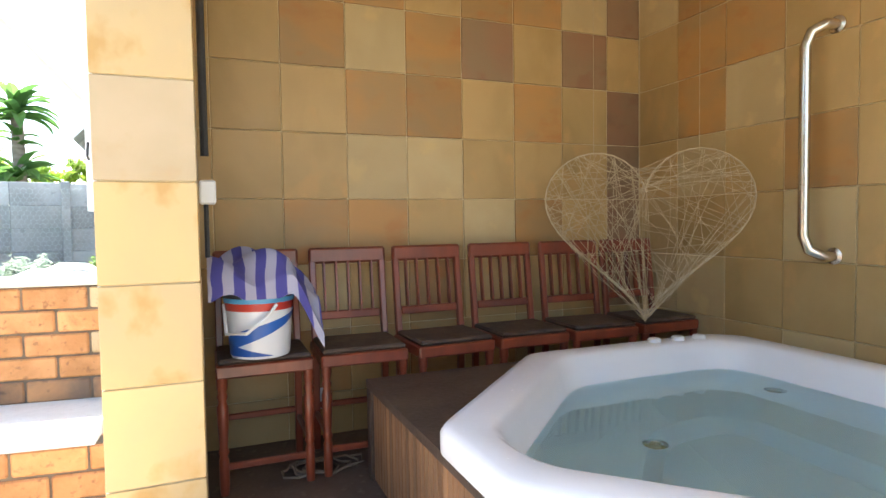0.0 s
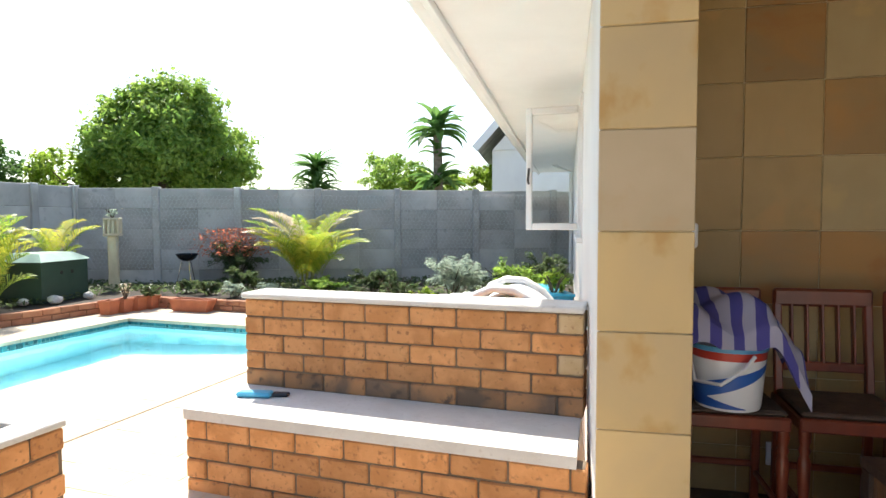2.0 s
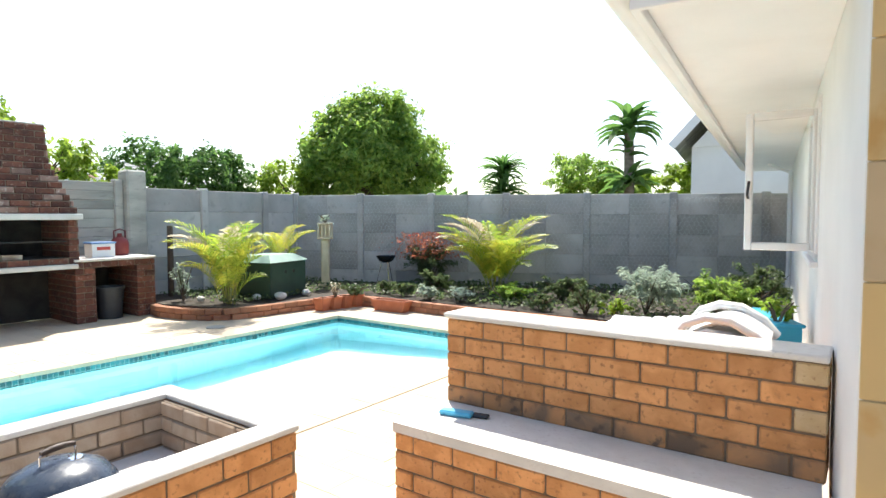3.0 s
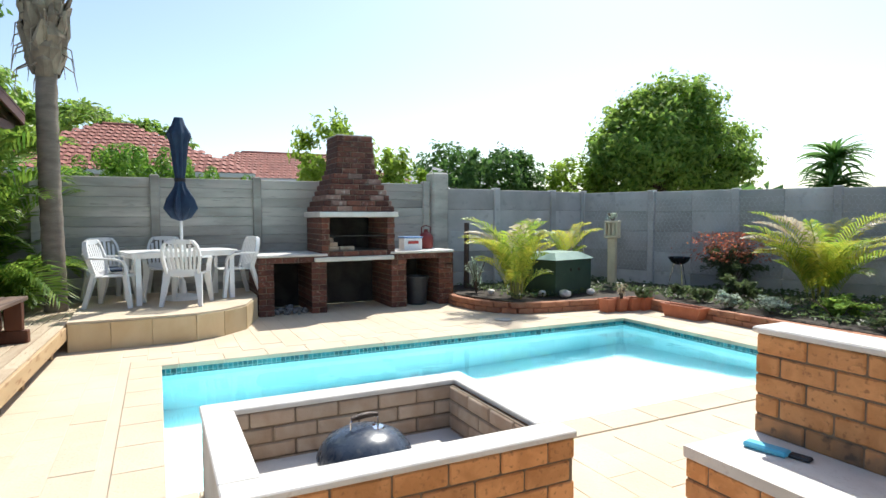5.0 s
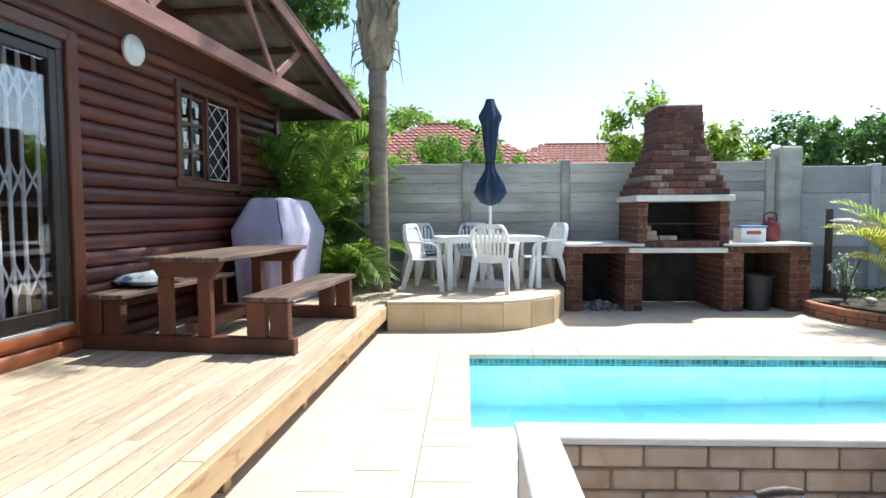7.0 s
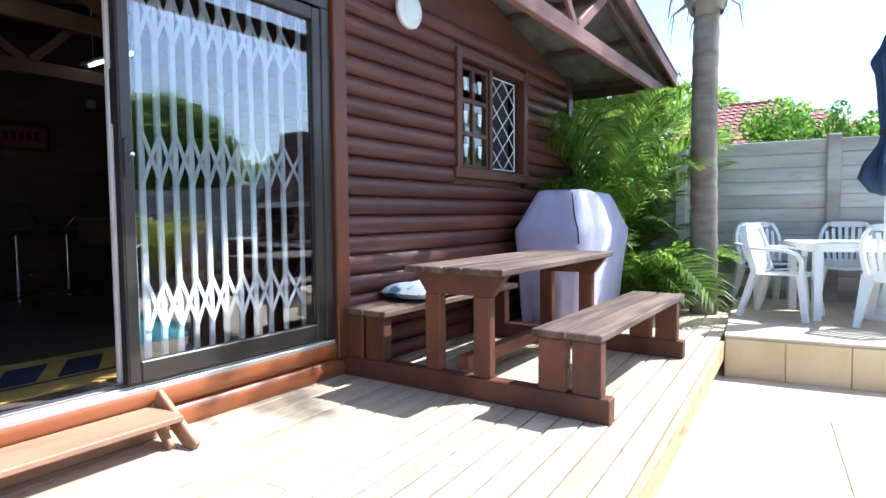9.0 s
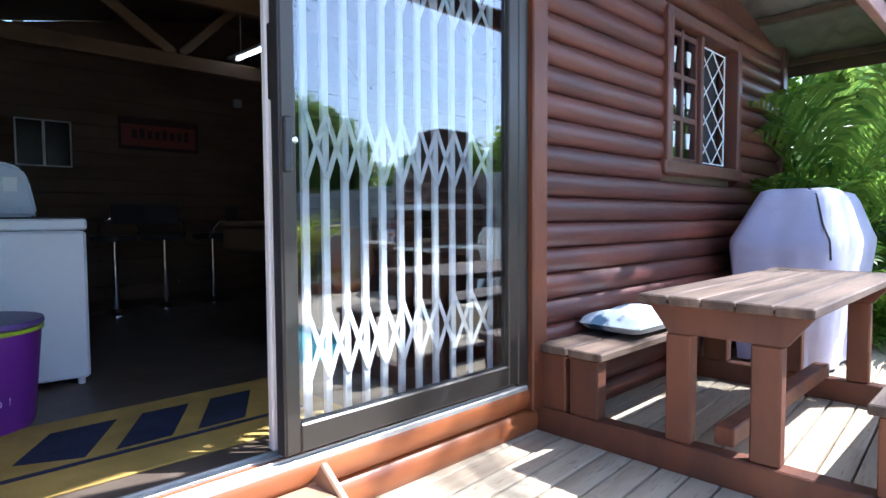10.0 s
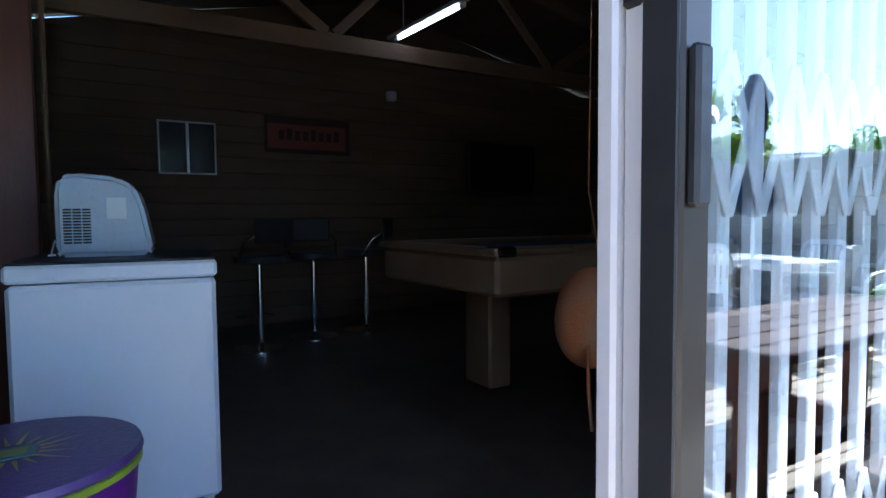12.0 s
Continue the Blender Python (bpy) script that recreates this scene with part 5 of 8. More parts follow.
def grill():
    t = thing("covered_grill", "gas grill under a faded lilac-grey fabric cover", "grill", CM @ Matrix.Translation((-2.90, 0.50, DECK_Z)))
    b = bm_new()
    # x0, x1, y0, y1, z of each level; the hood sits back from both ends of the shelf
    sec = [(-0.62, 0.60, -0.30, 0.33, 0.02), (-0.63, 0.62, -0.31, 0.33, 0.18), (-0.68, 0.66, -0.33, 0.36, 0.60), (-0.73, 0.70, -0.35, 0.385, 0.85), (-0.74, 0.70, -0.35, 0.385, 0.92), (-0.66, 0.66, -0.33, 0.375, 0.97), (-0.42, 0.52, -0.22, 0.31, 1.22), (-0.38, 0.49, -0.19, 0.28, 1.275), (-0.30, 0.42, -0.13, 0.21, 1.295)]
    n = 64
    prev = None
    rng = random.Random(5)
    ph = [rng.uniform(0, 6.28) for _ in range(4)]
    for xa, xb, ya, yb, z in sec:
        rg = []
        for k in range(n):
            a = 2 * math.pi * (k + 0.5) / n
            c, sn = math.cos(a), math.sin(a)
            r = (abs(c) ** 9 + abs(sn) ** 9) ** (-1 / 9)
            w = 1 + 0.035 * max(0, 0.95 - z) * math.sin(11 * a + ph[0] + 1.5 * z) + 0.02 * max(0, 1.0 - z) * math.sin(23 * a + ph[1] + 3 * z)
            rg.append(b.verts.new(((xa + xb) / 2 + (xb - xa) / 2 * c * r * w, (ya + yb) / 2 + (yb - ya) / 2 * sn * r * w, z + 0.010 * math.sin(3 * a + ph[2]) + 0.006 * math.sin(7 * a + ph[3]))))
        if prev:
            for k in range(n):
                b.faces.new((prev[k], prev[(k + 1) % n], rg[(k + 1) % n], rg[k]))
        prev = rg
    b.faces.new(prev)
    part("cover", b, M["cover"], t, smooth=True)
    b = bm_new()
    tube(b, [(0.44, 0.13, 1.302), (0.50, 0.20, 1.25), (0.62, 0.27, 1.04), (0.695, 0.33, 0.93), (0.70, 0.34, 0.80)], 0.007, 6)
    part("seam_piping", b, M["dark_cloth"], t)
    for sx in (-0.45, 0.45):
        b = bm_new()
        tube(b, [(sx, -0.2, 0.06), (sx, 0.2, 0.06)], 0.055, 12)
        part("wheel", b, M["black_plastic"], t)
    return t


# ---- hot tub ----
def hot_tub():
    t = thing("hot_tub", "white acrylic hot tub with clear water in a slatted timber surround", "hot tub", HM)
    X0, X1, Y0, Y1, C = 1.03, 3.12, -1.85, 0.20, 0.78

    def octo(i, z, y_shift=0.0):
        a, b_, c, d, k = X0 + i, X1 - i, Y0 + i, Y1 - i, C - 0.586 * i * 0.4
        return [Vector((x, y, z)) for x, y in ((a + k, c), (b_ - 0.12, c), (b_, c + 0.12), (b_, d - 0.12), (b_ - 0.12, d), (a + k, d), (a, d - k), (a, c + k))]

    def smooth_loop(poly, r=0.06, n=4):
        out = []
        m = len(poly)
        for i in range(m):
            p, q, s = poly[i - 1], poly[i], poly[(i + 1) % m]
            a = q + (p - q).normalized() * min(r, (p - q).length * 0.45)
            c = q + (s - q).normalized() * min(r, (s - q).length * 0.45)
            for k in range(n + 1):
                f = k / n
                out.append((a * (1 - f) + q * f) * (1 - f) + (q * (1 - f) + c * f) * f)
        return out

    def mean(poly, f, z):
        ce = Vector(((X0 + X1) / 2, (Y0 + Y1) / 2, z))
        return [Vector((ce.x + (p.x - ce.x) * f, ce.y + (p.y - ce.y) * f, z)) for p in poly]

    b = bm_new()
    secs = [smooth_loop(octo(0.0, 0.475)), smooth_loop(octo(0.0, 0.535)), smooth_loop(octo(0.012, 0.556)), smooth_loop(octo(0.035, 0.563)), smooth_loop(octo(0.125, 0.560), 0.1), smooth_loop(octo(0.148, 0.548), 0.12), smooth_loop(octo(0.165, 0.50), 0.14), smooth_loop(octo(0.23, 0.30), 0.2), smooth_loop(octo(0.33, 0.20), 0.25)]
    seat = smooth_loop(octo(0.33, 0.19), 0.25)
    secs += [mean(seat, 0.62, 0.185), mean(seat, 0.58, 0.15), mean(seat, 0.5, 0.06), mean(seat, 0.05, 0.055)]
    prev = None
    for s in secs:
        rg = [b.verts.new(p) for p in s]
        if prev:
            for k in range(len(rg)):
                b.faces.new((prev[k], prev[(k + 1) % len(rg)], rg[(k + 1) % len(rg)], rg[k]))
        prev = rg
    b.faces.new(prev)
    part("shell", b, M["acrylic"], t, "glossy white acrylic shell", smooth=True)
    b = bm_new()
    b.faces.new([b.verts.new(p) for p in smooth_loop(octo(0.188, 0.42), 0.17)])
    w = part("water", b, M["tub_water"], t, "still blue-green water")
    if w.data.polygons[0].normal.z < 0:
        w.data.flip_normals()
    w.visible_shadow = False
    for x, y, z in ((1.95, -0.55, 0.19), (2.85, -0.35, 0.3)):
        b = bm_new()
        lathe(b, [(0.0, 0.0), (0.045, 0.0), (0.05, 0.012), (0.03, 0.018), (0.026, 0.010), (0.0, 0.010)], 18, Matrix.Translation((x, y, z)))
        part("jet", b, M["chrome"], t)
    for x, y in ((2.55, 0.13), (2.70, 0.12), (2.83, 0.10)):
        b = bm_new()
        lathe(b, [(0.0, 0), (0.035, 0), (0.035, 0.012), (0.028, 0.02), (0.0, 0.021)], 20, Matrix.Translation((x, y, 0.561)))
        part("control_knob", b, M["acrylic"], t, smooth=True)
    # surround: dark top frame, slats on the open side
    b = bm_new()
    prism(b, [(1.04, 0.38), (3.15, 0.38), (3.15, Y1 - 0.16), (1.98, Y1 - 0.12), (1.15, -0.62), (1.10, -1.6), (1.6, -1.95), (1.04, -1.95)], 0.435, 0.472)
    part("top_board", b, M["dark_timber"], t, "dark weathered timber top")
    b = bm_new()
    span(b, 1.075, 3.15, -1.92, 0.36, 0.0, 0.03, 0.004)
    part("base", b, M["dark_timber"], t)
    k = 0
    while True:
        y = 0.36 - 0.044 * (k + 1)
        if y < -1.95:
            break
        b = bm_new()
        span(b, 1.055, 1.08, y, y + 0.041, 0.01, 0.434, 0.003)
        part("slat", b, M["tub_slat"], t)
        k += 1
    b = bm_new()
    span(b, 1.10, 3.15, 0.33, 0.355, 0.01, 0.434, 0.003)
    span(b, 1.10, 3.15, -1.93, -1.905, 0.01, 0.434, 0.003)
    span(b, 1.081, 1.11, -1.9, 0.33, 0.01, 0.434, 0.003)
    part("backing", b, M["dark_timber"], t)
    b = bm_new()
    span(b, 1.04, 1.10, 0.30, 0.37, 0.0, 0.434, 0.006)
    part("corner_post", b, M["dark_timber"], t)
    return t


M["tub_water"] = plain("tub_water", (0.60, 0.92, 0.94), 0.01, 0, 1.0, 1.33)

# ---- build the large things ----
planters()
fire_pit()
cabin_shell()
cabin_roof()
deck()
platform()
braai()
cabin_door()
door_step()
cabin_window()
wall_lamp()
picnic()
grill()
hot_tub()
house_window()


M["cream_stone"] = mat("cream_stone", (0.68, 0.60, 0.42), (0.58, 0.50, 0.34), 0.8, 5, bump=0.3)

# ---- patio table, chairs, umbrella ----
def plastic_chair():
    t = thing("plastic_chair", "white moulded plastic garden armchair on the platform", "chair", group="chairs round the patio table")
    # seat, sloping back a little; local +y is the front
    b = bm_new()
    g = 8
    top = [[b.verts.new(((i / g - 0.5) * 0.44, (j / g - 0.5) * 0.42 + 0.02, 0.42 - 0.018 * (1 - abs(2 * i / g - 1)) + 0.012 * (j / g))) for j in range(g + 1)] for i in range(g + 1)]
    bot = [[b.verts.new(v.co - Vector((0, 0, 0.012))) for v in row] for row in top]
    for i in range(g):
        for j in range(g):
            b.faces.new((top[i][j], top[i + 1][j], top[i + 1][j + 1], top[i][j + 1]))
            b.faces.new((bot[i][j], bot[i][j + 1], bot[i + 1][j + 1], bot[i + 1][j]))
    for k in range(g):
        b.faces.new((top[k][0], bot[k][0], bot[k + 1][0], top[k + 1][0])), b.faces.new((top[k][g], top[k + 1][g], bot[k + 1][g], bot[k][g]))
        b.faces.new((top[0][k], top[0][k + 1], bot[0][k + 1], bot[0][k])), b.faces.new((top[g][k], bot[g][k], bot[g][k + 1], top[g][k + 1]))
    part("seat", b, M["plastic"], t, smooth=True)

    def slab(pts, w, th):
        b = bm_new()
        prev = None
        for i, (p, wd) in enumerate(zip(pts, w)):
            p = Vector(p)
            d = (Vector(pts[min(i + 1, len(pts) - 1)]) - Vector(pts[max(i - 1, 0)])).normalized()
            x = Vector((1, 0, 0)) if abs(d.x) < 0.9 else Vector((0, 1, 0))
            x = (x - d * x.dot(d)).normalized()
            y = d.cross(x)
            rg = [b.verts.new(p + x * sx * wd / 2 + y * sy * th / 2) for sx, sy in ((-1, -1), (1, -1), (1, 1), (-1, 1))]
            if prev:
                for k in range(4):
                    b.faces.new((prev[k], prev[(k + 1) % 4], rg[(k + 1) % 4], rg[k]))
            else:
                b.faces.new(rg[::-1])
            prev = rg
        b.faces.new(prev)
        return b

    # back: broad fan-shaped hoop, slats and a closed lower panel
    hoop = []
    for k in range(17):
        a = math.pi * k / 16
        x = -(0.205 + 0.06 * min(1, 2.2 * math.sin(a))) * (abs(math.cos(a)) ** 0.7) * (1 if math.cos(a) > 0 else -1)
        h = 0.43 + 0.43 * min(1, math.sin(a) * 1.25) ** 0.8 + 0.02 * math.sin(a)
        hoop.append((x, -0.19 - 0.26 * (h - 0.42), h))
    part("back_hoop", slab(hoop, [0.035] * 17, 0.06), M["plastic"], t, smooth=True)
    for k in range(7):
        x = -0.18 + 0.06 * k
        zt = 0.855 - 0.05 * (abs(k - 3) / 3) ** 2
        part("back_slat", slab([(x * 0.85, -0.20, 0.47), (x * 0.95, -0.245, 0.64), (x * 1.02, -0.19 - 0.26 * (zt - 0.42), zt)], [0.032, 0.036, 0.034], 0.014), M["plastic"], t)
    part("back_panel", slab([(-0.19, -0.20, 0.455), (0.0, -0.215, 0.45), (0.19, -0.20, 0.455)], [0.02, 0.02, 0.02], 0.09), M["plastic"], t)
    for s in (-1, 1):
        part("armrest", slab([(s * 0.25, -0.265, 0.67), (s * 0.285, -0.10, 0.665), (s * 0.285, 0.10, 0.655), (s * 0.27, 0.19, 0.625), (s * 0.245, 0.215, 0.55), (s * 0.235, 0.215, 0.42)], [0.05, 0.065, 0.065, 0.06, 0.06, 0.065], 0.026), M["plastic"], t)
        part("leg", slab([(s * 0.215, 0.20, 0.44), (s * 0.24, 0.235, 0.22), (s * 0.26, 0.265, 0.0)], [0.10, 0.07, 0.045], 0.05), M["plastic"], t)
        part("leg", slab([(s * 0.20, -0.19, 0.46), (s * 0.23, -0.26, 0.2), (s * 0.255, -0.32, 0.0)], [0.10, 0.07, 0.045], 0.05), M["plastic"], t)
    return t


PZ = 0.35
ch = plastic_chair()
ch.matrix_basis = pose(-9.20, 0.90, PZ, 0, 0, 72)
for x, y, a in ((-9.40, 0.02, -18), (-9.85, 1.60, 196), (-10.15, -0.10, -62), (-10.36, 0.62, -95)):
    copy_thing(ch, pose(x, y, PZ, 0, 0, a))
cu = thing("seat_cushion", "dark blue seat pad on a white plastic chair", "cushion", pose(-10.15, -0.10, PZ + 0.425, 0, 0, -62))
b = bm_new()
cbox(b, (0.38, 0.36, 0.05), Matrix.Translation((0, 0.02, 0.025)), 0.02)
part("pad", b, M["canvas_blue"], cu)

TM = pose(-9.78, 0.82, PZ, 0, 0, 14)
tb = thing("patio_table", "white moulded plastic garden table", "table", TM)
b = bm_new()
poly = []
for cx, cy, a0 in ((0.32, 0.62, 0), (-0.32, 0.62, 90), (-0.32, -0.62, 180), (0.32, -0.62, 270)):
    for k in range(5):
        a = radians(a0 + 22.5 * k)
        poly.append((cx + 0.12 * math.cos(a), cy + 0.12 * math.sin(a)))
prism(b, poly, 0.70, 0.725)
part("tabletop", b, M["plastic"], tb)
b = bm_new()
prism(b, [(x * 0.93, y * 0.96) for x, y in poly], 0.645, 0.70)
part("apron", b, M["plastic"], tb)
for sx in (-1, 1):
    for sy in (-1, 1):
        b = bm_new()
        prism(b, [(sx * 0.36 - 0.035, sy * 0.64 - 0.035), (sx * 0.36 + 0.035, sy * 0.64 - 0.035), (sx * 0.36 + 0.035, sy * 0.64 + 0.035), (sx * 0.36 - 0.035, sy * 0.64 + 0.035)], 0.0, 0.65)
        part("leg", b, M["plastic"], tb)

um = thing("patio_umbrella", "closed navy canvas umbrella on a white pole through the table", "umbrella", pose(-9.72, 0.86, PZ))
b = bm_new()
lathe(b, [(0.0, 0.0), (0.24, 0.0), (0.24, 0.05), (0.06, 0.09), (0.035, 0.28), (0.0, 0.28)], 24)
part("base", b, M["plastic"], um, smooth=True)
b = bm_new()
tube(b, [(0, 0, 0.05), (0, 0, 1.5), (0.01, 0.02, 2.6)], 0.021, 12)
part("pole", b, M["white_paint"], um, smooth=True)
b = bm_new()
prev = None
n = 40
for z, r, w in ((1.16, 0.03, 0.1), (1.2, 0.11, 0.3), (1.34, 0.19, 0.3), (1.48, 0.16, 0.28), (1.66, 0.075, 0.2), (1.76, 0.062, 0.12), (2.0, 0.085, 0.22), (2.3, 0.11, 0.22), (2.4, 0.15, 0.15), (2.44, 0.15, 0.1), (2.56, 0.09, 0.05), (2.66, 0.06, 0.0), (2.665, 0.0, 0.0)):
    rg = [b.verts.new((0.02 * (z - 1) * 0.3 + r * (1 + w * math.cos(8 * 2 * math.pi * k / n + z * 2)) * math.cos(2 * math.pi * k / n), r * (1 + w * math.cos(8 * 2 * math.pi * k / n + z * 2)) * math.sin(2 * math.pi * k / n), z)) for k in range(n)]
    if prev:
        for k in range(n):
            b.faces.new((prev[k], prev[(k + 1) % n], rg[(k + 1) % n], rg[k]))
    prev = rg
part("canopy", b, M["canvas_blue"], um, smooth=True)
b = bm_new()
lathe(b, [(0.07, 1.73), (0.078, 1.74), (0.078, 1.775), (0.07, 1.785)], 24)
part("tie_strap", b, M["dark_cloth"], um)

# ---- things on and in the braai ----
lg = thing("stacked_bricks", "loose pale firebricks stacked in the firebox", "bricks", pose(-9.86, 3.22, 1.0))
for k, (x, y, z, a) in enumerate(((0.1, -0.1, 0.035, 4), (0.1, 0.16, 0.035, -3), (0.08, -0.12, 0.105, 0), (0.0, -0.17, 0.175, 6))):
    b = bm_new()
    cbox(b, (0.12, 0.24, 0.07), pose(x, y, z, 0, 0, a), 0.008)
    part("brick", b, M["pale_brick"], lg)
cr = thing("plastic_tub", "white storage tub with a blue lid on the braai counter", "container", pose(-9.95, 4.62, 0.966))
b = bm_new()
prism(b, [(-0.13, -0.17), (0.13, -0.17), (0.13, 0.17), (-0.13, 0.17)], 0.0, 0.21)
part("tub", b, M["plastic"], cr)
b = bm_new()
cbox(b, (0.29, 0.37, 0.03), Matrix.Translation((0, 0, 0.226)), 0.008)
part("lid", b, plain("blue_lid", (0.10, 0.22, 0.45), 0.4), cr, "blue lid")
b = bm_new()
cbox(b, (0.004, 0.2, 0.05), Matrix.Translation((0.133, 0, 0.14)), 0.001)
part("red_label", b, plain("red_label", (0.5, 0.06, 0.05), 0.5), cr)
gb = thing("gas_bottle", "small dull red gas bottle on the braai counter", "gas bottle", pose(-10.2, 5.04, 0.966))
b = bm_new()
lathe(b, [(0.0, 0.0), (0.11, 0.0), (0.13, 0.04), (0.135, 0.2), (0.11, 0.27), (0.04, 0.31), (0.035, 0.36), (0.0, 0.36)], 24)
part("bottle", b, plain("red_enamel", (0.22, 0.03, 0.025), 0.45), gb, smooth=True)
b = bm_new()
tube(b, [(0.0, -0.09, 0.27), (0, -0.09, 0.4), (0, 0, 0.43), (0, 0.09, 0.4), (0, 0.09, 0.27)], 0.012, 8)
part("handle", b, plain("red_enamel_dark", (0.16, 0.02, 0.02), 0.5), gb)
bn = thing("bin", "dark grey plastic bin standing under the braai counter", "bin", pose(-9.86, 4.70, 0.0))
b = bm_new()
lathe(b, [(0.0, 0.0), (0.17, 0.0), (0.205, 0.46), (0.225, 0.46), (0.225, 0.50), (0.205, 0.50), (0.195, 0.47), (0.165, 0.03), (0.0, 0.03)], 28)
part("body", b, mat("grey_plastic", (0.035, 0.038, 0.042), (0.028, 0.03, 0.034), 0.5, 6), bn, smooth=True)
ash = thing("ash_heap", "heap of grey ash and charcoal in the braai opening", "ash")
b = bm_new()
rng = random.Random(8)
for k in range(60):
    r = rng.uniform(0.012, 0.05)
    x, y = rng.gauss(0, 0.10), rng.gauss(0, 0.16)
    z = max(0.0, 0.08 - 0.3 * abs(y) - 0.3 * abs(x)) + r * 0.6
    cbox(b, (r * 2, r * 1.6, r * 1.3), Matrix.Translation((-9.85 + max(-0.25, min(0.2, x)), 2.46 + max(-0.24, min(0.24, y)), z)) @ Euler((rng.uniform(0, 3), rng.uniform(0, 3), rng.uniform(0, 3))).to_matrix().to_4x4(), r * 0.4)
part("ash", b, mat("ash", (0.30, 0.29, 0.27), (0.08, 0.08, 0.08), 0.95, 30, vary=0.5, island=True), ash)

# ---- kettle barbecues ----
def kettle(m, s, lid, label):
    t = thing("kettle_barbecue", label, "barbecue", m @ Matrix.Scale(s, 4))
    b = bm_new()
    lathe(b, [(0.0, 0.0), (0.10, 0.01), (0.2, 0.07), (0.26, 0.16), (0.275, 0.2), (0.265, 0.2), (0.25, 0.16), (0.0, 0.04)], 36)
    part("bowl", b, M["black"], t, smooth=True)
    if lid:
        b = bm_new()
        lathe(b, [(0.283, 0.185), (0.286, 0.215), (0.27, 0.26), (0.22, 0.32), (0.14, 0.36), (0.06, 0.375), (0.0, 0.378)], 40)
        part("lid", b, M["kettle_lid"], t, "scuffed dark enamel lid", smooth=True)
        b = bm_new()
        lathe(b, [(0.0, 0.372), (0.055, 0.371), (0.05, 0.38), (0.0, 0.383)], 20, Matrix.Translation((0.02, 0.06, -0.006)))
        part("vent_disc", b, M["chrome"], t)
        b = bm_new()
        tube(b, [(0.0, -0.09, 0.36), (0.0, -0.09, 0.42), (0, -0.07, 0.435)], 0.006, 8)
        part("handle_bracket", b, M["chrome"], t)
        b = bm_new()
        tube(b, [(0.0, 0.09, 0.36), (0.0, 0.09, 0.42), (0, 0.07, 0.435)], 0.006, 8)
        part("handle_bracket", b, M["chrome"], t)
        b = bm_new()
        tube(b, [(0.0, -0.085, 0.437), (0.0, -0.03, 0.445), (0.0, 0.03, 0.445), (0.0, 0.085, 0.437)], [0.014, 0.018, 0.018, 0.014], 10)
        part("handle", b, M["dark_timber"], t, "worn brown wooden handle", smooth=True)
    return t


M["kettle_lid"] = mat("scuffed_enamel", (0.045, 0.06, 0.085), (0.03, 0.04, 0.06), 0.28, 5, bump=0.05, spots=(0.10, 0.11, 0.12), fine=20)
kettle(pose(-3.04, 1.44, 0.19, 0, 0, 8), 0.84, True, "round black kettle barbecue with domed lid in the brick pit")
kt = kettle(pose(-8.35, 9.55, 0.62), 0.75, False, "small black kettle barbecue on thin legs in the bed")
for a in (90, 210, 330):
    b = bm_new()
    c, s_ = math.cos(radians(a)), math.sin(radians(a))
    tube(b, [(0.12 * c, 0.12 * s_, 0.03), (0.27 * c, 0.27 * s_, -0.56)], 0.011, 6)
    part("leg", b, M["chrome"], kt)


# ---- palms and plants ----
def frond(bv, bf, base, heading, length, rise, droop, leaflet, count, rng, width=0.034, vee=0.5, thick=0.008):
    """One feather frond: arching rib with leaflets on both sides, added to vertex and face lists."""
    pts = []
    n = 14
    h = Vector((math.cos(heading), math.sin(heading), 0))
    p = Vector(base)
    ang = rise
    for k in range(n + 1):
        pts.append(p.copy())
        p = p + (h * math.cos(ang) + Vector((0, 0, math.sin(ang)))) * (length / n)
        ang -= droop / n * (0.4 + 1.2 * k / n)
    side = Vector((-h.y, h.x, 0))
    # rib
    for a, b_ in zip(pts, pts[1:]):
        i = len(bv)
        up = Vector((0, 0, thick))
        bv.extend([a - side * thick, a + side * thick, b_ + side * thick * 0.8, b_ - side * thick * 0.8, a + up, b_ + up])
        bf.extend([(i, i + 4, i + 5, i + 3), (i + 4, i + 1, i + 2, i + 5), (i, i + 3, i + 2, i + 1)])
    for k in range(count):
        f = 0.16 + 0.84 * k / (count - 1)
        q = f * n
        i0 = min(int(q), n - 1)
        c = pts[i0].lerp(pts[i0 + 1], q - i0)
        d = (pts[i0 + 1] - pts[i0]).normalized()
        up = side.cross(d) * -1
        ln = leaflet * (math.sin(math.pi * (0.12 + 0.82 * f)) ** 0.7) * rng.uniform(0.85, 1.1)
        for s in (-1, 1):
            o = (side * s * 0.78 + d * (0.55 + 0.3 * f) + up * vee * rng.uniform(0.6, 1.1)).normalized()
            e1 = c + o * ln * 0.55
            e2 = c + o * ln + Vector((0, 0, -0.28 * ln))
            w = d * width * 0.5
            i = len(bv)
            bv.extend([c - w * 0.4, c + w * 0.4, e1 + w, e1 - w, e2])
            bf.extend([(i, i + 1, i + 2, i + 3), (i + 3, i + 2, i + 4)])


def fronds_obj(name, spec, leaf, parent, seed, **kw):
    rng = random.Random(seed)
    v, f = [], []
    for base, hd, ln, rise, droop, lf, ct in spec:
        frond(v, f, base, hd, ln, rise, droop, lf, ct, rng, **kw)
    me = bpy.data.meshes.new(name)
    me.from_pydata([tuple(p) for p in v], [], f)
    me.materials.append(LEAF[leaf])
    ob = new(name, me)
    ob.parent = parent
    return ob


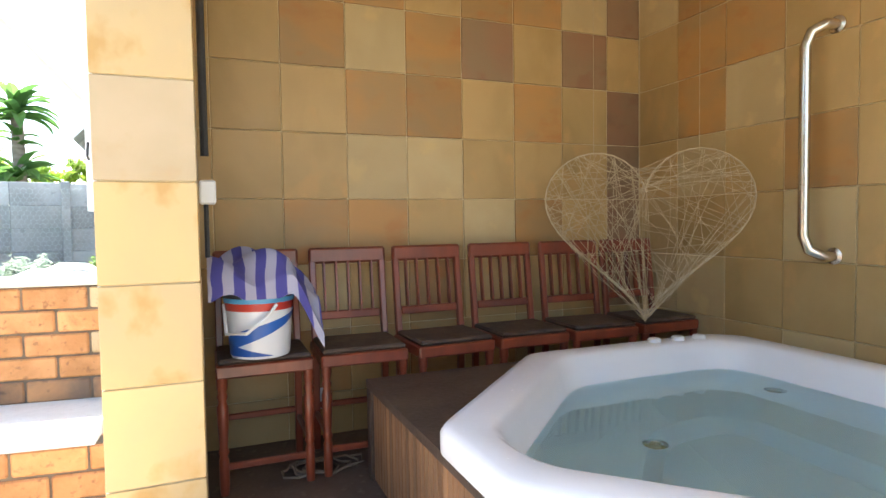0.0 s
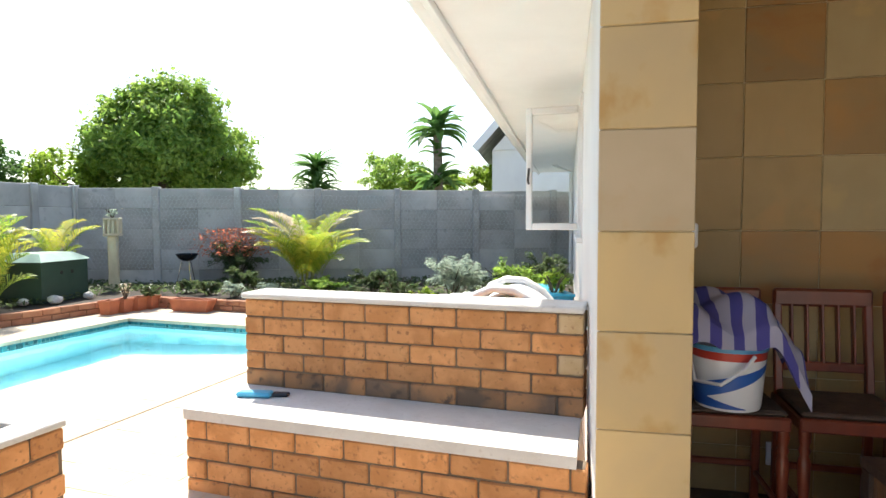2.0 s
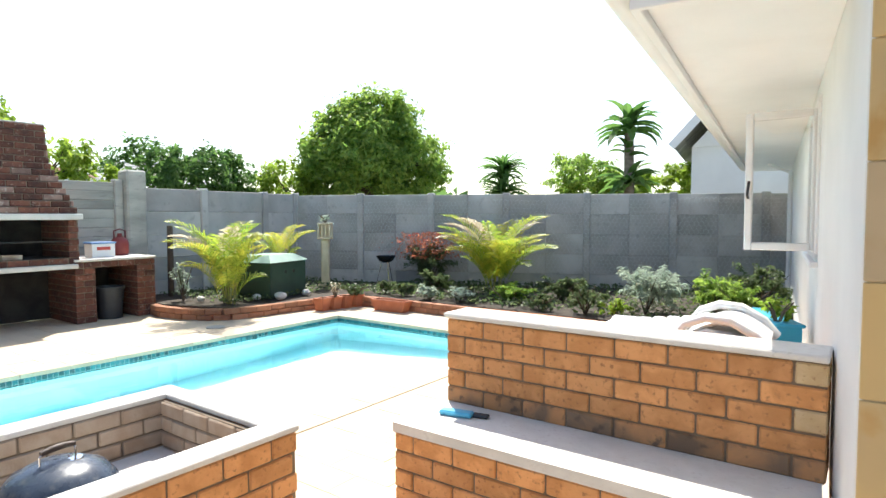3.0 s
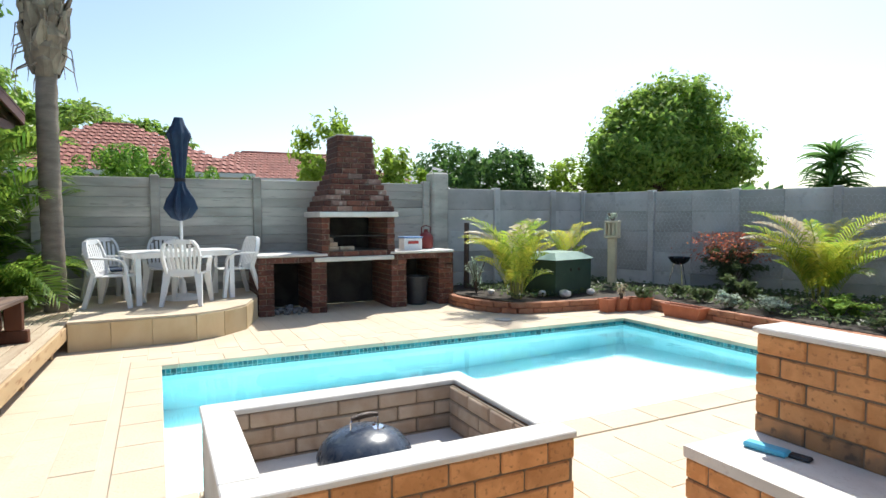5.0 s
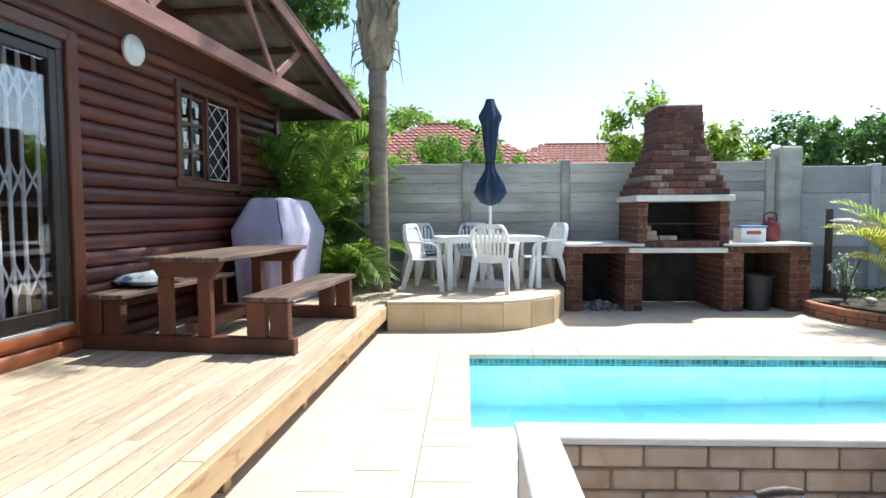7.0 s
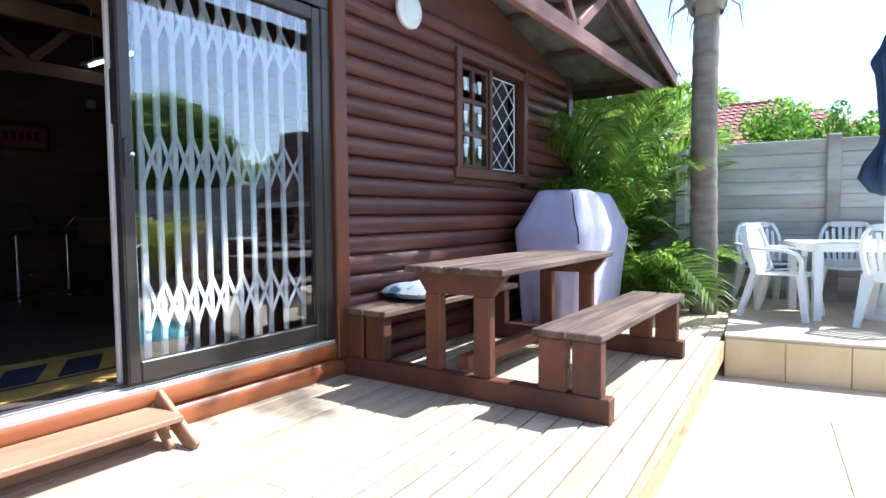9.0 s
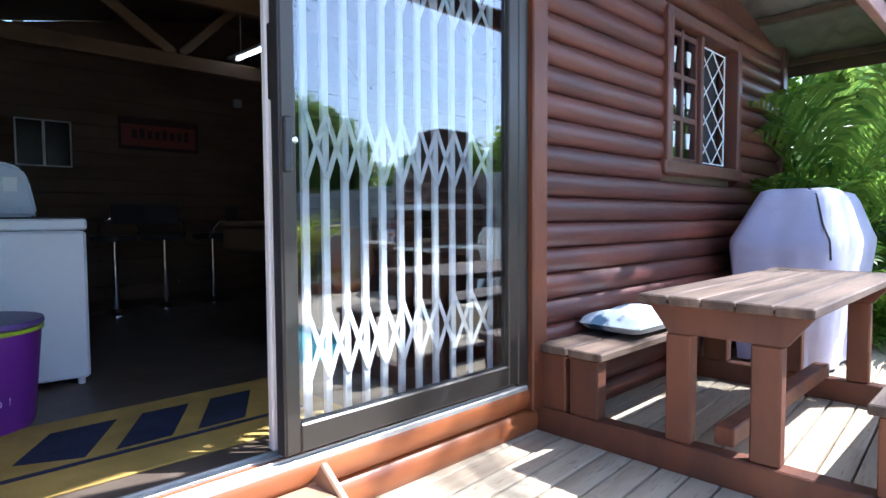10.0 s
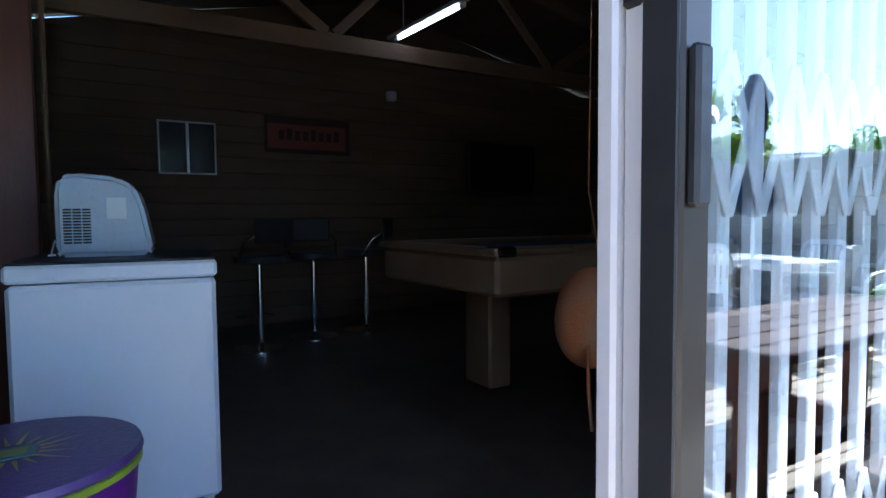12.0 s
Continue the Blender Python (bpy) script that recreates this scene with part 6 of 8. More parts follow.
def areca(x, y, z, height, count, spread, leaf, label, seed, canes=5, dry=0, leaflets=30, lf=0.26, tall=0.36, wide=0.05, upright=0.0, blade=0.034):
    rng = random.Random(seed)
    t = thing("palm_plant", label, "palm", pose(x, y, z, 0, 0, rng.uniform(0, 360)))
    for k in range(canes):
        b = bm_new()
        a = rng.uniform(0, 6.28)
        r = rng.uniform(0.02, 0.14)
        tube(b, [(r * math.cos(a), r * math.sin(a), -0.05), (1.6 * r * math.cos(a), 1.6 * r * math.sin(a), height * 0.35)], [0.02, 0.012], 7)
        part("cane", b, M["cane"], t, smooth=True)
    spec = []
    for k in range(count):
        a = 2.4 * k + rng.uniform(-0.3, 0.3)
        rise = (rng.uniform(0.95, 1.5) if k % 3 else rng.uniform(0.5, 0.95)) * (1 - upright) + 1.42 * upright
        spec.append(((wide * rng.uniform(0.3, 1) * math.cos(a), wide * rng.uniform(0.3, 1) * math.sin(a), height * (rng.uniform(0.10, tall) if upright == 0 else rng.uniform(0.0, tall))), a, spread * (rng.uniform(0.8, 1.15) if upright == 0 else rng.uniform(0.55, 1.15)), rise, rng.uniform(1.2, 2.0) * (1 - 0.4 * upright), lf * rng.uniform(0.85, 1.1), leaflets))
    half = spec[::2]
    fronds_obj("fronds", half, leaf, t, seed, width=blade)
    fronds_obj("fronds", spec[1::2], "lime" if leaf == "yellow" else leaf, t, seed + 1, width=blade)
    if dry:
        fronds_obj("dry_fronds", [((0, 0, height * 0.3), rng.uniform(0, 6.28), spread * 0.95, rng.uniform(0.9, 1.3), 1.2, lf * 0.8, leaflets) for _ in range(dry)], "dry", t, seed + 2)
    return t


M["cane"] = mat("palm_cane", (0.28, 0.27, 0.08), (0.2, 0.2, 0.06), 0.6, 8, stretch=(1, 1, 4))
areca(-8.62, 6.0, 0.18, 1.7, 30, 1.15, "yellow", "yellow-green areca palm in the garden bed", 11, canes=14, dry=2, upright=0.6, lf=0.36, wide=0.24, tall=0.36, leaflets=22, blade=0.024)
areca(-9.5, 7.75, 0.18, 1.9, 16, 0.75, "yellow", "small areca palm behind the green box", 12, dry=1, upright=0.45, wide=0.16, lf=0.28, leaflets=18, blade=0.024, tall=0.36)
areca(-5.75, 9.7, 0.18, 1.3, 36, 1.4, "yellow", "wide feathery palm with yellow-green and dry fronds", 13, canes=5, dry=5, leaflets=30, lf=0.38, upright=0.5, wide=0.22, tall=0.28, blade=0.024)
areca(-10.05, -1.75, 0.0, 2.9, 52, 1.3, "palm", "tall dense areca palm with green fronds beside the cabin", 14, canes=11, leaflets=22, lf=0.50, tall=0.62, wide=0.45, blade=0.05)
areca(-10.2, -2.6, 0.0, 3.2, 40, 1.35, "palm", "tall dense areca palm behind the cabin corner", 15, canes=8, leaflets=22, lf=0.50, tall=0.6, wide=0.4, blade=0.05)
areca(-9.85, -1.35, 0.0, 1.3, 22, 0.75, "palm", "low areca palm at the end of the deck", 16, leaflets=24, lf=0.36)

# tall palm with bulging husk crown
pt = thing("palm_tree", "tall palm tree with grey ringed trunk and shaggy husk crown", "palm tree", pose(-9.62, -0.72, 0.0))
b = bm_new()
zs = [0.0, 0.1] + [0.1 + 0.12 * k for k in range(1, 44)]
tube(b, [(0.012 * math.sin(z), 0.01 * math.cos(1.3 * z), z) for z in zs], [0.19 if z < 0.05 else 0.138 - 0.004 * z + (0.006 if i % 2 else -0.004) for i, z in enumerate(zs)], 20)
part("trunk", b, M["bark"], pt, smooth=True)
rng = random.Random(3)
for k in range(64):
    a = 2.39996 * k
    z = 3.40 + 0.0195 * k
    b = bm_new()
    r = 0.135 + 0.10 * math.sin(math.pi * (0.08 + 0.85 * k / 64))
    o = Vector((math.cos(a), math.sin(a), 0))
    s = Vector((-o.y, o.x, 0))
    p0, p1, p2 = o * (r - 0.03) + Vector((0, 0, z)), o * (r + 0.05) + Vector((0, 0, z + 0.20)), o * (r + rng.uniform(-0.02, 0.10)) + s * rng.uniform(-0.08, 0.08) + Vector((0, 0, z + rng.uniform(0.28, 0.5)))
    vs = []
    for p, w in ((p0, 0.10), (p1, rng.uniform(0.05, 0.12)), (p2, 0.03)):
        vs.append([b.verts.new(p - s * w + o * -0.02), b.verts.new(p + o * 0.02), b.verts.new(p + s * w + o * -0.02), b.verts.new(p - o * 0.04)])
    for u, w in zip(vs, vs[1:]):
        for i in range(4):
            b.faces.new((u[i], u[(i + 1) % 4], w[(i + 1) % 4], w[i]))
    b.faces.new(vs[0][::-1]), b.faces.new(vs[-1])
    part("husk", b, M["husk"], pt)
b = bm_new()
tube(b, [(0, 0, 3.5), (0, 0, 4.0), (0, 0, 4.6), (0, 0, 5.6)], [0.12, 0.19, 0.18, 0.12], 16)
part("crown_shaft", b, M["husk"], pt, smooth=True)
for k in range(26):
    b = bm_new()
    a = rng.uniform(0, 6.28)
    z = rng.uniform(3.5, 4.4)
    o = Vector((math.cos(a), math.sin(a), 0))
    tube(b, [o * 0.2 + Vector((0, 0, z)), o * 0.34 + Vector((0, 0, z - 0.08)), o * 0.38 + Vector((0, 0, z - rng.uniform(0.2, 0.45)))], [0.012, 0.008, 0.003], 5)
    part("loose_fibre", b, M["husk"], pt)
fronds_obj("fronds", [((0, 0, 5.5), 2 * math.pi * k / 20 + rng.uniform(-0.1, 0.1), rng.uniform(2.3, 2.9), rng.uniform(0.4, 1.35), rng.uniform(1.3, 1.9), 0.55, 46) for k in range(20)], "palm", pt, 31, width=0.04, thick=0.02)


def shrub(name, x, y, z, r, h, count, size, leaf, label, seed, ratio=0.35, cat="shrub", up=0.6):
    rng = np.random.default_rng(seed)
    t = thing(name, label, cat, pose(x, y, z))
    b = bm_new()
    for k in range(7):
        a = rng.uniform(0, 6.28)
        tube(b, [(0, 0, -0.03), (0.3 * r * math.cos(a), 0.3 * r * math.sin(a), h * 0.4), (0.7 * r * math.cos(a), 0.7 * r * math.sin(a), h * 0.75)], [0.012, 0.008, 0.004], 5)
    part("stem", b, M["trunk"], t)
    blobs = [(rng.uniform(-0.4, 0.4) * r, rng.uniform(-0.4, 0.4) * r, h * rng.uniform(0.4, 0.62), r * 0.62, r * 0.62, h * 0.4) for _ in range(5)]
    pos, nrm = crown_points(rng, blobs, count, 0.7)
    pos[:, 2] = np.maximum(pos[:, 2], 0.01)
    o = new("foliage", leaves_mesh("foliage", pos, nrm + np.array([0, 0, up]), size, LEAF[leaf], ratio, rng))
    o.parent = t
    return t


fb = shrub("flower_bush", -7.55, 10.0, 0.18, 0.62, 0.95, 2600, 0.045, "shrub", "bushy plant topped with red-orange flower spikes", 41, 0.2, "bush", 1.5)
rgn = np.random.default_rng(42)
pos = np.stack([rgn.normal(0, 0.33, 1500), rgn.normal(0, 0.33, 1500), rgn.uniform(0.55, 1.08, 1500)], 1)
o = new("blossom", leaves_mesh("blossom", pos, rgn.normal(size=(1500, 3)), 0.028, LEAF["red"], 0.4, rgn))
o.parent = fb
tagged(o, kind="stuff")
shrub("shrub", -3.45, 8.35, 0.18, 0.36, 0.5, 1500, 0.03, "shrub", "small olive-green shrub with pinkish tips", 43)
shrub("shrub", -2.75, 8.85, 0.18, 0.55, 0.75, 3200, 0.05, "grey", "silvery grey lavender bush", 44, 0.12, "bush", 1.2)
shrub("shrub", -2.95, 8.2, 0.18, 0.25, 0.3, 700, 0.03, "bright", "small bright green cushion plant", 45)
for i, (x, y, r, h) in enumerate(((-2.0, 9.7, 0.6, 0.6), (-1.5, 10.4, 0.6, 0.7), (-1.55, 9.3, 0.45, 0.5), (-4.3, 9.4, 0.5, 0.45), (-4.9, 8.6, 0.45, 0.35), (-6.6, 9.0, 0.45, 0.4))):
    shrub("shrub", x, y, 0.18, r, h, 1500, 0.04, "shrub" if i % 2 else "tree", "leafy green weed clump in the bed", 50 + i)
for i, (x, y) in enumerate(((-6.9, 8.4), (-5.6, 8.3), (-7.4, 8.5), (-6.2, 8.25), (-4.1, 8.25))):
    shrub("shrub", x, y, 0.18, 0.28, 0.26, 420, 0.04, "grey" if i % 2 else "shrub", "low pale-leaved bedding plant", 60 + i)
shrub("shrub", -9.55, 5.75, 0.18, 0.24, 0.75, 600, 0.03, "grey", "straggly pale green plant beside the braai", 66)
# leaf litter and ground cover in the bed
rgn = np.random.default_rng(9)
k = 5000
px_ = rgn.uniform(-10.6, -1.1, k)
py_ = np.where(px_ < -8, rgn.uniform(5.8, 9.3, k), 8.1 + rgn.uniform(0, 1, k) * np.maximum(0.6, 9.2 + 0.395 * (px_ + 10.8) - 8.3))
keep = (py_ < 9.0 + 0.395 * (px_ + 10.8)) & ~((px_ > -8.3) & (py_ < 8.05))
pos = np.stack([px_, py_, 0.21 + rgn.uniform(0, 0.05, k)], 1)[keep]
o = new("ground_cover", leaves_mesh("ground_cover", pos, rgn.normal(size=pos.shape) * 0.5 + np.array([0, 0, 1]), 0.045, LEAF["shrub"], 0.5, rgn))
tagged(o, "scattered low leaves and litter on the soil", "ground cover", "", "stuff")

# ---- garden objects ----
gx = thing("pump_box", "dark green pool pump box with a pale green lid", "box", pose(-8.92, 7.05, 0.2, 0, 0, 12))
b = bm_new()
prism(b, [(-0.42, -0.48), (0.42, -0.48), (0.42, 0.48), (-0.42, 0.48)], -0.02, 0.6)
part("body", b, M["green_box"], gx)
b = bm_new()
lo = [b.verts.new(p) for p in ((-0.46, -0.52, 0.6), (0.46, -0.52, 0.6), (0.46, 0.52, 0.6), (-0.46, 0.52, 0.6))]
hi = [b.verts.new(p) for p in ((-0.28, -0.34, 0.72), (0.28, -0.34, 0.72), (0.28, 0.34, 0.72), (-0.28, 0.34, 0.72))]
b.faces.new(lo[::-1]), b.faces.new(hi)
for k in range(4):
    b.faces.new((lo[k], lo[(k + 1) % 4], hi[(k + 1) % 4], hi[k]))
part("lid", b, mat("green_lid", (0.24, 0.36, 0.30), (0.18, 0.29, 0.24), 0.4, 3), gx, "pale green lid")
for y in (-0.08, 0.14):
    b = bm_new()
    lathe(b, [(0.0, 0), (0.03, 0), (0.03, 0.006), (0.0, 0.007)], 12, Matrix.Translation((0.42, y, 0.42)) @ Matrix.Rotation(radians(90), 4, "Y"))
    part("vent_hole", b, M["soot_and_shade"], gx)

lp = thing("garden_lantern_post", "cream stone garden post with a slotted lantern head", "lantern post", pose(-9.15, 8.6, 0.18, 0, 0, 35) @ Matrix.Diagonal((0.8, 0.8, 1, 1)))
b = bm_new()
span(b, -0.16, 0.16, -0.16, 0.16, -0.02, 0.06, 0.02), span(b, -0.10, 0.10, -0.10, 0.10, 0.06, 0.95, 0.02)
part("shaft", b, M["cream_stone"], lp)
b = bm_new()
span(b, -0.17, 0.17, -0.17, 0.17, 0.95, 1.0, 0.015)
part("lantern_base", b, M["cream_stone"], lp)
b = bm_new()
span(b, -0.17, 0.17, -0.17, 0.17, 1.24, 1.29, 0.015)
part("lantern_cap", b, M["cream_stone"], lp)
for sx in (-1, -0.34, 0.34, 1):
    for sy in (-1, -0.34, 0.34, 1):
        if abs(sx) == 1 or abs(sy) == 1:
            b = bm_new()
            span(b, sx * 0.14 - 0.024, sx * 0.14 + 0.024, sy * 0.14 - 0.024, sy * 0.14 + 0.024, 1.0, 1.24, 0.005)
            part("lantern_bar", b, M["cream_stone"], lp)
b = bm_new()
span(b, -0.09, 0.09, -0.09, 0.09, 1.0, 1.24, 0.004)
part("lantern_core", b, M["cream_stone"], lp)
shrub("shrub", -9.15, 8.6, 1.47, 0.15, 0.2, 160, 0.03, "grey", "tiny succulent on the lantern post", 71)


def pot(x, y, w, d, h, a, label):
    t = thing("flower_pot", label, "pot", pose(x, y, 0, 0, 0, a), group="terracotta pots along the kerb")
    b = bm_new()
    lo, hi = 0.82, 1.0
    secs = [(w * lo, d * lo, 0), (w * hi, d * hi, h), (w * hi + 0.02, d * hi + 0.02, h), (w * hi + 0.02, d * hi + 0.02, h + 0.025), (w * hi - 0.03, d * hi - 0.03, h + 0.025), (w * lo - 0.02, d * lo - 0.02, 0.05)]
    prev = None
    for sx, sy, z in secs:
        rg = [b.verts.new((u * sx / 2, v_ * sy / 2, z)) for u, v_ in ((-1, -1), (1, -1), (1, 1), (-1, 1))]
        if prev:
            for k in range(4):
                b.faces.new((prev[k], prev[(k + 1) % 4], rg[(k + 1) % 4], rg[k]))
        else:
            b.faces.new(rg[::-1])
        prev = rg
    b.faces.new(prev)
    part("pot_body", b, M["terracotta"], t)
    b = bm_new()
    span(b, -w * 0.44, w * 0.44, -d * 0.44, d * 0.44, h - 0.05, h - 0.005, 0.004)
    part("potting_soil", b, M["soil"], t)


for i in range(4):
    pot(-7.62 + 0.045 * i, 7.12 + 0.2 * i + 0.02 * i, 0.2, 0.2, 0.19, 5, "small square terracotta pot at the garden kerb")
pot(-6.62, 7.74, 0.72, 0.2, 0.17, 2, "long terracotta planter trough at the garden kerb")
shrub("shrub", -7.55, 7.35, 0.2, 0.14, 0.32, 60, 0.03, "dry", "sparse dry twiggy plant in a pot", 72)
shrub("shrub", -7.42, 7.72, 0.2, 0.3, 0.22, 260, 0.045, "shrub", "trailing succulent in a terracotta pot", 73)
for i, (x, y, r) in enumerate(((-8.25, 6.75, 0.1), (-8.3, 7.35, 0.08), (-8.5, 6.45, 0.08), (-9.1, 5.8, 0.07))):
    b = bm_new()
    bmesh.ops.create_icosphere(b, subdivisions=2, radius=r)
    for v_ in b.verts:
        v_.co *= 1 + 0.22 * noise.noise(v_.co * 14 + Vector((i * 7, 0, 0)))
        v_.co.z *= 0.7
    solid("rock", b, mat("white_rock", (0.62, 0.60, 0.56), (0.45, 0.43, 0.40), 0.85, 10, bump=0.4) if i == 0 else bpy.data.materials["white_rock"], "pale rounded garden rock on the soil", "rock", m=Matrix.Translation((x, y, 0.21 + r * 0.35)))

gp = thing("garden_post", "dark weathered timber post standing in the bed", "post", pose(-10.3, 5.95, 0.0))
b = bm_new()
tube(b, [(0, 0, 0.1), (0.006, 0.0, 0.8), (0, 0.008, 1.44)], [0.055, 0.052, 0.048], 12)
part("shaft", b, M["dark_timber"], gp, smooth=True)
dc = thing("drain_cover", "small round grey drain lid in the paving", "drain cover", pose(-7.75, 5.2, 0.0))
b = bm_new()
lathe(b, [(0.0, 0.0), (0.13, 0.0), (0.13, 0.008), (0.0, 0.01)], 24)
part("lid", b, M["concrete"], dc)

# loungers and planter behind the brick wall
ln = thing("sun_lounger", "white moulded plastic sun loungers stacked behind the brick wall", "lounger", pose(-1.17, 4.55, 0.0, 0, 0, 4))
for k in range(2):
    b = bm_new()
    for i in range(6):
        span(b, -0.56 + i * 0.1, -0.475 + i * 0.1, -0.30, 0.30, 0.67 + 0.1 * k + 0.012 * i, 0.695 + 0.1 * k + 0.012 * i, 0.008)
    span(b, -0.58, 0.55, -0.34, -0.28, 0.64 + 0.1 * k, 0.71 + 0.1 * k, 0.018), span(b, -0.58, 0.55, 0.28, 0.34, 0.64 + 0.1 * k, 0.71 + 0.1 * k, 0.018)
    part("frame", b, M["plastic"], ln)
    for s in (-0.31, 0.31):
        b = bm_new()
        for off in (-0.03, 0.0, 0.03):
            tube(b, [(-0.02, s + off, 0.69 + 0.1 * k), (0.06, s + off, 0.80 + 0.1 * k), (0.18, s + off, 0.85 + 0.1 * k), (0.32, s + off, 0.84 + 0.1 * k), (0.46, s + off, 0.76 + 0.1 * k), (0.54, s + off, 0.66 + 0.1 * k)], 0.026, 10)
        part("arm", b, M["plastic"], ln, smooth=True)
    # bowed backrest shell
    b = bm_new()
    n = 12
    rows_ = []
    for i in range(n + 1):
        u = i / n
        x, z = 0.02 + 0.5 * u, 0.70 + 0.1 * k + 0.12 * math.sin(math.pi * u)
        rows_.append([b.verts.new((x, y, z + d)) for d in (0.0, -0.018) for y in (-0.28, 0.28)])
    for p, q in zip(rows_, rows_[1:]):
        b.faces.new((p[0], q[0], q[1], p[1])), b.faces.new((p[2], p[3], q[3], q[2])), b.faces.new((p[0], p[2], q[2], q[0])), b.faces.new((p[1], q[1], q[3], p[3]))
    part("backrest", b, M["plastic"], ln, smooth=True)
for sx in (-0.5, 0.48):
    for sy in (-0.29, 0.29):
        b = bm_new()
        span(b, sx - 0.03, sx + 0.03, sy - 0.03, sy + 0.03, 0.0, 0.66, 0.01)
        part("leg", b, M["plastic"], ln)
bp_ = thing("blue_planter", "bright blue plastic trough planter with a green seedling", "planter", pose(-0.78, 5.35, 0.6531, 0, 0, -63.6) @ Matrix.Diagonal((0.75, 1, 1, 1)))
b = bm_new()
prism(b, [(-0.5, -0.1), (0.5, -0.1), (0.5, 0.1), (-0.5, 0.1)], 0.0, 0.16)
span(b, -0.52, 0.52, -0.12, 0.12, 0.15, 0.175, 0.008)
part("trough", b, plain("blue_plastic", (0.03, 0.33, 0.52), 0.4), bp_)
shrub("shrub", -0.68, 5.12, 0.82, 0.14, 0.2, 200, 0.03, "bright", "small green seedling in the blue trough", 74)
st = thing("planter_stand", "low brick stand carrying the blue trough", "stand", pose(-0.78, 5.35, 0.0, 0, 0, -63.6))
brick_wall(st, pose(-0.35, 0, 0), 0.7, 0.0, 7, 0.2, M["brick"], ch=0.0933)
bl = thing("pool_brush_head", "light blue plastic tool lying on the planter ledge", "tool", pose(-2.06, 3.12, 0.433, 0, 0, 12))
b = bm_new()
cbox(b, (0.20, 0.07, 0.03), Matrix.Translation((0, 0, 0.015)), 0.01)
part("head", b, plain("sky_blue_plastic", (0.08, 0.42, 0.62), 0.4), bl)
b = bm_new()
cbox(b, (0.1, 0.05, 0.02), Matrix.Translation((0.14, 0.02, 0.01)), 0.008)
part("grip", b, M["black_plastic"], bl)



# ---- hot tub corner ----
def bar_stool():
    t = thing("bar_stool", "red-stained wooden bar stool with slatted back and dark padded seat", "stool", group="bar stools along the tiled wall")
    # local -y is the front
    turned = [(0.019, 0.0), (0.022, 0.06), (0.022, 0.16), (0.016, 0.18), (0.024, 0.2), (0.018, 0.22), (0.023, 0.30), (0.026, 0.40), (0.017, 0.43), (0.025, 0.45), (0.017, 0.47), (0.024, 0.49), (0.024, 0.555)]
    for sx in (-0.19, 0.19):
        b = bm_new()
        lathe(b, turned, 14, Matrix.Translation((sx, -0.18, 0)))
        cap_top(b, 14)
        part("leg", b, M["stool"], t, smooth=True)
        b = bm_new()
        beam(b, (sx, 0.19, 0.0), (sx, 0.17, 0.58), 0.036, 0.036)
        part("leg", b, M["stool"], t)
        b = bm_new()
        beam(b, (sx, 0.17, 0.58), (sx, 0.225, 1.02), 0.036, 0.034)
        part("back_post", b, M["stool"], t)
        b = bm_new()
        beam(b, (sx, -0.18, 0.2), (sx, 0.185, 0.2), 0.022, 0.03)
        part("side_rail", b, M["stool"], t)
    for y, z in ((-0.18, 0.13), (0.185, 0.24)):
        b = bm_new()
        beam(b, (-0.19, y, z), (0.19, y, z), 0.022, 0.032)
        part("foot_rail", b, M["stool"], t)
    b = bm_new()
    span(b, -0.215, 0.215, -0.205, 0.20, 0.53, 0.59, 0.008)
    part("seat_frame", b, M["stool"], t)
    b = bm_new()
    span(b, -0.205, 0.205, -0.195, 0.165, 0.59, 0.615, 0.012)
    part("seat", b, M["stool_pad"], t, "dusty dark leather pad")
    b = bm_new()
    span(b, -0.21, 0.21, 0.205, 0.24, 1.0, 1.085, 0.012)
    part("top_rail", b, M["stool"], t)
    b = bm_new()
    span(b, -0.17, 0.17, 0.175, 0.205, 0.70, 0.745, 0.006)
    part("lower_rail", b, M["stool"], t)
    for k in range(5):
        b = bm_new()
        x = -0.13 + 0.065 * k
        beam(b, (x, 0.19, 0.74), (x, 0.222, 1.01), 0.012, 0.034, 0.003)
        part("back_slat", b, M["stool"], t)
    return t


bs_ = bar_stool()
bs_.matrix_basis = HM @ pose(0.59, 0.62, 0)
for k in range(1, 6):
    copy_thing(bs_, HM @ pose(0.59 + 0.472 * k, 0.62 + 0.01 * (k % 2), 0, 0, 0, (-1.5, 2, 0.5, -2, 1)[k - 1]))

BUCKET_M = HM @ pose(0.575, 0.50, 0.616)
bk = thing("plastic_bucket", "white plastic paint bucket with red band and blue swoosh print", "bucket", BUCKET_M)
b = bm_new()
lathe(b, [(0.0, 0.0), (0.128, 0.0), (0.132, 0.01), (0.152, 0.27), (0.0, 0.27)], 40)
part("body", b, M["plastic"], bk, smooth=True)


def wrap(bm, rad, z0, z1, fn, n=40, a0=-math.pi, a1=0.0):
    """Strip printed on a round body: fn(u) gives its lower and upper height."""
    prev = None
    for k in range(n + 1):
        u = k / n
        a = a0 + (a1 - a0) * u
        lo, hi = fn(u)
        pr = []
        for z in (lo, hi):
            r = rad(z) + 0.0012
            pr.append(bm.verts.new((r * math.cos(a), r * math.sin(a), z)))
        if prev and (hi - lo) > 1e-4:
            bm.faces.new((prev[0], pr[0], pr[1], prev[1]))
        prev = pr
    return bm


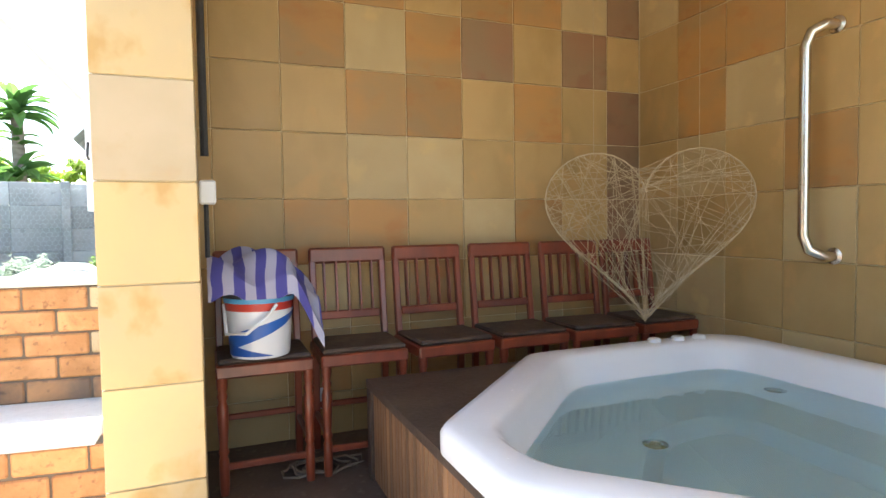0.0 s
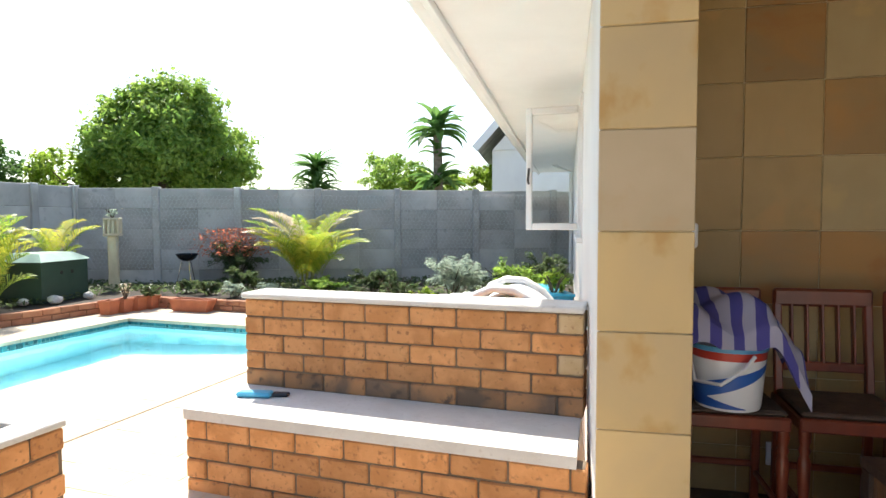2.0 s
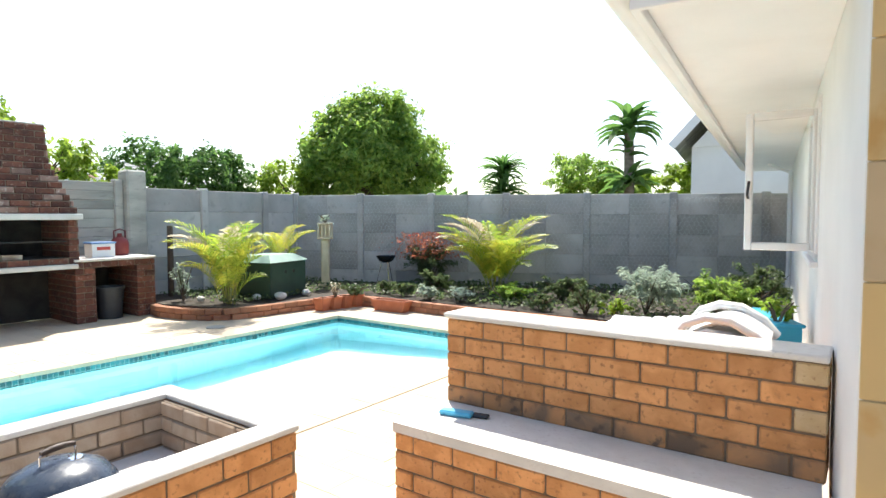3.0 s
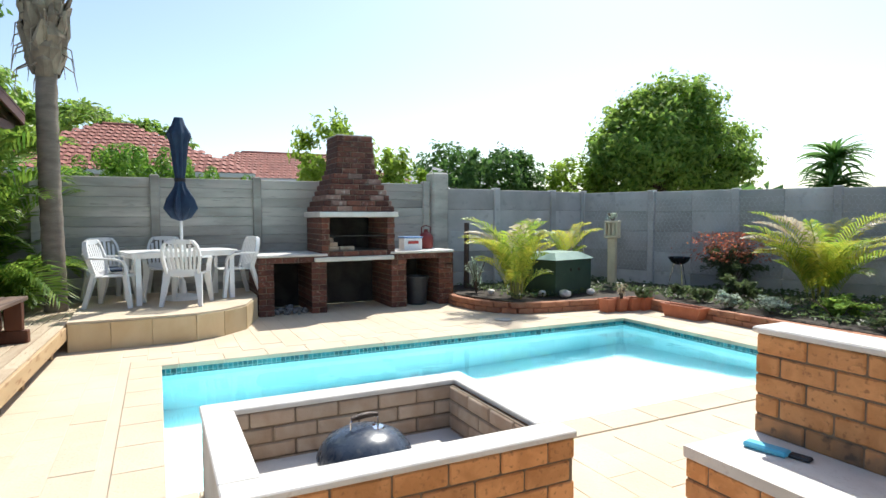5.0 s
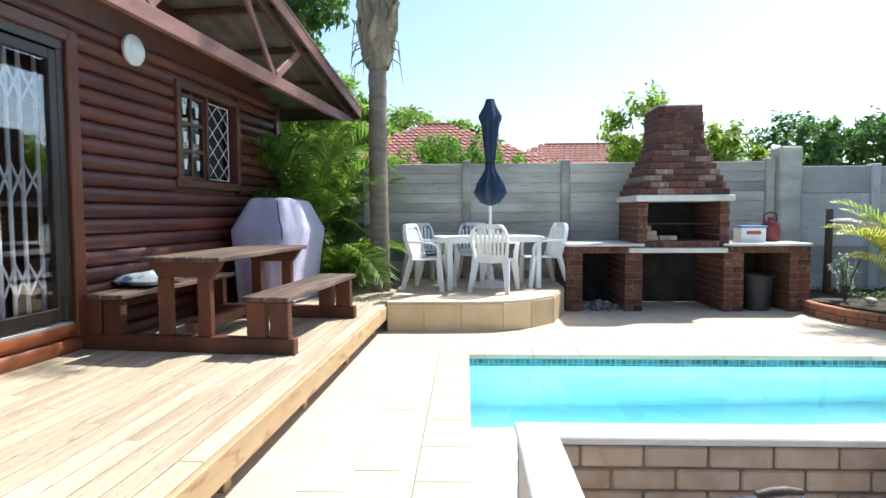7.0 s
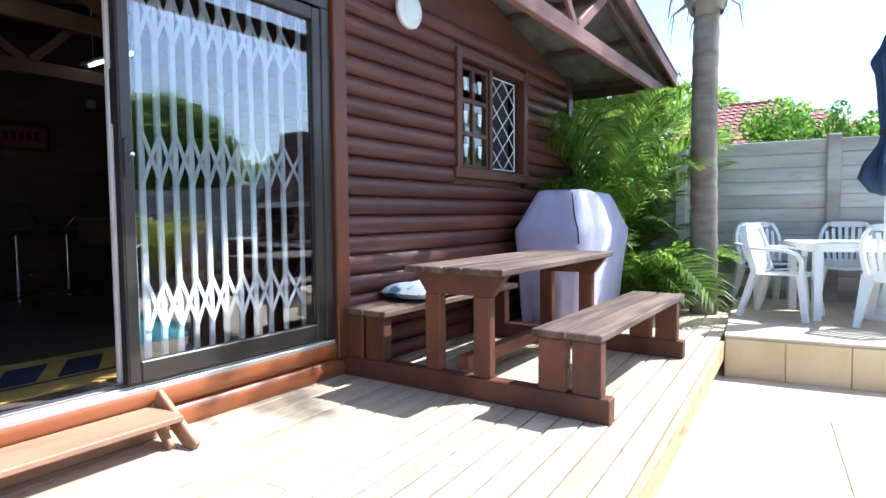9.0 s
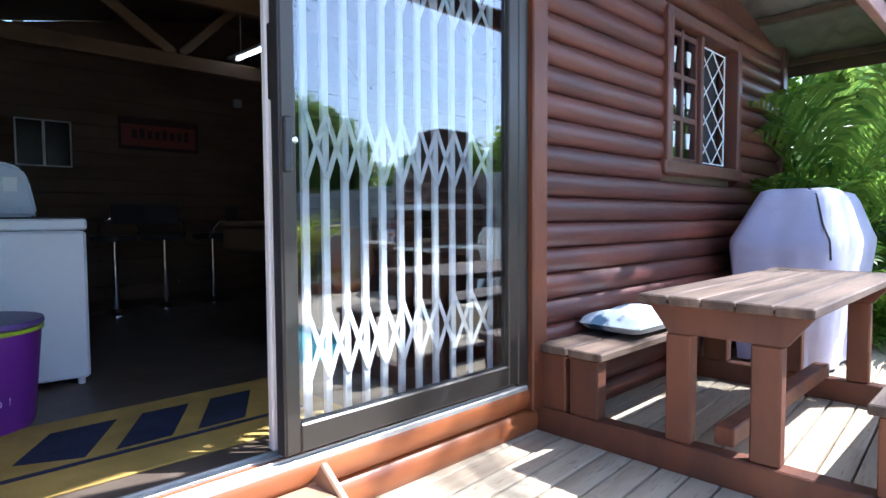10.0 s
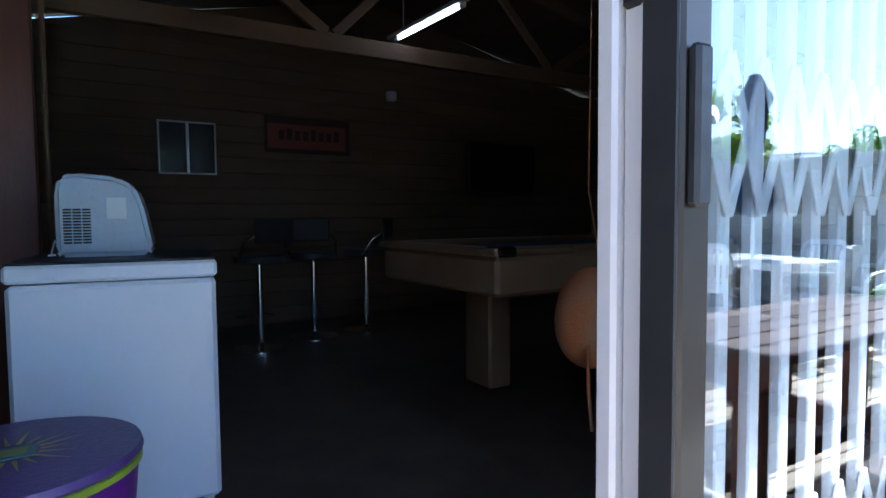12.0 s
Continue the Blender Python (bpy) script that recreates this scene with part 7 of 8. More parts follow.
brad = lambda z: 0.132 + 0.02 * (z - 0.01) / 0.26
part("red_band", wrap(bm_new(), brad, 0, 0, lambda u: (0.215, 0.25)), plain("print_red", (0.55, 0.05, 0.03), 0.4), bk)
part("rim_band", wrap(bm_new(), lambda z: brad(z) + 0.004, 0, 0, lambda u: (0.25, 0.272), a1=math.pi, n=60), plain("print_sky", (0.12, 0.38, 0.62), 0.4), bk)
part("swoosh", wrap(bm_new(), brad, 0, 0, lambda u: (0.03 + 0.17 * u ** 1.3, 0.085 + 0.15 * u ** 0.9 - 0.02 * u)), plain("print_blue", (0.03, 0.12, 0.42), 0.4), bk)
part("swoosh", wrap(bm_new(), brad, 0, 0, lambda u: (0.012, 0.012 + 0.11 * max(0, 0.62 - u))), plain("print_blue_deep", (0.02, 0.09, 0.36), 0.4), bk)
b = bm_new()
tube(b, [(-0.155, 0.02, 0.235), (-0.15, -0.10, 0.12), (-0.07, -0.19, 0.13), (0.02, -0.19, 0.20), (0.06, -0.165, 0.245)], 0.008, 8)
part("handle", b, M["plastic"], bk, smooth=True)

# towel draped over the bucket
tw = thing("towel", "folded blue and white striped towel draped over the bucket", "towel", BUCKET_M @ Matrix.Translation((0.0, 0.0, 0.27)))
b = bm_new()
gx_, gy_ = 36, 20
layers = []
for s in (0, 1):
    gr = []
    for i in range(gx_ + 1):
        row = []
        for j in range(gy_ + 1):
            u, v_ = i / gx_, j / gy_
            x = -0.22 + 0.50 * u
            y = -0.19 + 0.34 * v_
            z = 0.12 + 0.06 * math.sin(2.2 * u + 0.9) + 0.036 * math.sin(11 * u + 5 * v_) + 0.012 * math.sin(15 * v_ + 3 * u)
            over = max(0.0, x - 0.13)
            z -= over * 0.85 + over * over * 1.2
            x -= over * 0.12
            z -= max(0.0, -0.10 - y) * 1.1
            if s == 0:
                z = max(z - 0.085 * (1 - over * 1.4), 0.004 if over <= 0 else z - 0.1)
            row.append(b.verts.new((x, y, z)))
        gr.append(row)
    layers.append(gr)
for s in (0, 1):
    for i in range(gx_):
        for j in range(gy_):
            f = b.faces.new((layers[s][i][j], layers[s][i + 1][j], layers[s][i + 1][j + 1], layers[s][i][j + 1]))
for i in range(gx_):
    for j in (0, gy_):
        b.faces.new((layers[0][i][j], layers[0][i + 1][j], layers[1][i + 1][j], layers[1][i][j]))
for j in range(gy_):
    for i in (0, gx_):
        b.faces.new((layers[0][i][j], layers[0][i][j + 1], layers[1][i][j + 1], layers[1][i][j]))
tm = bpy.data.materials.new("striped_towel")
tm.use_nodes = True
nd, lk = tm.node_tree.nodes, tm.node_tree.links
tc_, wv, cr_ = nd.new("ShaderNodeTexCoord"), nd.new("ShaderNodeTexWave"), nd.new("ShaderNodeValToRGB")
wv.inputs["Scale"].default_value, wv.inputs["Distortion"].default_value = 3.4, 2.6
cr_.color_ramp.interpolation = "CONSTANT"
cr_.color_ramp.elements[0].color, cr_.color_ramp.elements[1].color = (0.07, 0.065, 0.26, 1), (0.36, 0.35, 0.45, 1)
cr_.color_ramp.elements[1].position = 0.5
nz_, bp2 = nd.new("ShaderNodeTexNoise"), nd.new("ShaderNodeBump")
nz_.inputs["Scale"].default_value = 260
bp2.inputs["Strength"].default_value, bp2.inputs["Distance"].default_value = 0.5, 0.004
nd["Principled BSDF"].inputs["Roughness"].default_value = 0.95
lk.new(tc_.outputs["Object"], wv.inputs["Vector"]), lk.new(wv.outputs["Fac"], cr_.inputs[0]), lk.new(cr_.outputs[0], nd["Principled BSDF"].inputs["Base Color"])
lk.new(tc_.outputs["Object"], nz_.inputs["Vector"]), lk.new(nz_.outputs[0], bp2.inputs["Height"]), lk.new(bp2.outputs[0], nd["Principled BSDF"].inputs["Normal"])
part("cloth", b, tm, tw, smooth=True)

# wire heart hung in the corner
hz = 1.20
hm = look((2.42, 3.22, hz), (0.447, 0.339, hz))
ht = thing("wire_heart", "large heart woven from thin pale wire hanging in the corner", "ornament", hm)


def heart_pt(a, s=1.0):
    x = 16 * math.sin(a) ** 3
    y = 13 * math.cos(a) - 5 * math.cos(2 * a) - 2 * math.cos(3 * a) - math.cos(4 * a)
    return Vector((x / 16 * 0.56 * s, (y / 15) * 0.50 * s, 0))


b = bm_new()
tube(b, [heart_pt(2 * math.pi * k / 60) for k in range(61)], 0.0042, 6)
part("rim", b, M["wire"] if "wire" in M else M.setdefault("wire", mat("pale_wire", (0.52, 0.42, 0.27), (0.40, 0.31, 0.18), 0.45, 20)), ht, smooth=True)
rng = random.Random(21)
b = bm_new()
for k in range(180):
    a1, a2 = rng.uniform(0, 6.283), rng.uniform(0, 6.283)
    p, q = heart_pt(a1), heart_pt(a2)
    mid = (p + q) / 2 + Vector((rng.uniform(-0.03, 0.03), rng.uniform(-0.03, 0.03), rng.uniform(-0.02, 0.02)))
    ok = mid.y < 0.30 or abs(mid.x) > 0.12
    if ok and (p - q).length > 0.2:
        tube(b, [p, mid, q], 0.0013, 4)
tagged(part("wire_web", b, M["wire"], ht), kind="stuff")
for sx in (-0.28, 0.28):
    b = bm_new()
    tube(b, [(sx, 0.38, 0), (sx, 2.74 - hz, 0)], 0.0012, 4)
    part("string", b, M["wire"], ht)

gr_ = thing("grab_bar", "vertical brushed steel grab bar on the tiled side wall", "grab bar", HM)
b = bm_new()
y_, x_ = -0.39, 3.185
tube(b, [(x_, y_, 2.13), (x_ - 0.06, y_ + 0.01, 2.13), (x_ - 0.105, y_ + 0.05, 2.10), (x_ - 0.12, y_ + 0.07, 2.03), (x_ - 0.12, y_ + 0.07, 1.12), (x_ - 0.105, y_ + 0.05, 1.05), (x_ - 0.06, y_ + 0.01, 1.02), (x_, y_, 1.02)], 0.026, 14)
part("bar", b, M["steel"], gr_, smooth=True)
for z in (1.02, 2.13):
    b = bm_new()
    lathe(b, [(0.0, 0.0), (0.042, 0.0), (0.042, 0.008), (0.022, 0.014), (0.0, 0.014)], 20, Matrix.Translation((x_ + 0.007, y_, z)) @ Matrix.Rotation(radians(-90), 4, "Y"))
    part("flange", b, M["steel"], gr_)
pp = thing("pipe_and_isolator", "dark conduit with a white isolator box behind the pillar", "pipe", HM)
b = bm_new()
tube(b, [(0.36, 0.30, 1.5), (0.36, 0.30, 2.7)], 0.016, 8)
part("conduit", b, M["black_plastic"], pp)
b = bm_new()
span(b, 0.335, 0.40, 0.27, 0.33, 1.30, 1.40, 0.008)
part("box", b, M["white_paint"], pp)
b = bm_new()
tube(b, [(0.36, 0.30, 1.3), (0.36, 0.30, 1.08)], 0.01, 8)
part("cable", b, M["black_plastic"], pp)
so = thing("wall_socket", "small white wall socket low on the tiles", "socket", HM @ pose(0.92, 1.008, 0.22))
b = bm_new()
span(b, -0.03, 0.03, -0.012, 0.0, -0.06, 0.06, 0.004)
part("plate", b, M["white_paint"], so)
cb = thing("loose_cable", "tangled pale cable lying on the floor under the stools", "cable", HM)
b = bm_new()
rng = random.Random(4)
pts = []
for k in range(60):
    a = k * 0.55
    pts.append((0.75 + 0.12 * math.cos(a) * (1 + 0.3 * math.sin(k)) + 0.003 * k, 0.55 + 0.09 * math.sin(a), 0.008 + 0.02 * (0.5 + 0.5 * math.sin(2.3 * k))))
tube(b, pts, 0.006, 6)
part("wire", b, M["mortar"], cb, smooth=True)

# ---- cabin interior ----
fr = thing("freezer", "white under-counter freezer with a dark worktop lid", "freezer", CM @ pose(1.865, -1.70, FLOOR, 0, 0, -8))
b = bm_new()
span(b, -0.30, 0.30, -0.58, -0.03, 0.03, 0.80, 0.012)
part("body", b, M["fridge"], fr)
b = bm_new()
span(b, -0.30, 0.30, -0.03, 0.02, 0.035, 0.80, 0.014)
part("door", b, M["fridge"], fr)
b = bm_new()
span(b, -0.305, 0.305, -0.585, 0.022, 0.806, 0.862, 0.01)
part("top", b, M["fridge"], fr)
b = bm_new()
span(b, -0.30, 0.30, -0.58, 0.015, 0.8625, 0.872, 0.004)
part("worktop", b, M["black_plastic"], fr)
for sx in (-0.26, 0.26):
    b = bm_new()
    tube(b, [(sx, -0.02, 0.0), (sx, -0.02, 0.035)], 0.018, 10)
    part("foot", b, M["plastic"], fr)
im = thing("ice_maker", "pale grey-blue rounded ice maker standing on the freezer", "ice maker", CM @ pose(1.86, -2.06, FLOOR + 0.872, 0, 0, -8) @ Matrix.Diagonal((0.9, 0.9, 0.95, 1)))
b = bm_new()
prof = [(-0.17, 0.02), (-0.16, 0.0), (0.15, 0.0), (0.165, 0.02), (0.13, 0.2), (0.10, 0.265), (0.04, 0.295), (-0.10, 0.31), (-0.155, 0.295), (-0.17, 0.25)]
prism(b, [(-x, z) for x, z in prof], -0.16, 0.17, Matrix(((1, 0, 0, 0), (0, 0, 1, 0), (0, 1, 0, 0), (0, 0, 0, 1))))
bmesh.ops.bevel(b, geom=b.edges[:], offset=0.018, segments=3, affect="EDGES")
part("casing", b, mat("pale_casing", (0.55, 0.62, 0.68), (0.50, 0.57, 0.63), 0.3, 3, bump=0.02), im, smooth=True)
for i in range(3):
    b = bm_new()
    for k in range(12):
        span(b, 0.05 + i * 0.032, 0.078 + i * 0.032, 0.169, 0.173, 0.05 + k * 0.011, 0.057 + k * 0.011, 0.001)
    part("vent_grille", b, M["black_plastic"], im)
b = bm_new()
span(b, -0.075, -0.005, 0.1685, 0.172, 0.14, 0.22, 0.002)
part("label_plate", b, M["frost"], im)
b = bm_new()
tube(b, [(0.17, 0.05, 0.03), (0.19, 0.06, 0.06), (0.20, 0.08, 0.01), (0.18, 0.12, 0.008), (0.2, 0.14, 0.008)], 0.004, 6)
part("cord", b, M["frost"], im)

PB = CM @ pose(2.12, -1.22, FLOOR)
tubm = mat("purple_print", (0.17, 0.025, 0.28), (0.13, 0.018, 0.22), 0.4, 2, bump=0.03)
pb = thing("promo_ice_tub", "oval purple printed ice tub with lime rim and patterned lid", "tub", PB)
b = bm_new()
lathe(b, [(0.0, 0.0), (0.225, 0.0), (0.235, 0.02), (0.27, 0.42), (0.0, 0.42)], 48)
part("body", b, tubm, pb, smooth=True)
b = bm_new()
lathe(b, [(0.268, 0.40), (0.277, 0.402), (0.277, 0.418), (0.268, 0.42)], 48)
part("lime_rim", b, plain("lime", (0.32, 0.42, 0.03), 0.4), pb, smooth=True)
b = bm_new()
lathe(b, [(0.0, 0.421), (0.272, 0.421), (0.28, 0.43), (0.275, 0.447), (0.0, 0.45)], 48)
part("lid", b, mat("purple_lid", (0.13, 0.07, 0.24), (0.10, 0.05, 0.19), 0.4, 2), pb, "dull purple lid", smooth=True)
# starburst on the lid
b = bm_new()
for k in range(18):
    a = 2 * math.pi * k / 18
    r0, r1 = 0.06, (0.12, 0.17, 0.14)[k % 3]
    w = 0.05
    b.faces.new([b.verts.new((r * math.cos(a + d), r * math.sin(a + d), 0.4525)) for r, d in ((r0, -w * 2), (r1, 0), (r0, w * 2))])
tagged(part("starburst", b, plain("star_yellow", (0.45, 0.42, 0.10), 0.5), pb), kind="stuff")
b = bm_new()
span(b, -0.05, 0.05, -0.04, 0.04, 0.451, 0.4545, 0.0005)
part("emblem", b, plain("emblem_teal", (0.10, 0.22, 0.20), 0.5), pb)
b = bm_new()
span(b, -0.032, 0.032, -0.024, 0.024, 0.4546, 0.4556, 0.0002)
part("emblem_core", b, plain("emblem_olive", (0.28, 0.32, 0.10), 0.5), pb)
# burst and bird shape on the side facing the door
prad = lambda z: 0.235 + 0.035 * (z - 0.02) / 0.40


def on_side(a, z, lift=0.002):
    r = prad(z) + lift
    return Vector((r * math.cos(a), r * math.sin(a), z))


AC = radians(72)
b = bm_new()
rng = random.Random(2)
for k in range(46):
    th = 2 * math.pi * k / 46
    r0, r1, w = 0.045, rng.uniform(0.08, 0.15), 0.012
    q = [(r0 * math.cos(th) - w * 0.3 * math.sin(th), r0 * math.sin(th) + w * 0.3 * math.cos(th)), (r1 * math.cos(th), r1 * math.sin(th)), (r0 * math.cos(th) + w * 0.3 * math.sin(th), r0 * math.sin(th) - w * 0.3 * math.cos(th))]
    b.faces.new([b.verts.new(on_side(AC + u / 0.25, 0.245 + v_)) for u, v_ in q])
tagged(part("burst", b, plain("burst_white", (0.70, 0.62, 0.78), 0.5), pb), kind="stuff")
b = bm_new()
n = 28
vs = [b.verts.new(on_side(AC - 0.05 * (1 + 0.22 * math.cos(3 * 2 * math.pi * k / n)) * math.cos(2 * math.pi * k / n) / 0.25, 0.245 + 0.05 * (1 + 0.3 * math.sin(2 * 2 * math.pi * k / n)) * math.sin(2 * math.pi * k / n), 0.003)) for k in range(n)]
b.faces.new(vs)
part("bird_shape", b, plain("bird_purple", (0.10, 0.02, 0.16), 0.5), pb)
for k, chx in enumerate("A-DOODLE-DOO !"):
    if chx == " ":
        continue
    cu_ = bpy.data.curves.new("letter", "FONT")
    cu_.body, cu_.size, cu_.extrude, cu_.align_x = chx, 0.044, 0.0006, "CENTER"
    a = AC - 0.40 + 0.094 * k
    z = 0.105 + 0.0016 * k
    tmp = new("letter", cu_)
    dg = bpy.context.evaluated_depsgraph_get()
    me = bpy.data.meshes.new_from_object(tmp.evaluated_get(dg))
    bpy.data.objects.remove(tmp)
    me.materials.append(bpy.data.materials["burst_white"])
    lo_ = new("letter", me)
    lo_.parent = pb
    p = on_side(a, z, 0.0025)
    lo_.matrix_basis = Matrix.Translation(p) @ Matrix.Rotation(a + math.pi / 2, 4, "Z") @ Matrix.Rotation(radians(94), 4, "X")

mt_ = thing("door_mat", "yellow mat with dark blue angular shapes inside the door", "mat", CM @ pose(1.55, -0.68, FLOOR))
b = bm_new()
span(b, -0.68, 0.68, -0.38, 0.40, 0.0, 0.008, 0.003)
part("mat_base", b, mat("mat_yellow", (0.46, 0.30, 0.07), (0.36, 0.23, 0.05), 0.9, 5, bump=0.3), mt_)
bz = mat("mat_blue", (0.018, 0.022, 0.06), (0.012, 0.015, 0.04), 0.9, 5, bump=0.3)
for poly in ([(-0.5, -0.22), (-0.30, -0.22), (-0.1, 0.14), (-0.3, 0.14)], [(-0.2, -0.22), (0.0, -0.22), (0.2, 0.14), (0.0, 0.14)], [(0.1, -0.22), (0.34, -0.22), (0.5, 0.05), (0.3, 0.14)], [(-0.55, 0.17), (0.55, 0.17), (0.55, 0.2), (-0.55, 0.2)]):
    b = bm_new()
    prism(b, poly, 0.0085, 0.0105)
    part("mat_print", b, bz, mt_)


def chrome_stool(x, y, a):
    t = thing("swivel_stool", "black swivel bar stool on a chrome column", "stool", CM @ pose(x, y, FLOOR, 0, 0, a), group="swivel stools in the cabin")
    b = bm_new()
    lathe(b, [(0.0, 0.0), (0.2, 0.0), (0.2, 0.012), (0.05, 0.03), (0.026, 0.05), (0.026, 0.45), (0.02, 0.45), (0.02, 0.66), (0.0, 0.66)], 24)
    part("column", b, M["chrome"], t, smooth=True)
    b = bm_new()
    lathe(b, [(0.0, 0.66), (0.19, 0.665), (0.2, 0.69), (0.19, 0.72), (0.0, 0.725)], 24)
    part("seat", b, M["black_plastic"], t, smooth=True)
    b = bm_new()
    tube(b, [(-0.19, -0.02, 0.68), (-0.21, -0.12, 0.82), (-0.16, -0.2, 0.88), (0.16, -0.2, 0.88), (0.21, -0.12, 0.82), (0.19, -0.02, 0.68)], 0.011, 8)
    part("arm_hoop", b, M["chrome"], t, smooth=True)
    b = bm_new()
    span(b, -0.17, 0.17, -0.215, -0.19, 0.82, 1.0, 0.012)
    part("backrest", b, M["black_plastic"], t)
    b = bm_new()
    tube(b, [(-0.12, 0.0, 0.25), (-0.12, 0.13, 0.25), (0.12, 0.13, 0.25), (0.12, 0.0, 0.25)], 0.009, 8)
    part("footrest", b, M["chrome"], t, smooth=True)


chrome_stool(0.80, -4.05, 200)
chrome_stool(0.30, -4.25, 150)
chrome_stool(-0.20, -4.30, 230)
po = thing("pool_table", "brown pool table with light wooden legs", "pool table", CM @ pose(-0.78, -2.42, FLOOR))
b = bm_new()
span(b, -1.02, 1.02, -0.62, 0.62, 0.60, 0.80, 0.02)
part("cabinet", b, mat("table_wood", (0.27, 0.17, 0.09), (0.2, 0.12, 0.06), 0.5, 3, stretch=(0.3, 1, 1)), po)
b = bm_new()
span(b, -0.9, 0.9, -0.5, 0.5, 0.8, 0.806, 0.002)
part("cloth", b, mat("baize", (0.02, 0.05, 0.09), (0.015, 0.04, 0.07), 0.95, 20), po)
for x0, x1, y0, y1 in ((-1.04, 1.04, 0.5, 0.64), (-1.04, 1.04, -0.64, -0.5), (-1.04, -0.9, -0.5, 0.5), (0.9, 1.04, -0.5, 0.5)):
    b = bm_new()
    span(b, x0, x1, y0, y1, 0.802, 0.845, 0.012)
    part("rail", b, bpy.data.materials["table_wood"], po)
for sx in (-0.68, 0.68):
    b = bm_new()
    span(b, sx - 0.08, sx + 0.08, -0.05, 0.21, 0.0, 0.6, 0.015)
    part("leg", b, bpy.data.materials["table_wood"], po)
for sx in (-1, 1):
    b = bm_new()
    span(b, sx * 0.97 - 0.06, sx * 0.97 + 0.06, 0.52, 0.655, 0.80, 0.852, 0.015)
    part("corner_plate", b, M["chrome"], po)

# plush toy hanging behind the door leaf: one plain shape
b = bm_new()
bmesh.ops.create_uvsphere(b, u_segments=24, v_segments=16, radius=0.16)
for v_ in b.verts:
    v_.co.z *= 1.25
    v_.co.y *= 0.8
    v_.co *= 1 + 0.05 * noise.noise(v_.co * 9)
tube(b, [(0.0, 0.05, 0.18), (0.02, 0.0, 0.5), (0.0, 0.0, 2.0)], 0.0025, 5)
tube(b, [(0.10, 0.08, -0.08), (0.12, 0.1, -0.25), (0.1, 0.1, -0.4)], 0.007, 6)
solid("plush_toy", b, mat("plush_orange", (0.42, 0.14, 0.04), (0.36, 0.20, 0.10), 0.95, 6, bump=0.4, fine=120), "round orange plush toy hanging on a string", "toy", smooth=True, m=CM @ pose(0.27, -1.15, 1.14))

# wall pieces at the back
bwz = -5.06
wf = thing("window_interior", "dark two-pane window with thin pale frame in the back wall", "window", CM @ pose(1.13, bwz, 2.16), kind="structure")
for x0, x1, z0, z1 in ((-0.235, 0.235, 0.215, 0.228), (-0.235, 0.235, -0.228, -0.215), (-0.235, -0.222, -0.215, 0.215), (0.222, 0.235, -0.215, 0.215), (-0.012, 0.012, -0.215, 0.215)):
    b = bm_new()
    span(b, x0, x1, 0.0, 0.03, z0, z1, 0.002)
    part("frame_bar", b, M["alu_light"], wf)
for x0, x1 in ((-0.222, -0.012), (0.012, 0.222)):
    b = bm_new()
    span(b, x0, x1, 0.004, 0.012, -0.215, 0.215, 0.001)
    part("pane", b, M["black"], wf)
sg = thing("wall_sign", "dark red wall sign with illegible lettering", "sign", CM @ pose(0.04, bwz, 2.33))
b = bm_new()
span(b, -0.42, 0.42, 0.0, 0.03, -0.17, 0.17, 0.006)
part("board", b, plain("sign_dark", (0.05, 0.02, 0.015), 0.6), sg)
b = bm_new()
span(b, -0.37, 0.40, 0.0305, 0.034, -0.13, 0.10, 0.002)
part("panel", b, plain("sign_red", (0.24, 0.06, 0.04), 0.6), sg)
for k in range(8):
    b = bm_new()
    span(b, -0.30 + k * 0.078, -0.25 + k * 0.078, 0.0345, 0.037, -0.05, 0.04 + 0.02 * (k % 3 == 0), 0.001)
    part("lettering_bar", b, bpy.data.materials["sign_dark"], sg)
se = thing("alarm_sensor", "small white alarm sensor on the wall", "sensor", CM @ pose(-0.85, bwz + 0.03, 2.80))
b = bm_new()
span(b, -0.05, 0.05, -0.03, 0.04, -0.05, 0.05, 0.015)
part("housing", b, M["white_paint"], se)
tv = thing("television", "dark flat television hung on the back wall", "television", CM @ pose(-2.3, bwz + 0.02, 2.1))
b = bm_new()
span(b, -0.5, 0.5, -0.02, 0.04, -0.3, 0.3, 0.01)
part("casing", b, M["black_plastic"], tv)
b = bm_new()
span(b, -0.475, 0.475, 0.0405, 0.043, -0.27, 0.275, 0.001)
part("screen", b, M["black"], tv)
fl = thing("fluorescent_lamp", "lit fluorescent tube on a slim batten under the roof", "lamp", CM @ pose(-0.22, -3.15, 2.93, 0, 0, 2))
b = bm_new()
span(b, -0.03, 0.03, -0.62, 0.42, 0.02, 0.05, 0.006)
part("batten", b, M["white_paint"], fl)
b = bm_new()
tube(b, [(0, -0.45, 0.0), (0, 0.32, 0.0)], 0.014, 10)
part("tube", b, plain("lamp_tube", (0.95, 0.97, 1.0), 0.4, emit=2.0), fl, smooth=True)
for y in (-0.5, 0.37):
    b = bm_new()
    span(b, -0.015, 0.015, y - 0.02, y + 0.02, -0.015, 0.02, 0.003)
    part("lamp_holder", b, M["white_paint"], fl)
b = bm_new()
tube(b, [(0, -0.4, 0.05), (0, -0.4, 0.68)], 0.006, 6), tube(b, [(0, 0.3, 0.05), (0, 0.3, 0.68)], 0.006, 6)
part("hanger", b, M["white_paint"], fl)
ip = thing("door_frame_inner", "slim timber frame of an inner door on the east wall", "door frame", CM, kind="structure")
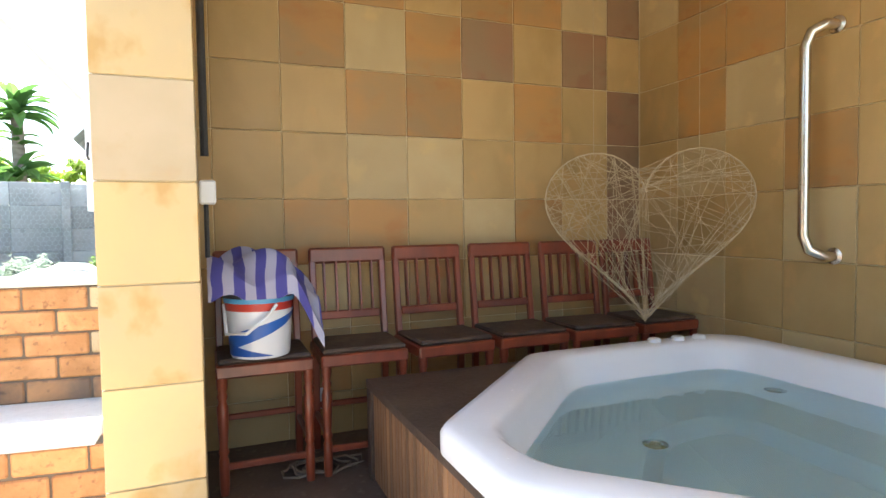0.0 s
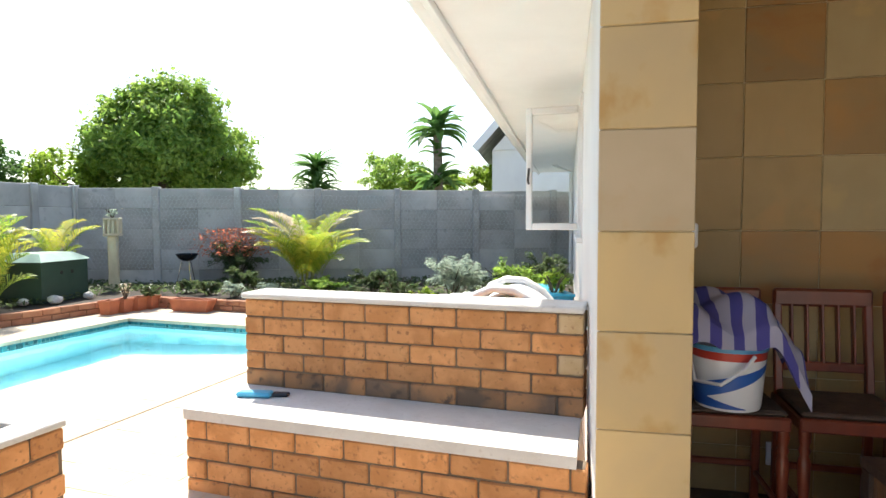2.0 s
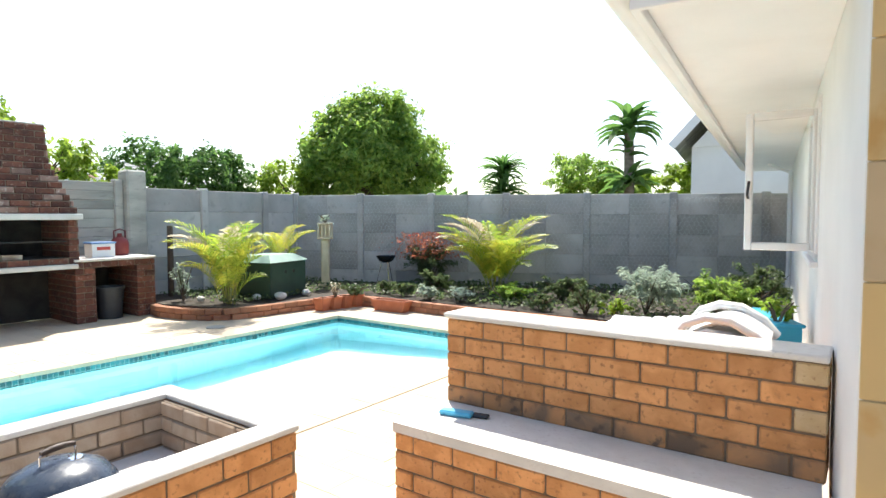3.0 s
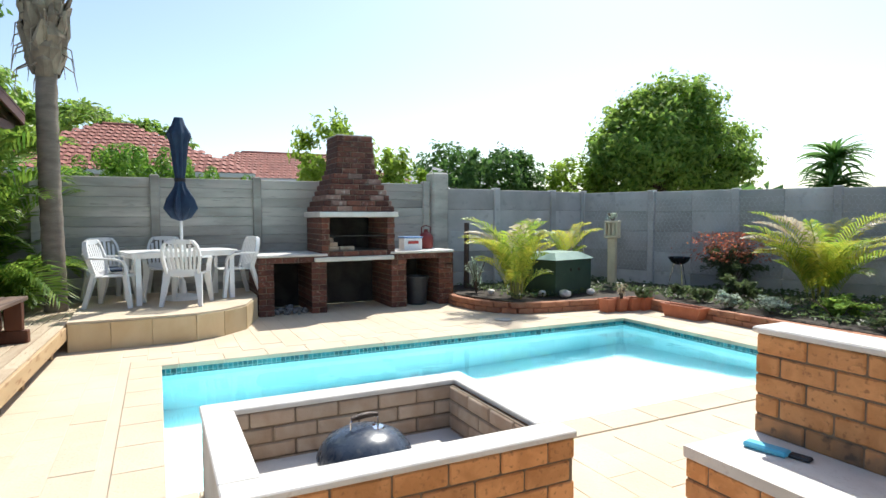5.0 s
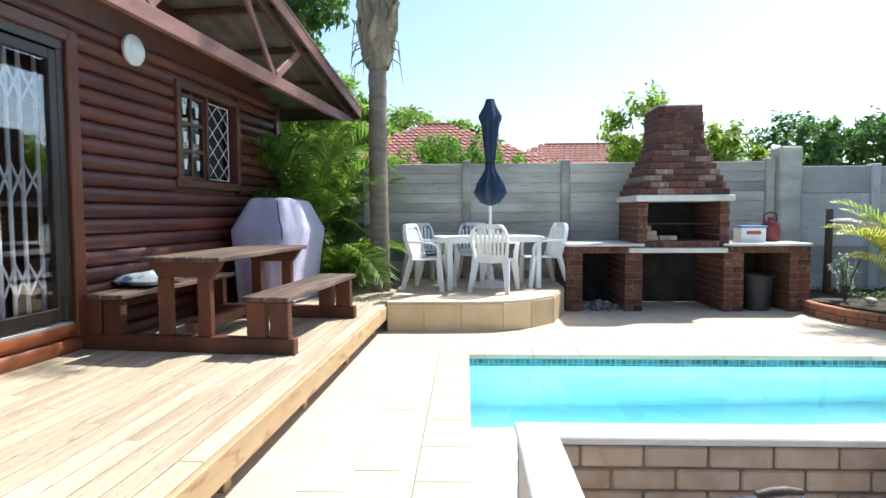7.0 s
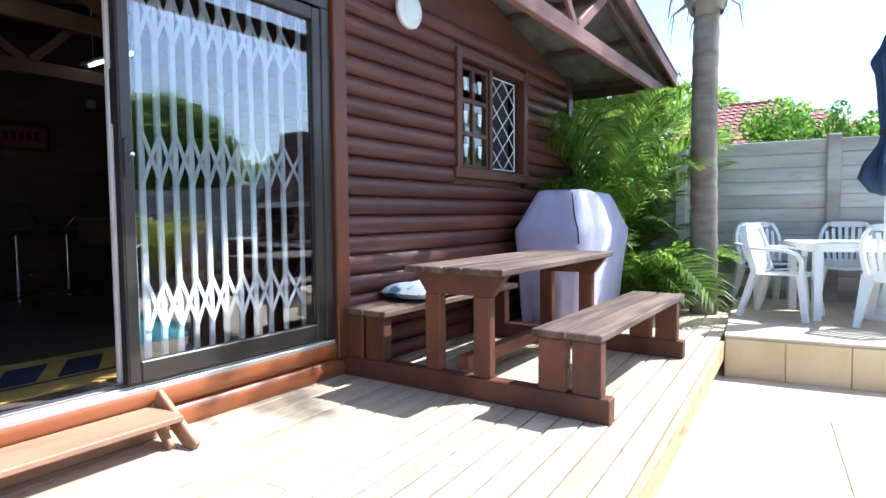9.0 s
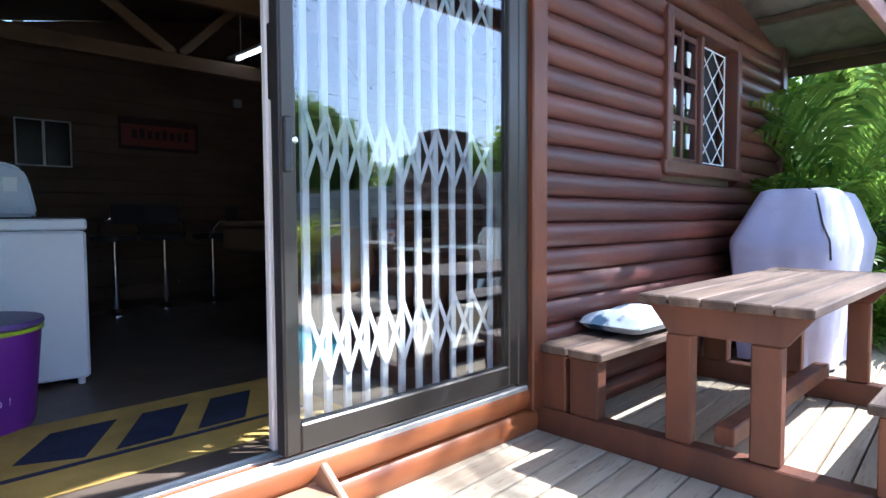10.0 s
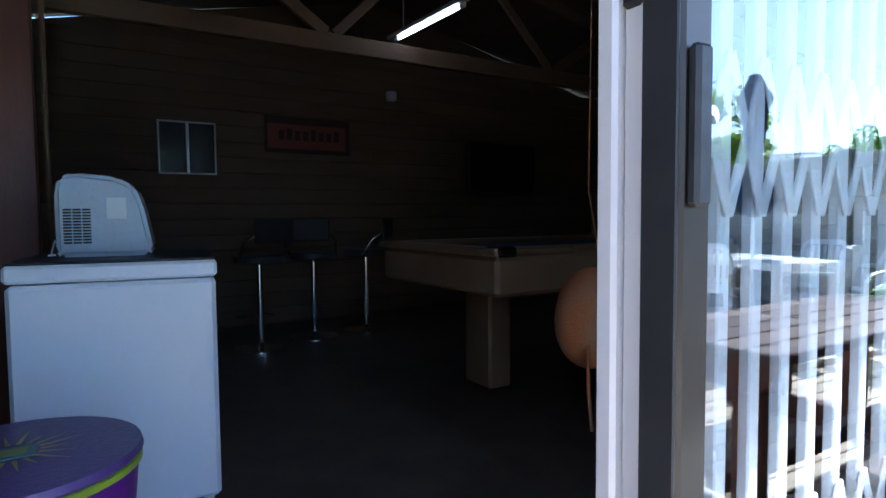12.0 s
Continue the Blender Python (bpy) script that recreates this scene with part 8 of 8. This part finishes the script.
for x0, x1, y0, y1, mt in ((2.10, 2.47, -2.62, -2.50, M["post"]), (2.40, 2.47, -1.18, -1.10, M["truss"]), (2.055, 2.075, -2.62, -2.58, M["truss"])):
    b = bm_new()
    span(b, x0, x1, y0, y1, FLOOR, 2.7, 0.006)
    part("jamb", b, mt, ip)

# ---- beyond the walls ----
tree("tree", -12.38, 13.2, 0, 2.2, 0.2, [(0, 0, 3.5, 1.75, 1.75, 1.5), (1.0, 0.7, 3.1, 1.25, 1.25, 1.2), (-0.8, -0.7, 3.0, 1.1, 1.1, 1.2), (0.3, 0.3, 4.45, 1.2, 1.2, 0.95), (-0.4, -0.4, 4.3, 0.9, 0.9, 0.75)], 40000, 0.08, "tree", "broad round-crowned green tree beyond the wall", 101)
tree("tree", -13.6, 11.2, 0, 1.8, 0.12, [(0, 0, 2.5, 0.9, 0.9, 0.9), (0.5, 0.4, 2.2, 0.7, 0.7, 0.7)], 4000, 0.07, "bright", "yellow-green shrub beyond the wall", 102)
tree("tree", -14.2, 8.4, 0, 1.8, 0.15, [(0, -0.8, 2.6, 1.1, 1.1, 0.9), (0.1, 0.4, 2.7, 1.1, 1.1, 0.9), (0, 1.3, 2.5, 0.9, 0.9, 0.8)], 9000, 0.075, "dark", "dense dark green tree beyond the wall", 103)
tree("tree", -13.2, 4.6, 0, 2.0, 0.12, [(0, -0.5, 2.9, 0.9, 0.9, 0.9), (0.1, 0.6, 2.5, 0.9, 0.9, 0.75), (0, 1.3, 2.2, 0.7, 0.7, 0.6)], 6500, 0.075, "bright", "light green leafy tree behind the chimney", 104)
tree("tree", -31.0, -6.0, 0, 3.0, 0.3, [(0, 0, 4.9, 3.0, 3.2, 2.0), (0.5, 3.6, 5.0, 2.4, 2.6, 1.6), (0, -4.0, 5.2, 3.0, 3.0, 2.2), (0, 6.2, 4.9, 1.8, 2.0, 1.1)], 20000, 0.17, "tree", "spreading green tree behind the cabin", 105)
tree("tree", -13.5, -4.2, 0, 4.5, 0.22, [(0, 0, 6.4, 1.9, 1.9, 1.7), (1.2, 1.4, 5.6, 1.2, 1.2, 1.2), (-0.5, -1.8, 6.0, 1.6, 1.6, 1.5), (0.6, 0.4, 4.6, 1.4, 1.4, 1.0)], 18000, 0.095, "dark", "tall dark-leaved tree behind the cabin roof", 106)
tree("tree", -7.9, 18.6, 0, 2.0, 0.15, [(0, 0, 2.9, 1.2, 1.2, 0.8), (1.2, 0.4, 2.6, 1.0, 1.0, 0.6)], 5000, 0.08, "tree", "low green tree in the neighbouring garden", 107)
tree("tree", -4.9, 19.5, 0, 1.8, 0.12, [(0, 0, 2.6, 1.1, 1.1, 0.6), (-1.6, 0, 2.4, 0.9, 0.9, 0.5)], 4000, 0.08, "bright", "low bright green bush in the neighbouring garden", 108)
tree("tree", -15.2, -2.5, 0, 2.2, 0.18, [(0, -0.4, 3.9, 1.3, 1.3, 0.9), (0.2, 0.3, 3.4, 1.1, 0.9, 0.8), (0, -1.8, 4.3, 1.2, 1.2, 1.1)], 12000, 0.09, "tree", "spreading dark green tree between cabin and wall", 109)
# clumpy conifer by the platform, just over the wall
cf = thing("conifer", "bright green clumpy conifer standing behind the wall", "tree", pose(-12.7, 0.0, 0))
b = bm_new()
tube(b, [(0, 0, -0.1), (0, 0, 2.0)], [0.12, 0.07], 8)
part("trunk", b, M["trunk"], cf, smooth=True)
rgn = np.random.default_rng(77)
allp, alln = [], []
for k in range(170):
    c = np.array([rgn.uniform(-0.6, 0.6), rgn.normal(0.2, 0.8), 2.1 + rgn.uniform(-0.4, 0.75)])
    c[2] -= 0.28 * abs(c[1] - 0.2)
    d = rgn.normal(size=(130, 3))
    d /= np.linalg.norm(d, axis=1, keepdims=True)
    allp.append(c + d * np.array([0.13, 0.13, 0.17]))
    alln.append(d)
o = new("crown", leaves_mesh("crown", np.concatenate(allp), np.concatenate(alln), 0.035, LEAF["conifer"], 0.5, rgn))
o.parent = cf


def spiky(x, y, z0, trunk, spec, leaf, label, seed):
    """Yucca or banana-like plant with long blades on a trunk."""
    rng = random.Random(seed)
    t = thing("spiky_palm", label, "palm", pose(x, y, 0))
    b = bm_new()
    tube(b, [(0, 0, -0.1), (0.03, 0, trunk * 0.5), (0, 0.02, trunk)], [0.2, 0.16, 0.14], 10)
    part("trunk", b, M["bark"], t, smooth=True)
    v, f = [], []
    for zc, n, ln, w in spec:
        for k in range(n):
            a = 2.4 * k
            rise = rng.uniform(0.1, 1.4)
            h = Vector((math.cos(a), math.sin(a), 0))
            s = Vector((-h.y, h.x, 0))
            p = Vector((0, 0, zc + rng.uniform(-0.15, 0.15)))
            ang = rise
            prev = None
            for q in range(6):
                wd = w * (0.4, 0.9, 1.0, 0.9, 0.6, 0.05)[q]
                i = len(v)
                v.extend([p - s * wd, p + s * wd + Vector((0, 0, 0.01)), p - Vector((0, 0, wd * 0.5))])
                if prev is not None:
                    f.extend([(prev, prev + 2, i + 2, i), (prev + 2, prev + 1, i + 1, i + 2)])
                prev = i
                p = p + (h * math.cos(ang) + Vector((0, 0, math.sin(ang)))) * ln / 5
                ang -= 0.32
    me = bpy.data.meshes.new("crown")
    me.from_pydata([tuple(p) for p in v], [], f)
    me.materials.append(LEAF[leaf])
    o = new("crown", me)
    o.parent = t


spiky(-5.95, 17.5, 0, 4.0, [(4.1, 30, 1.15, 0.15), (3.4, 12, 0.7, 0.1), (2.5, 34, 1.1, 0.13)], "dark", "tall banana-like palm over the neighbouring wall", 1)
spiky(-9.7, 16.7, 0, 2.3, [(2.9, 70, 1.0, 0.06), (2.3, 60, 1.0, 0.06), (1.9, 40, 0.9, 0.06)], "dark", "bushy yucca behind the wall", 2)


def tiled_house(x, y, rz, w, d, eave, pitch, label, tile, gable=False):
    """Neighbouring house: white walls and a roof of rows of tiles."""
    t = thing("house", label, "house", pose(x, y, 0, 0, 0, rz))
    b = bm_new()
    span(b, -w / 2, w / 2, -d / 2, d / 2, -0.1, eave, 0.01)
    part("wall", b, M["white_wall"], t)
    b = bm_new()
    span(b, -w / 2 - 0.42, w / 2 + 0.42, -d / 2 - 0.42, -d / 2 - 0.39, eave - 0.12, eave + 0.03, 0.005)
    part("fascia", b, M["white_paint"], t)
    W, D = w / 2 + 0.45, d / 2 + 0.45
    ridge = D * math.tan(pitch)
    rows, cols = int(D / math.cos(pitch) / 0.30), int(2 * W / 0.24)
    for s in (-1, 1):
        b = bm_new()
        for r in range(rows):
            y0 = -D + D * r / rows
            y1 = -D + D * (r + 1) / rows + 0.03
            z0, z1 = eave + (y0 + D) * math.tan(pitch) + 0.03, eave + (y1 + D) * math.tan(pitch)
            lim = W if gable else W - (y0 + D)
            n = int(2 * lim / 0.24)
            for c in range(n):
                xa = -lim + c * 0.24
                vs = [b.verts.new((xa + q * 0.24, s * yy, zz + 0.035 * math.sin(math.pi * q))) for yy, zz in ((y0, z0), (y1, z1)) for q in (0.0, 0.5, 1.0)]
                b.faces.new((vs[0], vs[1], vs[4], vs[3])), b.faces.new((vs[1], vs[2], vs[5], vs[4]))
        tagged(part("roof_tiles", b, tile, t), kind="stuff")
    b = bm_new()
    tube(b, [(-(W if gable else W - D), 0, eave + ridge), ((W if gable else W - D), 0, eave + ridge)], 0.09, 8)
    part("ridge", b, tile, t)
    b = bm_new()
    if gable:
        for sx in (-1, 1):
            b = bm_new()
            prism(b, [(-d / 2, eave), (d / 2, eave), (0, eave + d / 2 * math.tan(pitch) - 0.02)], sx * w / 2 - 0.06, sx * w / 2 + 0.06, Matrix(((0, 0, 1, 0), (1, 0, 0, 0), (0, 1, 0, 0), (0, 0, 0, 1))))
            part("gable_wall", b, M["white_wall"], t)
        for sx in (-1, 1):
            for s in (-1, 1):
                b = bm_new()
                beam(b, (sx * W, s * D, eave), (sx * W, 0, eave + ridge), 0.04, 0.2)
                part("barge_board", b, M["white_paint"], t)
    else:
        prism(b, [(-W + D, -0.02), (W - D, -0.02), (W - D, 0.02), (-W + D, 0.02)], eave, eave + ridge)
        for sx in (-1, 1):
            b.faces.new([b.verts.new(p) for p in ((sx * W, -D, eave), (sx * W, D, eave), (sx * (W - D), 0, eave + ridge))])
        part("hip_end", b, tile, t)
    for k in range(2):
        wd = new("window")
        wd.parent = t
        wd.location = (-w / 4 + k * w / 2, -d / 2, 1.5)
        b = bm_new()
        span(b, -0.6, 0.6, -0.03, 0.03, -0.5, 0.5, 0.01)
        part("frame", b, M["white_paint"], wd)
        b = bm_new()
        span(b, -0.52, 0.52, -0.036, -0.03, -0.42, 0.42, 0.002)
        part("pane", b, M["black"], wd)
    return t


tiled_house(-24.5, -0.6, 90, 7.5, 6.5, 3.0, radians(27), "neighbouring house with a hipped red clay tile roof", M["roof_tile"])
tiled_house(-27.5, 6.0, 90, 9.0, 5.0, 3.1, radians(24), "second neighbouring house with a red clay tile roof", M["roof_tile"])
tiled_house(-2.2, 21.0, 100, 9.0, 5.0, 3.3, radians(48), "white neighbouring house with a steep grey tiled gable", M["grey_tile"], True)
tiled_house(-36.0, 18.0, 60, 9.0, 6.0, 3.2, radians(26), "distant house with a brown tiled roof", M["grey_tile"])
# distant belt of greenery closing the horizon
rgn = np.random.default_rng(5)
n_ = 16000
az_ = rgn.uniform(0, 2 * math.pi, n_)
rr = rgn.uniform(45, 60, n_)
hh_ = 2.4 + 1.0 * np.sin(az_ * 9) + 0.7 * np.sin(az_ * 23 + 1)
pos = np.stack([rr * np.cos(az_), rr * np.sin(az_), rgn.uniform(0, 1, n_) ** 0.6 * hh_], 1)
o = new("far_trees", leaves_mesh("far_trees", pos, rgn.normal(size=pos.shape) + np.array([0, 0, 0.4]), 0.55, LEAF["dark"], 0.6, rgn))
tagged(o, "distant belt of green trees behind the houses", "trees", "", "stuff")

# ---- small repeated pieces of the setting ----
kerb_bricks()
house_tiles()
coping("y", POOL[2] - 0.28, POOL[3] + 0.28, POOL[0], -1)
coping("y", POOL[2] - 0.28, POOL[3] + 0.28, POOL[1], 1)
coping("x", POOL[0] + 0.02, POOL[1] - 0.02, POOL[2], -1)
coping("x", POOL[0] + 0.02, POOL[1] - 0.02, POOL[3], 1)
paving()
